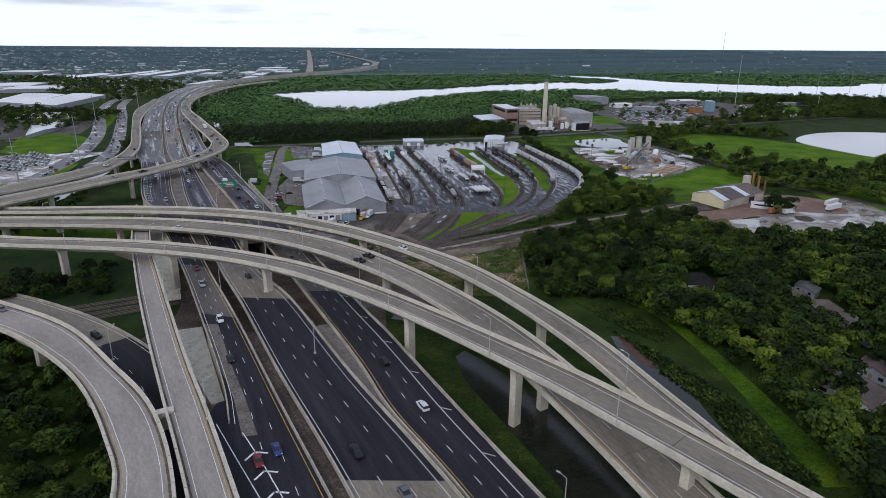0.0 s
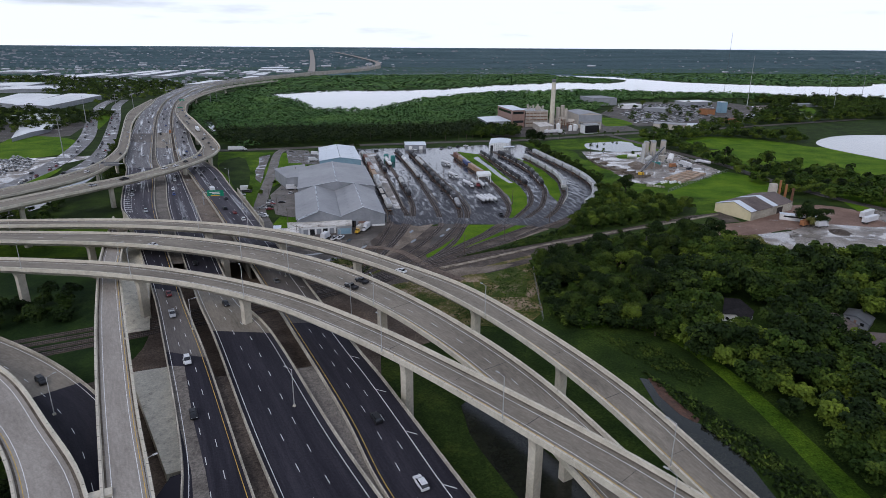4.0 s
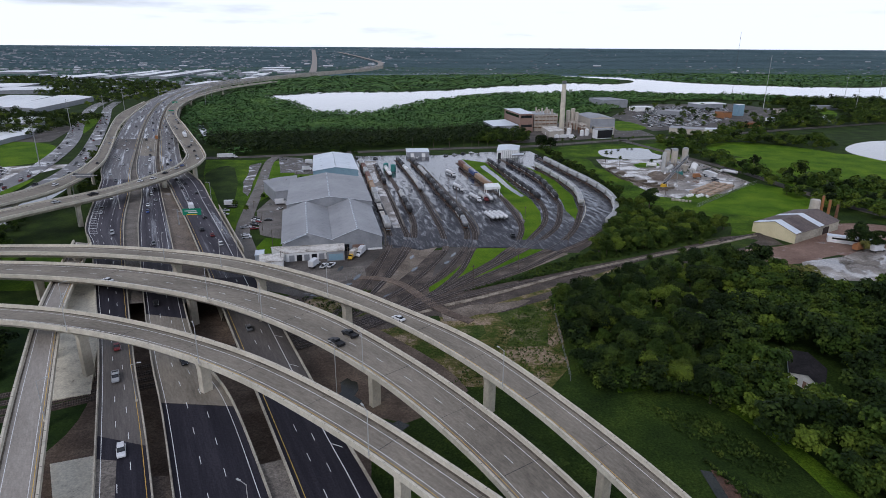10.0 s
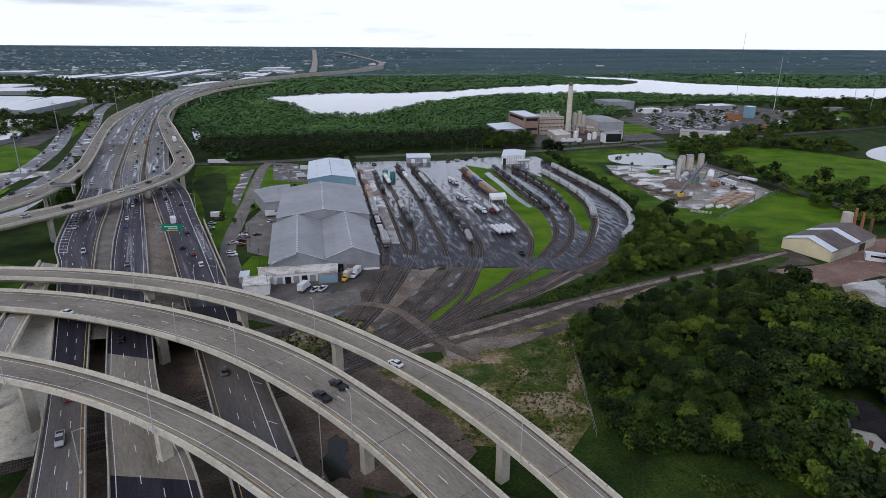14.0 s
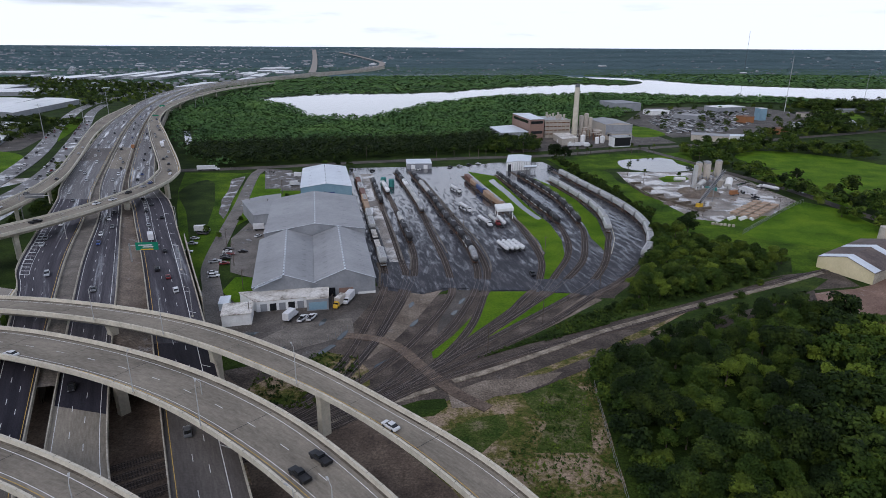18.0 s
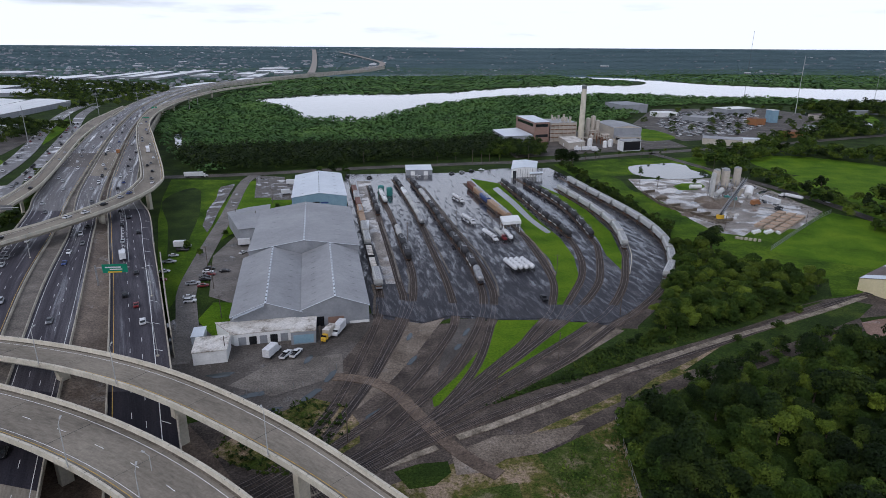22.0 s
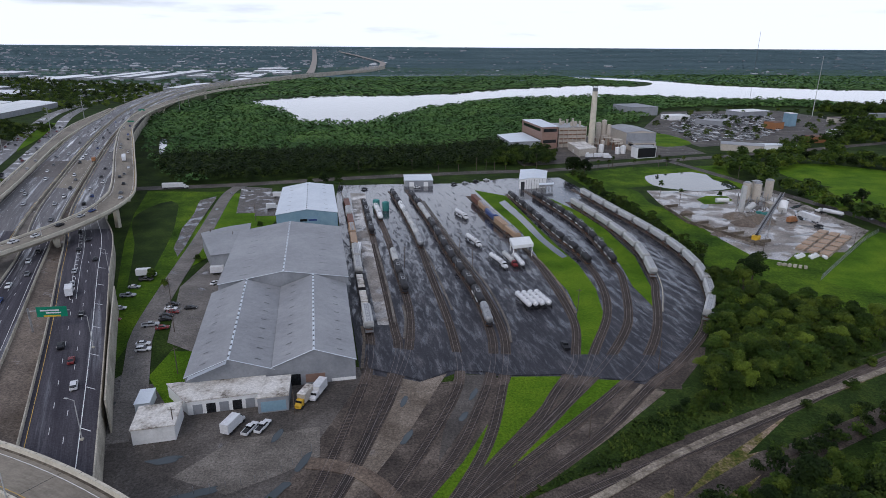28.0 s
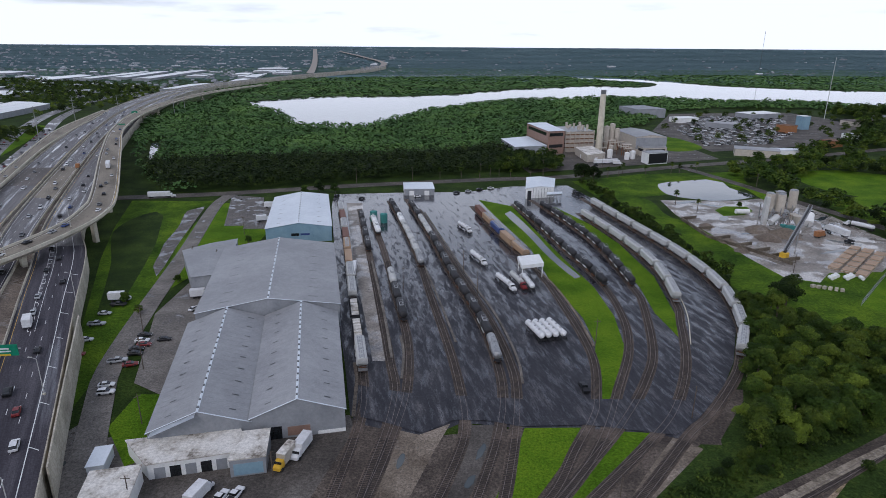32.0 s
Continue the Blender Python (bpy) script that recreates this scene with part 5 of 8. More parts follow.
def gondola_car(mat, label):
    t = thing("gondola_car", label, "rail car", None, "rail cars in the yard")
    part("body", boxes((0, 1.5, 1.1, 16, 0.12, 1.6), (0, -1.5, 1.1, 16, 0.12, 1.6), (8, 0, 1.1, 0.12, 3.0, 1.6), (-8, 0, 1.1, 0.12, 3.0, 1.6), (0, 0, 1.0, 16, 3.0, 0.14)), mat, t)
    part("rib", boxes(*[(x, s * 1.6, 1.1, 0.14, 0.1, 1.6) for s in (-1, 1) for x in np.linspace(-7.2, 7.2, 11)]), mat, t)["kind"] = "stuff"
    part("load", boxes(*[(x, 0, 1.12, 0.9, 2.6, rng.uniform(0.8, 1.4)) for x in np.linspace(-7, 7, 13)]), "flat_roof", t, "pale bundled load")["kind"] = "stuff"
    bogie(t, -6)
    bogie(t, 6)
    return t


PROTO = {
    "tank": tank_car("tank_black", "black tank car with platform and side ladders", None), "tank_band": tank_car("tank_black", "black tank car with pale reflective side panels", "white"),
    "tank_grey": tank_car("hopper_grey", "weathered grey tank car on yard track"), "tank_white": tank_car("white_paint", "white tank car on yard track"),
    "tank_silver": tank_car("steel", "silvery tank car with dark frame"),
    "hopper": hopper_car("hopper_grey", "light grey covered hopper car with roof hatches"), "hopper_tan": hopper_car("box_tan", "faded tan covered hopper car"),
    "hopper_blue": hopper_car("blue", "blue covered hopper car between brown ones"), "box": box_car("box_brown", "rust-brown box car with sliding door"),
    "box_tan": box_car("box_tan", "faded tan box car with ribbed sides"), "gondola": gondola_car("tank_black", "dark open gondola car with pale bundled load"),
}
USED = set()


def run_train(key, y0, kinds, pitch):
    line = TLINES[key]
    ok = line[:, 1] > 340
    start = int(np.argmax(ok & (line[:, 1] >= y0)))
    d = np.r_[0, np.cumsum(np.linalg.norm(np.diff(line[:, :2], axis=0), axis=1))]
    s = d[start] + pitch / 2
    for kd in kinds:
        if s + pitch / 2 > d[-1]:
            break
        fr, to = ([np.interp(s + o, d, line[:, k]) for k in range(2)] for o in (-6, 6))
        ang = math.degrees(math.atan2(to[1] - fr[1], to[0] - fr[0]))
        m = pose((fr[0] + to[0]) / 2, (fr[1] + to[1]) / 2, 0.22, 0, 0, ang)
        if kd in USED:
            copy_thing(PROTO[kd], m)
        else:
            USED.add(kd)
            PROTO[kd].matrix_basis = m
        s += pitch


run_train("one", 377, ["hopper", "gondola", "gondola", "hopper", "hopper", "box_tan", "hopper_tan", "box", "hopper", "box", "hopper"], 18.2)
run_train("two", 490, ["tank", "tank", "tank", "tank", "tank_grey"], 17)
run_train("three", 411, ["tank", "tank", "tank_grey"], 17)
run_train("three", 518, ["tank_white", "tank_white"], 17)
run_train("four", 468, ["tank_silver", "tank_grey", "tank_grey", "tank_grey", "tank_white", "tank", "tank"], 17)
run_train("five", 383, ["tank_silver", "tank_band", "tank", "tank", "tank", "tank", "tank", "tank", "tank_grey", "tank_grey", "tank", "tank"], 17)
run_train("seven", 480, ["hopper_tan", "box_tan", "hopper_blue", "hopper_tan", "box", "box"], 18)
run_train("eight", 449, ["tank", "tank_band", "tank_band", "tank_band", "tank_band", "tank", "tank_band", "tank_band", "tank_band"], 17)
run_train("nine", 449, ["tank_band", "tank_band", "tank", "tank_band", "tank_band", "tank_band", "tank_band", "tank", "tank_band"], 17)
run_train("ten", 430, ["hopper"] * 8, 18.6)
run_train("eleven", 390, ["hopper"] * 13, 18.6)

# ---- buildings ----
def prism(corners, z0, z1):
    bm = bmesh.new()
    lo = [bm.verts.new((x, y, z0)) for x, y in corners]
    hi = [bm.verts.new((x, y, z1)) for x, y in corners]
    n = len(lo)
    for k in range(n):
        bm.faces.new((lo[k], lo[(k + 1) % n], hi[(k + 1) % n], hi[k]))
    bm.faces.new(hi)
    bm.faces.new(lo[::-1])
    bmesh.ops.recalc_face_normals(bm, faces=bm.faces[:])
    return bm


def lerp2(p, q, t):
    return (p[0] + (q[0] - p[0]) * t, p[1] + (q[1] - p[1]) * t)


def grown(corners, d):
    cx, cy = sum(p[0] for p in corners) / len(corners), sum(p[1] for p in corners) / len(corners)
    out_ = []
    for x, y in corners:
        r = math.hypot(x - cx, y - cy)
        out_.append((cx + (x - cx) * (r + d) / r, cy + (y - cy) * (r + d) / r))
    return out_


def wall_panel(parent, name, p, q, t0, t1, z0, z1, mat, label="", out_by=0.06):
    """A door, window or band standing proud of the wall from p to q (which runs with the outside on its right)."""
    a, b = lerp2(p, q, t0), lerp2(p, q, t1)
    d = Vector((q[0] - p[0], q[1] - p[1], 0)).normalized()
    n = Vector((d.y, -d.x, 0)) * out_by
    part(name, prism([a, b, (b[0] + n.x, b[1] + n.y), (a[0] + n.x, a[1] + n.y)], z0, z1), mat, parent, label)


def gable(name, corners, eave, ridge, wall, roof, label, category="warehouse", over=0.4, z0=-0.3, vents=0, group=""):
    """A shed on plan corners front-left, front-right, back-right, back-left; the ridge runs from front to back."""
    fl, fr, br, bl = [Vector((x, y, 0)) for x, y in corners]
    top = thing(name, label, category, None, group)
    mf, mb = (fl + fr) / 2, (bl + br) / 2
    up = lambda q, z: (q.x, q.y, z)
    v = [up(q, z0) for q in (fl, fr, br, bl)] + [up(q, eave) for q in (fl, fr, br, bl)] + [up(mf, ridge), up(mb, ridge)]
    mesh("wall", v, [(0, 1, 5, 8, 4), (1, 2, 6, 5), (2, 3, 7, 9, 6), (3, 0, 4, 7)], wall, top)
    d1, d2 = (fr - fl).normalized() * over, (bl - fl).normalized() * over
    sl = (ridge - eave) / max(0.1, (fr - fl).length / 2)
    for s, p, q in ((-1, fl, bl), (1, fr, br)):
        o = d1 * s
        pts = [p + o - d2, mf - d2, mb + d2, q + o + d2]
        zz = [eave - sl * over + 0.14, ridge + 0.14, ridge + 0.14, eave - sl * over + 0.14]
        rv = [up(k, z) for k, z in zip(pts, zz)] + [up(k, z - 0.12) for k, z in zip(pts, zz)]
        rf = [(0, 1, 2, 3), (7, 6, 5, 4), (0, 4, 5, 1), (1, 5, 6, 2), (2, 6, 7, 3), (3, 7, 4, 0)]
        slope = mesh("roof_slope", rv, rf, roof, top)
        # raised seams across the slope
        count = int((q - p).length / 2.4)
        sv, sf = [], []
        for k in range(1, count):
            t = k / count
            a0, b0 = pts[0].lerp(pts[3], t), pts[1].lerp(pts[2], t)
            i = len(sv)
            e = d2.normalized() * 0.06
            for w, z in ((a0, zz[0]), (b0, zz[1])):
                sv += [up(w - e, z), up(w + e, z), up(w, z + 0.02)]
            sf += [(i, i + 3, i + 5, i + 2), (i + 1, i + 2, i + 5, i + 4)]
        if sf:
            mesh("seams", sv, sf, roof, slope)["kind"] = "stuff"
        for k in range(vents):
            t = (k + 0.6) / (vents + 0.2)
            a0, b0 = pts[0].lerp(pts[3], t), pts[1].lerp(pts[2], t)
            c = a0.lerp(b0, 0.45)
            z = zz[0] + (zz[1] - zz[0]) * 0.45
            g = a0.lerp(b0, 0.32)
            zg = zz[0] + (zz[1] - zz[0]) * 0.32
            e = d2.normalized() * 0.22
            part("skylight", quad_strip(c, z, g, zg, e), "grey", top, "dim translucent roof panel")
    if vents:
        e1 = (fr - fl).normalized() * 0.32
        cap = [up(q + e1 * s, ridge + z) for q in (mf - d2 * 1.1, mb + d2 * 1.1) for s, z in ((-1, 0.10), (0, 0.24), (1, 0.10))]
        mesh("ridge_cap", cap, [(0, 1, 4, 3), (1, 2, 5, 4)], "roof_pale", top, "bright metal ridge cap")
        for p, s in ((fl, -1), (fr, 1)):
            o, g = p + d1 * s - d2 * 1.05, d2.normalized() * 0.45
            z_ = eave - sl * over + 0.17
            mesh("rake_trim", [up(o, z_), up(mf - d2 * 1.05, ridge + 0.17), up(mf - d2 * 1.05 + g, ridge + 0.17), up(o + g, z_)], [(0, 1, 2, 3)], "roof_pale", top, "pale trim along the gable edge")
        for k in range(vents * 2):
            c = mf.lerp(mb, (k + 0.5) / (vents * 2))
            part("ridge_vent", boxes((c.x, c.y, ridge + 0.1, 0.5, 0.5, 0.4, 12)), "grey", top)
    return top


def quad_strip(c, z, g, zg, e):
    bm = bmesh.new()
    vs = [bm.verts.new(q) for q in ((c.x - e.x, c.y - e.y, z + 0.05), (c.x + e.x, c.y + e.y, z + 0.05), (g.x + e.x, g.y + e.y, zg + 0.05), (g.x - e.x, g.y - e.y, zg + 0.05))]
    f = bm.faces.new(vs)
    bmesh.ops.solidify(bm, geom=[f], thickness=0.08)
    return bm


def block(name, corners, h, wall, roof, label, category="building", lip=0.35, doors=0, windows=0, group="", z0=-0.3):
    """A flat-roofed building with a parapet lip, doors and windows."""
    top = thing(name, label, category, None, group)
    area = sum(corners[i][0] * corners[(i + 1) % len(corners)][1] - corners[(i + 1) % len(corners)][0] * corners[i][1] for i in range(len(corners)))
    if area < 0:
        corners = corners[::-1]
    part("wall", prism(corners, z0, h), wall, top)
    part("roof", prism(grown(corners, 0.35), h + 0.004, h + lip), roof, top)
    if doors or windows:
        n = len(corners)
        for k in range(n):
            p, q = corners[k], corners[(k + 1) % n]
            ln = math.hypot(q[0] - p[0], q[1] - p[1])
            for j in range(doors if ln > 6 else 0):
                t = (j + 0.5) / doors
                wall_panel(top, "door", p, q, t - 1.6 / ln, t + 1.6 / ln, 0, min(3.4, h * 0.75), "white_paint")
            rows = int(windows) if ln > 8 else 0
            for r in range(rows):
                zc = h * (r + 0.55) / rows
                wall_panel(top, "window_band", p, q, 0.08, 0.92, zc, zc + h / rows * 0.28, "glass", "row of dark windows")
    return top


w1 = gable("warehouse", [(-76, 339.5), (-52.8, 344.8), (-66, 405.5), (-90.5, 400)], 6.0, 10.4, "wall_grey", "roof_metal", "long grey corrugated metal warehouse bay", vents=9, group="grey warehouse")
part("roof_patch", quad_strip(Vector((-75.5, 341.5, 0)), 6.25, Vector((-65.2, 344.2, 0)), 10.15, Vector((-0.9, 4.2, 0))), "roof_pale", w1, "brighter replaced roof sheets")
wall_panel(w1, "base_band", (-76, 339.5), (-52.8, 344.8), 0.0, 1.0, 0, 1.2, "old_wall")
w2 = gable("warehouse", [(-52.8, 344.8), (-30, 350), (-42.5, 409.5), (-66, 405.5)], 6.6, 11.0, "wall_grey", "roof_metal", "long grey corrugated metal warehouse bay", vents=9, group="grey warehouse")
wall_panel(w2, "loading_door", (-52.8, 344.8), (-30, 350), 0.10, 0.32, 0, 3.6, "glass", "dark open loading bay")
wall_panel(w2, "loading_door", (-52.8, 344.8), (-30, 350), 0.38, 0.62, 0.6, 3.2, "brick_red", "rust-coloured loading door")
wall_panel(w2, "base_band", (-52.8, 344.8), (-30, 350), 0.7, 1.0, 0, 1.0, "white_paint", "pale peeling base")
gable("warehouse", [(-89, 402), (-41.8, 411.6), (-56.5, 480), (-103, 471)], 8.6, 12.4, "wall_grey", "roof_metal", "large grey corrugated metal warehouse", vents=8, group="grey warehouse")
gable("annex", [(-104.5, 437), (-91.5, 440), (-103, 487), (-121, 469)], 8.0, 8.5, "wall_grey", "roof_metal", "grey metal annex of the warehouse", "annex")
wb = gable("warehouse", [(-95, 505), (-63, 511), (-78, 580), (-108, 571)], 7.6, 10.0, "wall_blue", "roof_pale", "pale blue metal warehouse with a whitish roof", vents=7)
wall_panel(wb, "window_band", (-95, 505), (-63, 511), 0.38, 0.5, 3.2, 4.6, "glass")
wall_panel(wb, "sign_panel", (-95, 505), (-63, 511), 0.52, 0.66, 3.4, 4.4, "blue", "faded dark sign panel")
ofc = block("loading_office", [(-72, 330.5), (-51, 336), (-55.5, 344.6), (-81, 339.2)], 4.0, "white_paint", "flat_roof", "low flat-roofed building with a stained pale roof", doors=0)
for k in range(6):
    wall_panel(ofc, "bay", (-72, 330.5), (-51, 336), 0.06 + k * 0.155, 0.06 + k * 0.155 + 0.11, 0, 2.9, "glass" if k % 2 else "wall_grey", "open loading bay")
b2 = block("loading_office", [(-53.6, 331.6), (-45.8, 333.4), (-47.6, 343.6), (-54.6, 342)], 4.6, "wall_grey", "flat_roof", "grey block with painted walls and a stained flat roof")
wall_panel(b2, "painted_wall", (-53.6, 331.6), (-45.8, 333.4), 0.1, 0.92, 0.4, 3.4, "wall_blue", "wall covered in faded blue paint marks")
block("loading_office", [(-80.5, 317.5), (-70.8, 320), (-73, 330), (-83, 327.5)], 4.2, "white_paint", "flat_roof", "white block with a stained flat roof")
block("storage_box", [(-86.4, 331), (-82.8, 332), (-84.4, 339), (-88, 338)], 2.9, "roof_pale", "roof_pale", "pale metal storage box beside the office", "container", 0.1)

# yard buildings
block("yard_office", [(-33, 610), (-13, 611.5), (-15, 632), (-35, 630)], 4.2, "wall_grey", "roof_pale", "low grey yard office with a pale roof", doors=2)
hall = gable("loading_hall", [(47, 604), (66, 609), (71, 636), (52, 640)], 6.8, 7.8, "white_paint", "roof_pale", "white metal loading hall with a low roof", "shed")
wall_panel(hall, "opening", (47, 604), (66, 609), 0.06, 0.2, 0, 5.2, "glass", "dark tall door opening")
for k in range(7):
    wall_panel(hall, "seam", (47, 604), (66, 609), 0.26 + k * 0.1, 0.27 + k * 0.1, 0, 6.6, "grey")
low = block("loading_rack", [(60, 598), (70, 601), (71, 606), (61, 604)], 4.2, "steel", "roof_pale", "small lean-to roof over pipe racks", "shed", z0=3.2)
for k in range(5):
    for dy in (0, 3.5):
        part("post", tube((60.8 + k * 2.2, 598.6 + k * 0.6 + dy, -0.2), (60.8 + k * 2.2, 598.6 + k * 0.6 + dy, 3.3), 0.12), "steel", low)
can = thing("canopy", "white canopy over the truck loading place", "canopy")
part("roof", prism([(27.5, 458), (37.5, 461.5), (37, 473), (27, 470)], 5.0, 6.6), "white_paint", can)
for x, y in ((28, 459), (37, 462), (36.5, 472), (27.5, 469.5)):
    part("post", boxes((x, y, -0.2, 0.35, 0.35, 5.25)), "white_paint", can)
for x, y, tall in ((-40, 545, 5.0), (-46, 548, 5.6)):
    st = thing("storage_tank", "teal upright storage tank beside the track", "tank")
    part("shell", tube((x, y, -0.2), (x, y, tall), 2.0, seg=18), "teal", st)
    part("cover", tube((x, y, tall), (x, y, tall + 0.35), 2.05, 1.2, 18), "teal", st)

# tan shed across the field
FL, FR, BR, BL = (167, 384), (178, 362), (216, 388), (204, 411)
tan = gable("shed", [FL, FR, BR, BL], 5.0, 8.6, "tan_wall", "brown_roof", "tan metal shed with brown and white roof bands", "shed")
for t0, t1 in ((-0.005, 0.13), (0.52, 0.64)):
    for side_a, side_b in (((FL, BL), 1), ((FR, BR), 1)) and ((FL, BL), (FR, BR)):
        e0, e1 = lerp2(side_a, side_b, t0), lerp2(side_a, side_b, t1)
        m0, m1 = lerp2(lerp2(FL, FR, 0.5), lerp2(BL, BR, 0.5), t0), lerp2(lerp2(FL, FR, 0.5), lerp2(BL, BR, 0.5), t1)
        v = [(*e0, 5.18), (*m0, 8.80), (*m1, 8.80), (*e1, 5.18), (*e0, 5.08), (*m0, 8.70), (*m1, 8.70), (*e1, 5.08)]
        mesh("roof_band", v, [(0, 1, 2, 3), (7, 6, 5, 4), (0, 4, 5, 1), (1, 5, 6, 2), (2, 6, 7, 3), (3, 7, 4, 0)], "roof_pale", tan, "white roof sheets")
wall_panel(tan, "side_wall", FR, BR, 0.0, 1.0, 0, 4.6, "old_wall", "greyish side wall", 0.05)
wall_panel(tan, "door", FR, BR, 0.62, 0.76, 0, 3.8, "glass", "open dark doorway", 0.09)
dry = thing("dryer_plant", "rusty hopper tower behind the tan shed", "silo")
part("drum", tube((216, 412, -0.2), (216, 412, 11), 3.0, 2.6, 14), "beige", dry)
for k, (x, y) in enumerate(((221, 413), (224, 411), (227, 408))):
    part("chute", tube((x, y, -0.2), (x, y, 13 - k * 2), 0.9, 0.7, 8), "orange" if k < 2 else "rust", dry)
block("site_trailer", [(197, 366), (218, 354), (220, 358), (199, 370)], 3.2, "white_paint", "roof_pale", "long white trailer with dark windows", "trailer", 0.15, windows=1)

# houses in the woods
for c, e, r, wl_, rf_, lab in (([(103, 229), (107, 219), (115, 231), (110, 243)], 2.6, 4.6, "white_paint", "dark_roof", "small house with a dark roof among trees"),
                               ([(138, 212), (146, 219), (144, 230), (136, 221)], 2.6, 4.2, "wall_grey", "brown_roof", "bungalow with a dull brown metal roof"),
                               ([(147, 229), (150, 220), (156, 226), (152, 234)], 2.4, 3.6, "wall_grey", "grey", "mobile home with a ribbed grey roof"),
                               ([(136, 207), (141, 196), (151, 204), (145, 214)], 2.6, 4.4, "wall_grey", "brown_roof", "bungalow with a brown roof"),
                               ([(142, 195), (144, 179), (153, 184), (149, 202)], 2.6, 4.4, "wall_grey", "brown_roof", "bungalow with a dark shingle roof"),
                               ([(110, 154), (117, 139), (128, 147), (118, 160)], 2.6, 4.6, "white_paint", "brown_roof", "white bungalow with a brown shingle roof"),
                               ([(128, 163), (133, 154), (142, 160), (136, 169)], 2.6, 4.4, "wall_grey", "brown_roof", "bungalow with a dark metal roof")):
    hs = gable("house", c, e, r, wl_, rf_, lab, "house")
    wall_panel(hs, "door", c[0], c[1], 0.42, 0.52, 0, 2.1, "brick_red")
    for t in (0.12, 0.68):
        wall_panel(hs, "window", c[0], c[1], t, t + 0.14, 0.9, 2.0, "glass")

# ---- power plant ----
block("turbine_hall", [(88, 778), (104, 784), (96, 846), (76, 840)], 21, "brick_red", "roof_pale", "tall brown-brick turbine hall with a white roof", "power plant", windows=2)
block("plant_wing", [(56, 762), (86, 772), (76, 830), (48, 812)], 9, "wall_grey", "roof_pale", "low plant wing with a pale flat roof", "power plant")
bf = block("boiler_house", [(106, 790), (134, 797), (130, 832), (104, 828)], 19, "beige", "steel", "boiler house in open steel framing", "power plant")
for z in (4, 8, 12, 16):
    wall_panel(bf, "gallery", (106, 790), (134, 797), -0.02, 1.02, z, z + 0.9, "rust", "steel gallery", 1.0)
for k in range(7):
    wall_panel(bf, "frame_post", (106, 790), (134, 797), k / 6 - 0.01, k / 6 + 0.012, 0, 20, "beige", "", 1.2)
for k in range(10):
    x, y = 106 + rng.random() * 24, 798 + rng.random() * 26
    part("vent_stack", tube((x, y, 19), (x, y, 22 + rng.random() * 3), 0.9, 1.3, 8), "beige", bf)
hall2 = gable("plant_hall", [(170, 781), (199, 783), (194, 836), (165, 834)], 16, 18, "beige", "roof_metal", "beige plant hall with a grey roof", "power plant")
wall_panel(hall2, "dark_wall", (170, 781), (199, 783), 0.0, 1.0, 5, 15.6, "wall_grey", "grey upper wall")
block("plant_annex", [(174, 768), (196, 772), (196, 781), (172, 780)], 8, "beige", "roof_metal", "beige annex before the plant hall", "power plant", windows=1)
cool = block("cooling_unit", [(166, 730), (185, 737), (183, 748), (164, 742)], 9.5, "white_paint", "steel", "white cooling unit with a black louvre front", "power plant")
wall_panel(cool, "louvre", (166, 730), (185, 737), 0.04, 0.97, 0.6, 9.0, "black", "black louvre front", 0.2)
block("plant_store", [(116, 738), (134, 748), (131, 786), (114, 780)], 6.4, "beige", "flat_roof", "low tan store building", "power plant", doors=1)
for x, y, h, r_, m_ in ((142, 763, 7, 2.4, "white_paint"), (155, 754, 6, 2.2, "white_paint"), (161, 757, 7, 2.2, "white_paint"), (164, 768, 5, 2.6, "white_paint"), (150, 812, 22, 2.6, "beige"), (156, 814, 24, 2.6, "beige"), (160, 810, 20, 2.2, "beige"), (146, 775, 9, 2.0, "beige")):
    tk = thing("plant_tank", "upright plant storage tank" if h < 12 else "tall pale storage silo", "tank", None, "tanks of the plant")
    part("shell", tube((x, y, -0.2), (x, y, h), r_, seg=16), m_, tk)
    part("cover", tube((x, y, h), (x, y, h + 0.8), r_, 0.4, 16), m_, tk)
for k in range(16):
    x, y = 138 + rng.random() * 26, 768 + rng.random() * 40
    pr = thing("pipe_rack", "tangle of pipes on steel racks", "pipework", None, "pipework of the plant")
    z = rng.uniform(4, 13)
    part("post", boxes((x, y, -0.2, 0.4, 0.4, z)), "rust", pr)
    part("post", boxes((x + 5, y + 1.5, -0.2, 0.4, 0.4, z)), "rust", pr)
    part("pipe", tube((x - 1, y, z), (x + 7, y + 2, z), 0.5), "beige", pr)
ch = thing("chimney", "tall tapering concrete chimney with a dark rim", "chimney")
part("shaft", tube((140, 797, -0.3), (140, 797, 53.5), 3.3, 2.5, 20), "concrete", ch)
part("rim", tube((140, 797, 53.5), (140, 797, 57), 2.56, 2.5, 20), "grey", ch, "dark sooty rim")
block("depot_hall", [(262, 1085), (305, 1097), (290, 1150), (250, 1138)], 12, "wall_grey", "wall_grey", "large plain grey hall near the bay", "hall")

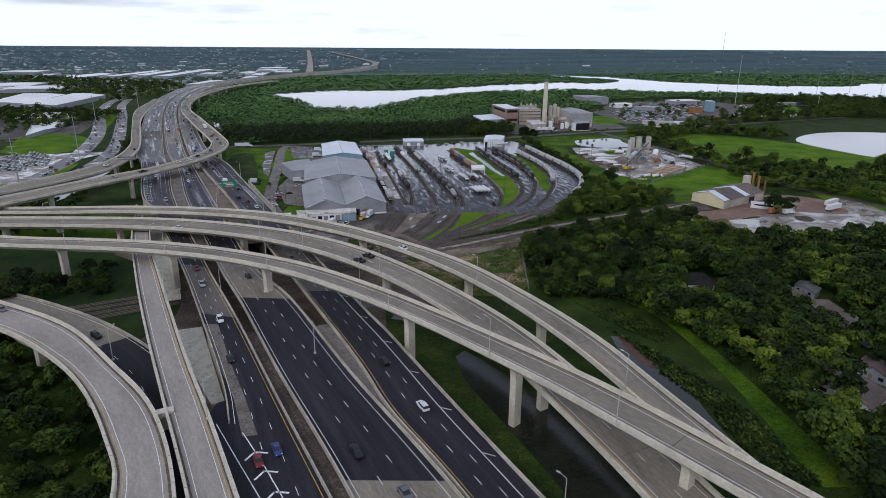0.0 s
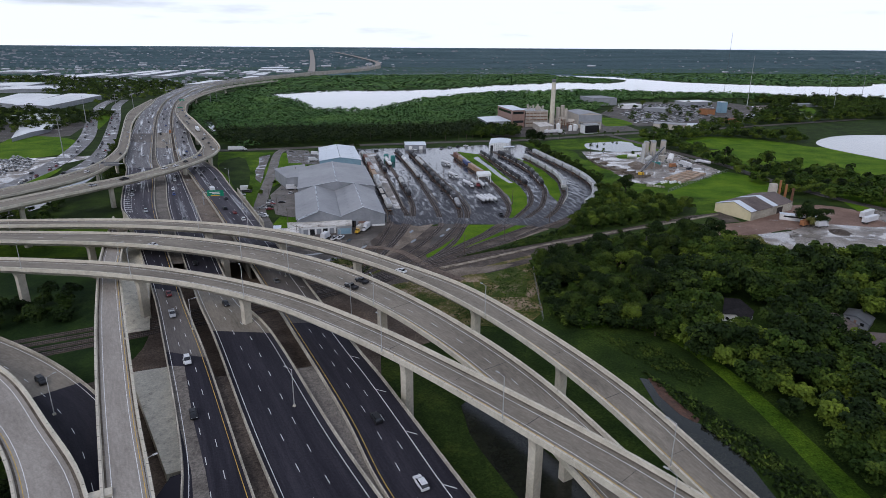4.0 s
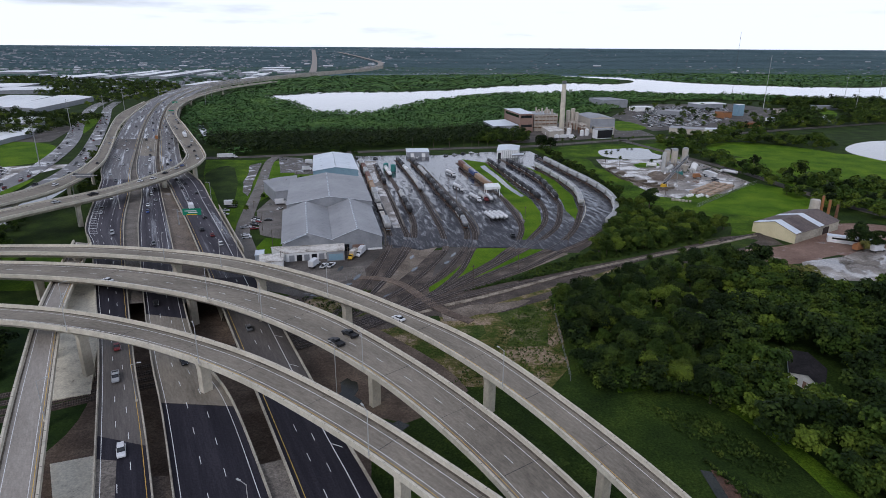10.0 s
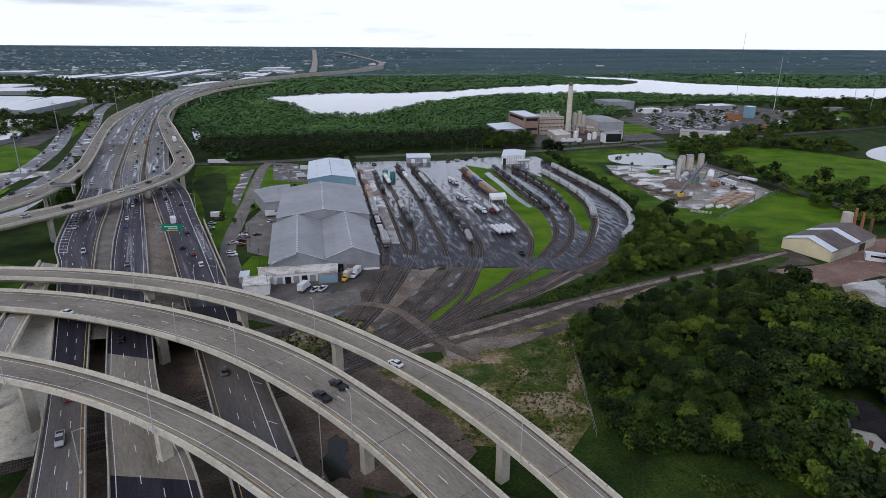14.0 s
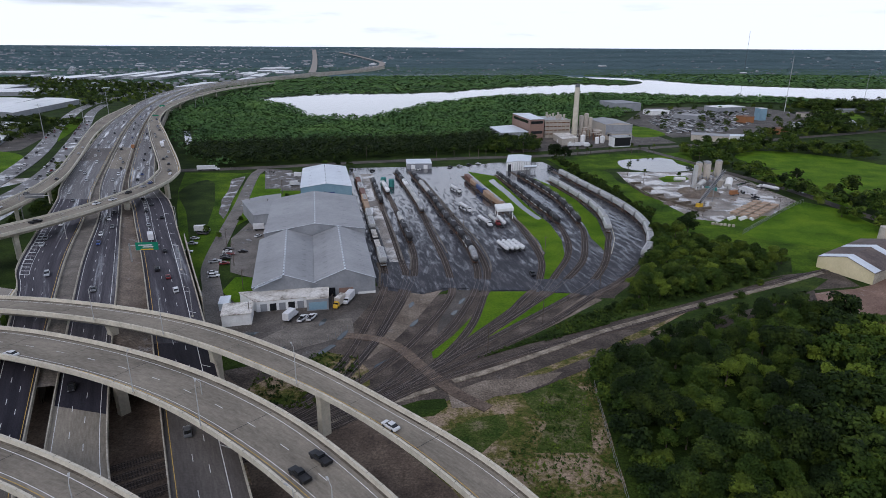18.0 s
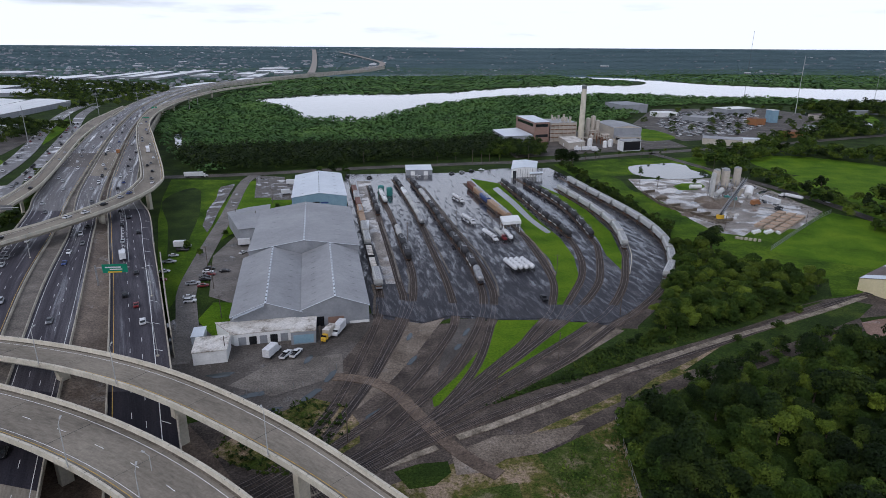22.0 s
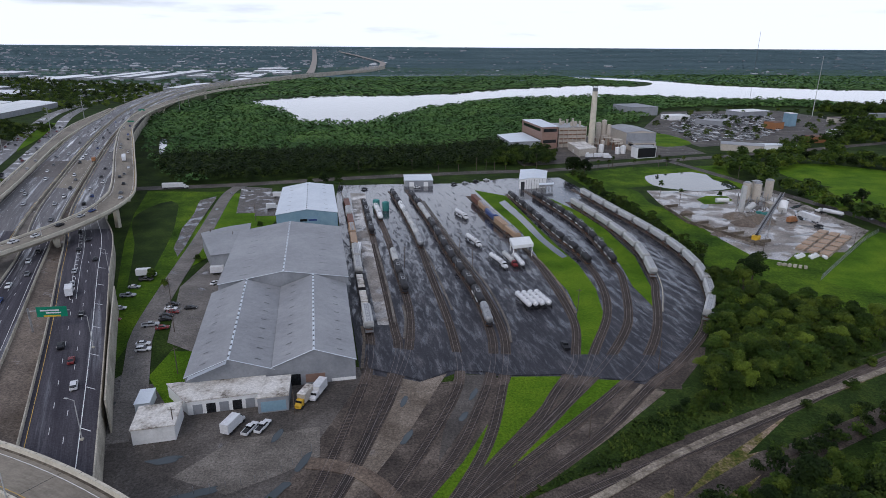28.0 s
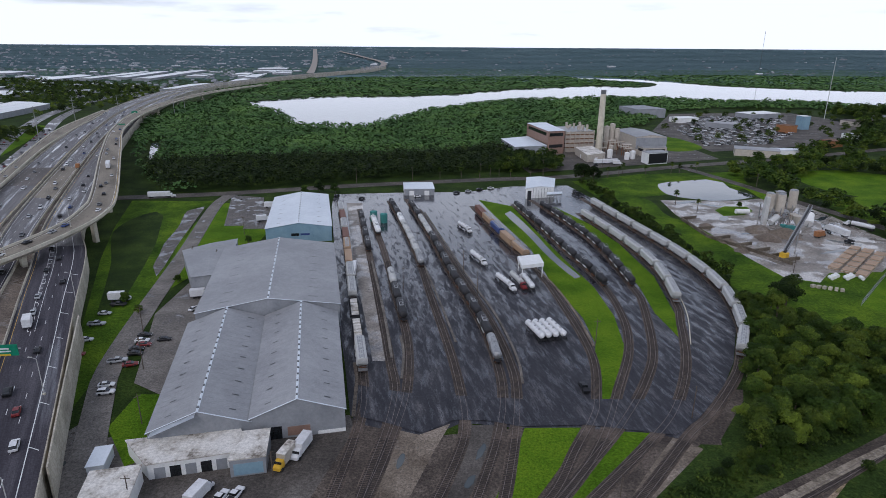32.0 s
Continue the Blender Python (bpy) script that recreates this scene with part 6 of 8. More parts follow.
# ---- concrete plant ----
cp = thing("batching_plant", "concrete batching plant with silos on steel legs", "concrete plant")
for x, y in ((178.5, 552), (184, 550.5), (186, 556), (196, 560)):
    s_ = part("silo", tube((x, y, 7), (x, y, 17), 2.4, seg=18), "beige", cp, "dusty pale silo")
    part("cone", tube((x, y, 3.5), (x, y, 7), 0.6, 2.5, 18), "beige", s_)
    part("cap", tube((x, y, 17), (x, y, 17.7), 2.4, 1.4, 18), "steel", s_)
for x in (177.5, 182.5, 187.5, 192.5):
    for y in (546, 553, 559):
        part("leg", boxes((x, y, -0.2, 0.4, 0.4, 10)), "steel", cp)
for z, w_ in ((3.5, 14), (7.0, 12), (17.8, 5)):
    part("gallery", boxes((184, 552.5, z, w_, w_ * 0.7, 0.25)), "steel", cp)
for x in (177.5, 182.5, 187.5):
    for y in (546, 559):
        part("brace", tube((x, y, 0.2), (x + 5, y, 6.8), 0.12, seg=5), "rust", cp)
        part("brace", tube((x + 5, y, 0.2), (x, y, 6.8), 0.12, seg=5), "rust", cp)
part("stair_tower", boxes((175, 548, -0.2, 2.2, 2.6, 16)), "hopper_grey", cp)
part("control_cabin", boxes((190.5, 547, 3.6, 4.2, 3.4, 2.8)), "beige", cp)
part("weigh_hopper", tube((184, 547, 1.5), (184, 547, 4.5), 0.9, 2.4, 10), "steel", cp)
part("mixer", tube((176, 543, 2.5), (181, 546, 5.0), 1.6, 1.9, 14), "hopper_grey", cp)
part("hopper", tube((190, 541, 2), (190, 541, 7), 1.0, 3.0, 10), "beige", cp)
dust = thing("dust_tank", "white tilted tank beside the silos", "tank")
part("shell", tube((196, 541, 2.6), (199, 546, 6.4), 2.4, seg=16), "white_paint", dust)
part("leg", boxes((196, 541, -0.2, 0.4, 0.4, 3), (199, 546, -0.2, 0.4, 0.4, 5)), "steel", dust)
cv = thing("conveyor", "long sloping belt conveyor with a yellow base", "conveyor")
p0, p1 = Vector((155, 488, 3.5)), Vector((181.6, 518.5, 17.6))
d = (p1 - p0).normalized()
sd = Vector((d.y, -d.x, 0)).normalized() * 0.8
for s in (-1, 1):
    part("truss", tube(p0 + sd * s, p1 + sd * s, 0.16, seg=6), "steel", cv)
    part("truss", tube(p0 + sd * s + Vector((0, 0, 1.3)), p1 + sd * s + Vector((0, 0, 1.3)), 0.16, seg=6), "steel", cv)
bt = tube(p0, p1, 0.75, seg=4)
part("belt", bt, "tank_black", cv)
part("base", boxes((155, 488, -0.1, 3.2, 3.2, 3.4, 40)), "yellow", cv, "yellow machine base")
part("support", tube((171, 506.5, -0.2), (171, 506.5, 11.5), 0.3), "steel", cv)
EDGE_RUN = [(131.5, 556), (133, 522), (143, 503), (150, 491), (155, 480)]
RUNS = [(p, q, 2.4) for p, q in zip(EDGE_RUN, EDGE_RUN[1:])]
for k in range(7):   # cross walls reaching into the yard
    i = min(int(k * 0.6), 3)
    p = lerp2(EDGE_RUN[i], EDGE_RUN[i + 1], (k * 0.6) % 1.0)
    RUNS.append((p, (p[0] + 9.5, p[1] + 3.5), 2.4))
for p, q, h in RUNS:
    bn = thing("bin_wall", "stacked concrete block wall of a material bin", "wall", None, "material bins")
    ln = math.hypot(q[0] - p[0], q[1] - p[1])
    turn = math.degrees(math.atan2(q[1] - p[1], q[0] - p[0]))
    n_ = max(1, int(ln / 1.8))
    for j in range(n_):
        c_ = lerp2(p, q, (j + 0.5) / n_)
        for z in range(int(h / 0.8)):
            part("block", boxes((c_[0], c_[1], z * 0.8 - 0.05, ln / n_ * 0.97, 0.8, 0.78, turn)), "gutter_dirt", bn)


def heap(x, y, r_, h, mat, label):
    v = [(x, y, h)]
    for ring, (q, z) in enumerate(((0.35, 0.78), (0.7, 0.36), (1.0, -0.05))):
        for k in range(14):
            w = 1 + 0.14 * math.sin(k * 2.1 + x + ring)
            v.append((x + r_ * q * w * math.cos(k * 0.4488), y + r_ * q * w * math.sin(k * 0.4488), h * z if z > 0 else -0.1))
    f = [(0, 1 + k, 1 + (k + 1) % 14) for k in range(14)]
    for ring in range(2):
        b0 = 1 + ring * 14
        f += [(b0 + k, b0 + 14 + k, b0 + 14 + (k + 1) % 14, b0 + (k + 1) % 14) for k in range(14)]
    tagged(mesh("gravel_mound", v, f, mat, smooth=True), label, "heap", "heaps of the concrete plant")


for x, y, r_, h, mt in ((166, 534, 8, 3.6, "pale_dirt"), (176, 527, 9, 4.2, "pale_dirt"), (164, 520, 7, 3.0, "dirt"), (141, 543, 4.5, 1.8, "dirt"), (141, 514, 5, 2.0, "pale_dirt"), (216, 340, 6, 1.8, "ballast"), (141, 500, 4, 1.6, "dirt")):
    heap(x, y, r_, h, mt, "heap of tan gravel" if mt == "pale_dirt" else "heap of grey gravel")
for k in range(5):
    for j in range(3):
        x, y = 172 + k * 6.4 + j * 3.2, 470 + k * 6.6 - j * 4.6 + 6
        ps = thing("precast_stack", "stack of tan precast slabs on bearers", "stack", pose(x, y, 0, 0, 0, 45), "precast stacks")
        for z in range(4):
            part("slab", boxes((0, 0, 0.05 + z * 0.4, 6.5 + rng.uniform(-0.5, 0.5), 4.2, 0.28)), "box_tan" if z % 2 else "beige", ps)
for k in range(7):
    x, y = 162 + k * 2.2, 461 + (k % 3) * 1.6
    drm = thing("pipe_ring", "white concrete pipe ring lying in a row", "pipe", None, "pipe rings")
    part("ring", tube((x, y, 0.75), (x, y + 2.4, 0.75), 0.8, seg=12), "white_paint", drm)
for k in range(6):
    bl_ = thing("concrete_block", "weathered concrete block on the grass", "block", pose(149 + k * 1.9, 453 - k * 0.9, 0, 0, 0, 20 + k * 9), "concrete blocks")
    part("body", boxes((0, 0, -0.05, 1.7, 1.3, 1.2)), "old_wall", bl_)
tk = thing("lying_tank", "white lying storage tank on the grass island", "tank")
part("shell", tube((169, 570, 1.6), (177, 570, 1.6), 1.5, seg=16), "white_paint", tk)
part("saddle", boxes((171, 570, -0.1, 0.5, 2.4, 0.9), (175, 570, -0.1, 0.5, 2.4, 0.9)), "steel", tk)
tp = thing("tarpaulin", "teal tarpaulin over stacked goods", "tarpaulin")
part("sheet", boxes((184, 538, -0.1, 6, 2.6, 2.2, 8), (181, 538.5, 1.5, 2.4, 2.2, 1.2, 12)), "teal", tp)

# ---- warehouse district ----
FAR_SHEDS = (([(-483, 735), (-474, 790), (-440, 720), (-432, 645)], 6), ([(-640, 960), (-579, 945), (-612, 1156), (-690, 1190)], 12), ([(-720, 1000), (-650, 985), (-700, 1180), (-790, 1200)], 10), ([(-540, 790), (-480, 800), (-505, 870), (-570, 850)], 7),
             ([(-640, 760), (-590, 770), (-610, 830), (-670, 815)], 7), ([(-905, 1290), (-800, 1330), (-815, 1430), (-940, 1410)], 10), ([(-1010, 1400), (-930, 1430), (-960, 1560), (-1060, 1540)], 9),
              ([(-1110, 1840), (-1030, 1790), (-1045, 2040), (-1120, 2110)], 10), ([(-1005, 1880), (-965, 1890), (-1005, 2280), (-1045, 2270)], 10), ([(-945, 1945), (-905, 1960), (-965, 2370), (-1005, 2355)], 10),
              ([(-858, 1900), (-815, 1915), (-885, 2510), (-930, 2500)], 10), ([(-608, 1515), (-560, 1525), (-568, 1710), (-616, 1700)], 9), ([(-790, 2080), (-735, 2090), (-745, 2150), (-800, 2140)], 8), ([(-806, 2180), (-748, 2190), (-757, 2240), (-815, 2230)], 8),
              ([(-540, 1640), (-506, 1650), (-556, 1960), (-590, 1950)], 8), ([(-600, 2030), (-564, 2040), (-596, 2230), (-632, 2220)], 8), ([(-690, 2200), (-640, 2210), (-660, 2330), (-710, 2320)], 8), ([(-590, 2300), (-530, 2320), (-545, 2380), (-605, 2360)], 8),
             ([(-700, 2450), (-600, 2470), (-620, 2560), (-720, 2540)], 8), ([(-760, 2700), (-650, 2720), (-670, 2850), (-780, 2830)], 8), ([(-1500, 2150), (-1380, 2180), (-1420, 2330), (-1540, 2300)], 9))
for c, h in FAR_SHEDS:
    gable("warehouse", c, h * 0.62, h * 0.62 + 1.2, "wall_grey", "wet_roof", "long low warehouse with a white roof", group="district warehouses", z0=-0.5)

for c, h, wl_, rf_, lab in (([(318, 990), (345, 965), (360, 985), (332, 1008)], 6, "wall_grey", "roof_metal", "grey depot workshop"), ([(262, 780), (296, 765), (304, 782), (270, 800)], 6, "beige", "roof_metal", "long low depot building"), ([(304, 786), (338, 786), (338, 798), (304, 800)], 4, "white_paint", "roof_pale", "open white parking shelter"),
                            ([(396, 940), (410, 946), (404, 962), (390, 956)], 8, "orange", "rust", "red-orange tank building"), ([(430, 972), (440, 974), (438, 986), (428, 984)], 16, "wall_blue", "white_paint", "pale blue tower building"), ([(384, 832), (398, 838), (392, 850), (378, 844)], 6, "orange", "rust", "orange-red shed"),
                            ([(420, 1080), (470, 1100), (460, 1130), (410, 1110)], 7, "wall_grey", "white_paint", "depot hall with a white roof"), ([(520, 1000), (560, 1010), (552, 1040), (512, 1030)], 6, "beige", "brown_roof", "brown-roofed hall near the bay"), ([(600, 1080), (700, 1090), (696, 1105), (596, 1095)], 5, "wall_grey", "wall_grey", "long low grey shed by the bay"),
                            ([(300, 1030), (330, 1040), (324, 1060), (294, 1050)], 6, "white_paint", "white_paint", "white depot store"), ([(470, 900), (490, 905), (486, 920), (466, 915)], 5, "white_paint", "roof_metal", "small pale house among trees"), ([(500, 940), (520, 945), (516, 960), (496, 955)], 5, "beige", "brown_roof", "small house among trees"), ([(440, 890), (456, 895), (452, 908), (436, 903)], 5, "white_paint", "roof_pale", "small white house among trees")):
    block("depot_building", c, h, wl_, rf_, lab + " beyond the road", "building")

# ---- trees ----
def leaf_cloud(seed, lobes, leaves, size, up=0.75):
    """Verts and faces of leaf sprays scattered over uneven lobes (x, y, z, radius)."""
    r = np.random.RandomState(seed)
    c = np.array(lobes)
    pick = r.choice(len(c), leaves, p=c[:, 3] ** 2 / (c[:, 3] ** 2).sum())
    d = r.normal(size=(leaves, 3))
    d /= np.linalg.norm(d, axis=1)[:, None]
    d[:, 2] = np.where(d[:, 2] < -0.35, -d[:, 2], d[:, 2])
    rad = c[pick, 3] * (0.72 + 0.36 * r.rand(leaves))
    ctr = c[pick, :3] + d * rad[:, None] * (1, 1, 0.85)
    nrm = d + 0.6 * r.normal(size=(leaves, 3)) + (0, 0, up)
    nrm /= np.linalg.norm(nrm, axis=1)[:, None]
    u = np.cross(nrm, r.normal(size=(leaves, 3)))
    u /= np.linalg.norm(u, axis=1)[:, None]
    w = np.cross(nrm, u)
    s = size * (0.6 + 0.8 * r.rand(leaves))[:, None]
    k = r.rand(leaves)[:, None] * 0.5 + 0.55
    v = np.stack([ctr - u * s, ctr - w * s * k + nrm * s * 0.25, ctr + u * s, ctr + w * s * k - nrm * s * 0.15], 1).reshape(-1, 3)
    f = np.arange(leaves * 4).reshape(-1, 4)
    return v, f


def quads(name, v, f, mat, parent=None):
    me = bpy.data.meshes.new(name)
    me.vertices.add(len(v))
    me.vertices.foreach_set("co", np.asarray(v, np.float32).ravel())
    me.loops.add(f.size)
    me.loops.foreach_set("vertex_index", f.astype(np.int32).ravel())
    me.polygons.add(len(f))
    me.polygons.foreach_set("loop_start", np.arange(0, f.size, f.shape[1], dtype=np.int32))
    me.update(calc_edges=True)
    me.materials.append(MATS[mat])
    ob = new(name, me)
    if parent:
        ob.parent = parent
    return ob


def tree(seed, height, spread, mat, label, leaves=3600, name="tree", shrub=False):
    r = random.Random(seed)
    t = thing(name, label, "bush" if shrub else "tree", None, "broadleaf trees")
    lobes = []
    limb = bmesh.new()
    base = 0.12 if shrub else 0.32
    tube((0, 0, -0.6), (r.uniform(-0.2, 0.2), r.uniform(-0.2, 0.2), height * 0.5), 0.035 * height, 0.018 * height, 7, limb)
    for k in range(13):
        a = k * 2.4 + r.uniform(-0.5, 0.5)
        q = spread * (r.random() ** 0.6) * 0.72
        z = height * (base + (0.86 - base) * r.random()) - q * 0.25 * height / max(spread, 1) * 0.4
        z = max(height * base, z)
        rad = spread * r.uniform(0.26, 0.46)
        lobes.append((q * math.cos(a), q * math.sin(a), min(z, height - rad * 0.8), rad))
        if k % 2 == 0:
            tube((0, 0, height * 0.3), lobes[-1][:3], 0.012 * height, 0.005 * height, 5, limb)
    lobes.append((0, 0, height * 0.72, spread * 0.5))
    part("trunk", limb, "bark", t)
    v, f = leaf_cloud(seed, lobes, leaves, 0.034 * spread + 0.10)
    quads("crown", v, f, mat, t)
    return t


def palm(seed, height):
    r = random.Random(seed)
    t = thing("palm", "cabbage palm with a round head of fronds", "palm tree", None, "palms")
    part("trunk", tube((0, 0, -0.5), (0.2, 0.1, height), 0.22, 0.16, 7), "bark", t)
    v, f = [], []
    for k in range(26):
        a, e = k * 2.4, r.uniform(-0.7, 1.2)
        d = Vector((math.cos(a) * math.cos(e), math.sin(a) * math.cos(e), math.sin(e)))
        sd = Vector((-math.sin(a), math.cos(a), 0)) * 0.42
        o, m1, tip = Vector((0.2, 0.1, height)), Vector((0.2, 0.1, height)) + d * 1.3, Vector((0.2, 0.1, height - 0.5)) + d * 2.2
        i = len(v)
        v += [o, m1 - sd, tip, m1 + sd]
        f.append((i, i + 1, i + 2, i + 3))
    mesh("fronds", v, f, "leaf_mid", t)
    return t


SPECIES = [tree(11, 11, 5.2, "leaf_dark", "dense dark green broadleaf tree in the woods"), tree(12, 9.5, 4.6, "leaf_mid", "mid-green broadleaf tree with a rounded crown"),
           tree(13, 13, 6.4, "leaf_dark", "large spreading dark oak in the woods", 4400), tree(14, 8, 4.2, "leaf_mid", "small mid-green tree at the woods' edge"),
           tree(15, 9, 4.4, "leaf_lime", "bright yellow-green broadleaf tree", 3200), tree(16, 10, 5.0, "leaf_mid", "leafy green tree with an uneven crown"),
           tree(17, 10, 4.6, "leaf_olive", "olive-yellow tree among darker ones", 3200), tree(18, 4, 3.0, "leaf_mid", "low green shrub on rough ground", 1400, "shrub", True),
           tree(19, 3, 2.4, "leaf_dark", "low dark shrub on rough ground", 1200, "shrub", True)]
PALM = palm(5, 7)
placed = set()


def plant(kind, x, y, s=1.0):
    src = PALM if kind == "palm" else SPECIES[kind]
    m = pose(x, y, -0.1, 0, 0, rng.uniform(0, 360))
    if kind not in placed:
        placed.add(kind)
        src.matrix_basis = m
        src.scale = (s, s, s * rng.uniform(0.9, 1.1))
        return src
    ob = copy_thing(src, m)
    ob.scale = (s, s, s * rng.uniform(0.88, 1.14))
    return ob


def grove(pts, gap, kinds, lo=0.75, hi=1.25, avoid=()):
    x0, x1 = min(p[0] for p in pts), max(p[0] for p in pts)
    y0, y1 = min(p[1] for p in pts), max(p[1] for p in pts)
    y = y0
    while y < y1:
        x = x0
        while x < x1:
            px, py = x + rng.uniform(-0.45, 0.45) * gap, y + rng.uniform(-0.45, 0.45) * gap
            if inside(pts, px, py) and not any(inside(a, px, py) for a in avoid):
                plant(rng.choice(kinds), px, py, rng.uniform(lo, hi))
            x += gap
        y += gap


def thicket(name, pts, gap, label, seed, kinds, leaves=420, avoid=(), lo=0.75, hi=1.2):
    """A wood further off: uneven crowns of leaf sprays and trunks, joined per leaf colour."""
    r = random.Random(seed)
    base = {}
    for mat, h, sp in kinds:
        lob = []
        for k in range(11):
            a, q = k * 2.4, sp * (r.random() ** 0.6) * 0.7
            lob.append((q * math.cos(a), q * math.sin(a), h * r.uniform(0.34, 0.8), sp * r.uniform(0.28, 0.46)))
        base.setdefault(mat, []).append(leaf_cloud(seed + len(base), lob, int(leaves * 1.7), (0.065 * sp + 0.15) * (1.3 if gap >= 9 else 1.0), 1.8 if gap >= 9 else 0.75)[0])
    x0, x1 = min(p[0] for p in pts), max(p[0] for p in pts)
    y0, y1 = min(p[1] for p in pts), max(p[1] for p in pts)
    out_ = {m_: [] for m_ in base}
    names_ = [m_ for m_, *_ in kinds]
    y = y0
    while y < y1:
        x = x0
        while x < x1:
            px, py = x + r.uniform(-0.5, 0.5) * gap, y + r.uniform(-0.5, 0.5) * gap
            if inside(pts, px, py) and not any(inside(q, px, py) for q in avoid):
                m_ = r.choice(names_)
                v = r.choice(base[m_])
                a, s = r.uniform(0, 6.28), r.uniform(lo, hi)
                rot = np.array([[math.cos(a), -math.sin(a), 0], [math.sin(a), math.cos(a), 0], [0, 0, 1]])
                out_[m_].append((v @ rot.T) * (s, s, s * r.uniform(0.85, 1.2)) + (px, py, -0.3))
            x += gap
        y += gap
    for m_, vs in out_.items():
        if vs:
            v = np.concatenate(vs)
            tagged(quads(name, v, np.arange(len(v)).reshape(-1, 4), m_), label, "woods", kind="stuff")


WOODS = [(45, 262), (47, 287), (68, 300), (96, 314), (122, 328), (138, 330), (146, 312), (150, 297), (166, 284), (192, 288), (232, 304), (240, 280), (215, 230), (180, 170), (160, 110), (130, 90), (92, 100), (92, 134), (94, 150), (93, 166), (84.5, 190), (79, 208), (70, 226), (46, 232)]
CLEAR = [(100, 244), (114, 247), (117, 219), (108, 210), (99, 216)]
LAWNS = [[(137, 231), (156, 233), (155, 179), (143, 179), (136, 202)], [(110, 158), (120, 161), (131, 170), (139, 160), (130, 140), (115, 138)]]
MIX = (("leaf_dark", 11, 5.2), ("leaf_dark", 13, 6), ("leaf_mid", 9.5, 4.8), ("leaf_mid", 11, 5.2), ("leaf_lime", 9, 4.2))
FAR_MIX = (("leaf_mid", 11, 5.2), ("leaf_mid", 13, 6), ("leaf_mid", 9.5, 4.8), ("leaf_lime", 9, 4.2), ("leaf_lime", 7, 3.8), ("leaf_dark", 11, 5))
FRONT = [(45, 262), (47, 287), (68, 300), (96, 314), (122, 328), (130, 320), (112, 292), (96, 262), (84, 232), (76, 214), (46, 230)]
grove(FRONT, 6.0, [0, 0, 1, 2, 1, 5, 5, 3, 4], 0.6, 1.1, (CLEAR,))
thicket("woods", WOODS, 6.4, "dense mixed green woods with uneven crowns", 31, MIX, 460, (FRONT, CLEAR, *LAWNS))
SCRUB_MIX = (("leaf_mid", 4.2, 2.8), ("leaf_dark", 4.5, 3.0), ("leaf_mid", 5.5, 3.2), ("leaf_dark", 6.5, 3.4))
thicket("thicket", [(41.6, 288), (48, 294), (70, 306), (50, 288), (49, 262), (49, 234), (70, 230), (79, 216), (75, 213), (66, 219.5), (52, 221.5), (43.5, 223), (40.8, 236), (42.5, 262)], 3.0, "dense shrubs at the foot of the woods", 45, SCRUB_MIX, 240, lo=0.7, hi=1.2)
thicket("thicket", [(66, 306), (96, 320), (122, 334), (146, 347), (150, 352), (120, 340.5), (92, 327), (72, 315)], 4.0, "low shrubs between the track and the woods", 46, SCRUB_MIX, 200, lo=0.5, hi=0.95)
EDGE = [(72, 350), (80, 366), (88, 382), (100, 406), (112, 440), (124, 420), (134, 402), (156, 392), (150, 378), (128, 366), (100, 351), (84, 343), (74, 342)]
grove(EDGE, 5.0, [1, 1, 4, 4, 5, 3, 5], 0.55, 0.95)
grove([(62, 338), (56, 330), (70, 334), (100, 352), (140, 372), (130, 372), (96, 354), (76, 346)], 3.6, [7, 8, 7], 0.4, 0.9)
grove([(104, 345), (70, 318), (100, 336), (140, 362), (130, 366), (100, 352), (80, 338)], 10, [7, 8], 0.6, 1.0)
SMALL = (("leaf_dark", 4, 3), ("leaf_mid", 4.5, 3), ("leaf_mid", 7, 3.6))
thicket("hedge", [(112, 445), (108, 520), (98, 590), (90, 650), (98, 650), (104, 592), (114, 520), (120, 450)], 5.0, "uneven hedge of shrubs along the track", 32, SMALL, 260)
thicket("thicket", [(-225, 150), (-130, 180), (-150, 200), (-165, 215), (-125, 222), (-135, 245), (-180, 240), (-230, 230)], 6.2, "tangled swamp thicket below the ramps", 33, SMALL + (("leaf_dark", 9, 4.5),), 420)
thicket("thicket", [(-150, 60), (-48, 60), (-58, 92), (-70, 112), (-84, 132), (-104, 152), (-132, 172), (-170, 186), (-240, 176), (-240, 60)], 6.4, "tangled dark thicket beside the ramp", 34, SMALL + (("leaf_mid", 9, 4.5), ("leaf_dark", 8, 4.2)), 420)
thicket("woods", [(235, 420), (262, 400), (330, 300), (430, 330), (480, 480), (410, 530), (330, 470), (262, 540), (240, 600), (232, 660), (300, 700), (380, 660), (400, 720), (300, 745), (215, 695), (228, 560)], 9, "scattered woods between meadows", 35, FAR_MIX, 300)
thicket("woods", [(300, 770), (420, 815), (600, 890), (700, 880), (800, 920), (900, 1100), (760, 1240), (600, 1200), (540, 1010), (420, 850)], 10, "trees among houses near the bay", 36, FAR_MIX, 200, (INLET, [(500, 880), (540, 985), (530, 1078), (566, 1085), (609, 1130), (640, 1107), (620, 1030), (560, 900)]), lo=0.9, hi=1.4)
thicket("woods", [(-470, 720), (-430, 800), (-450, 900), (-560, 930), (-720, 960), (-760, 900), (-640, 860), (-560, 780)], 12, "dark trees in front of the warehouses", 37, FAR_MIX, 220, lo=0.7, hi=1.1)
thicket("woods", [(-560, 1000), (-520, 1200), (-600, 1500), (-700, 1650), (-1200, 1900), (-1400, 1800), (-900, 1500), (-780, 1250), (-600, 1180)], 17, "dark tree belt among warehouses", 38, FAR_MIX, 140, lo=0.8, hi=1.3)
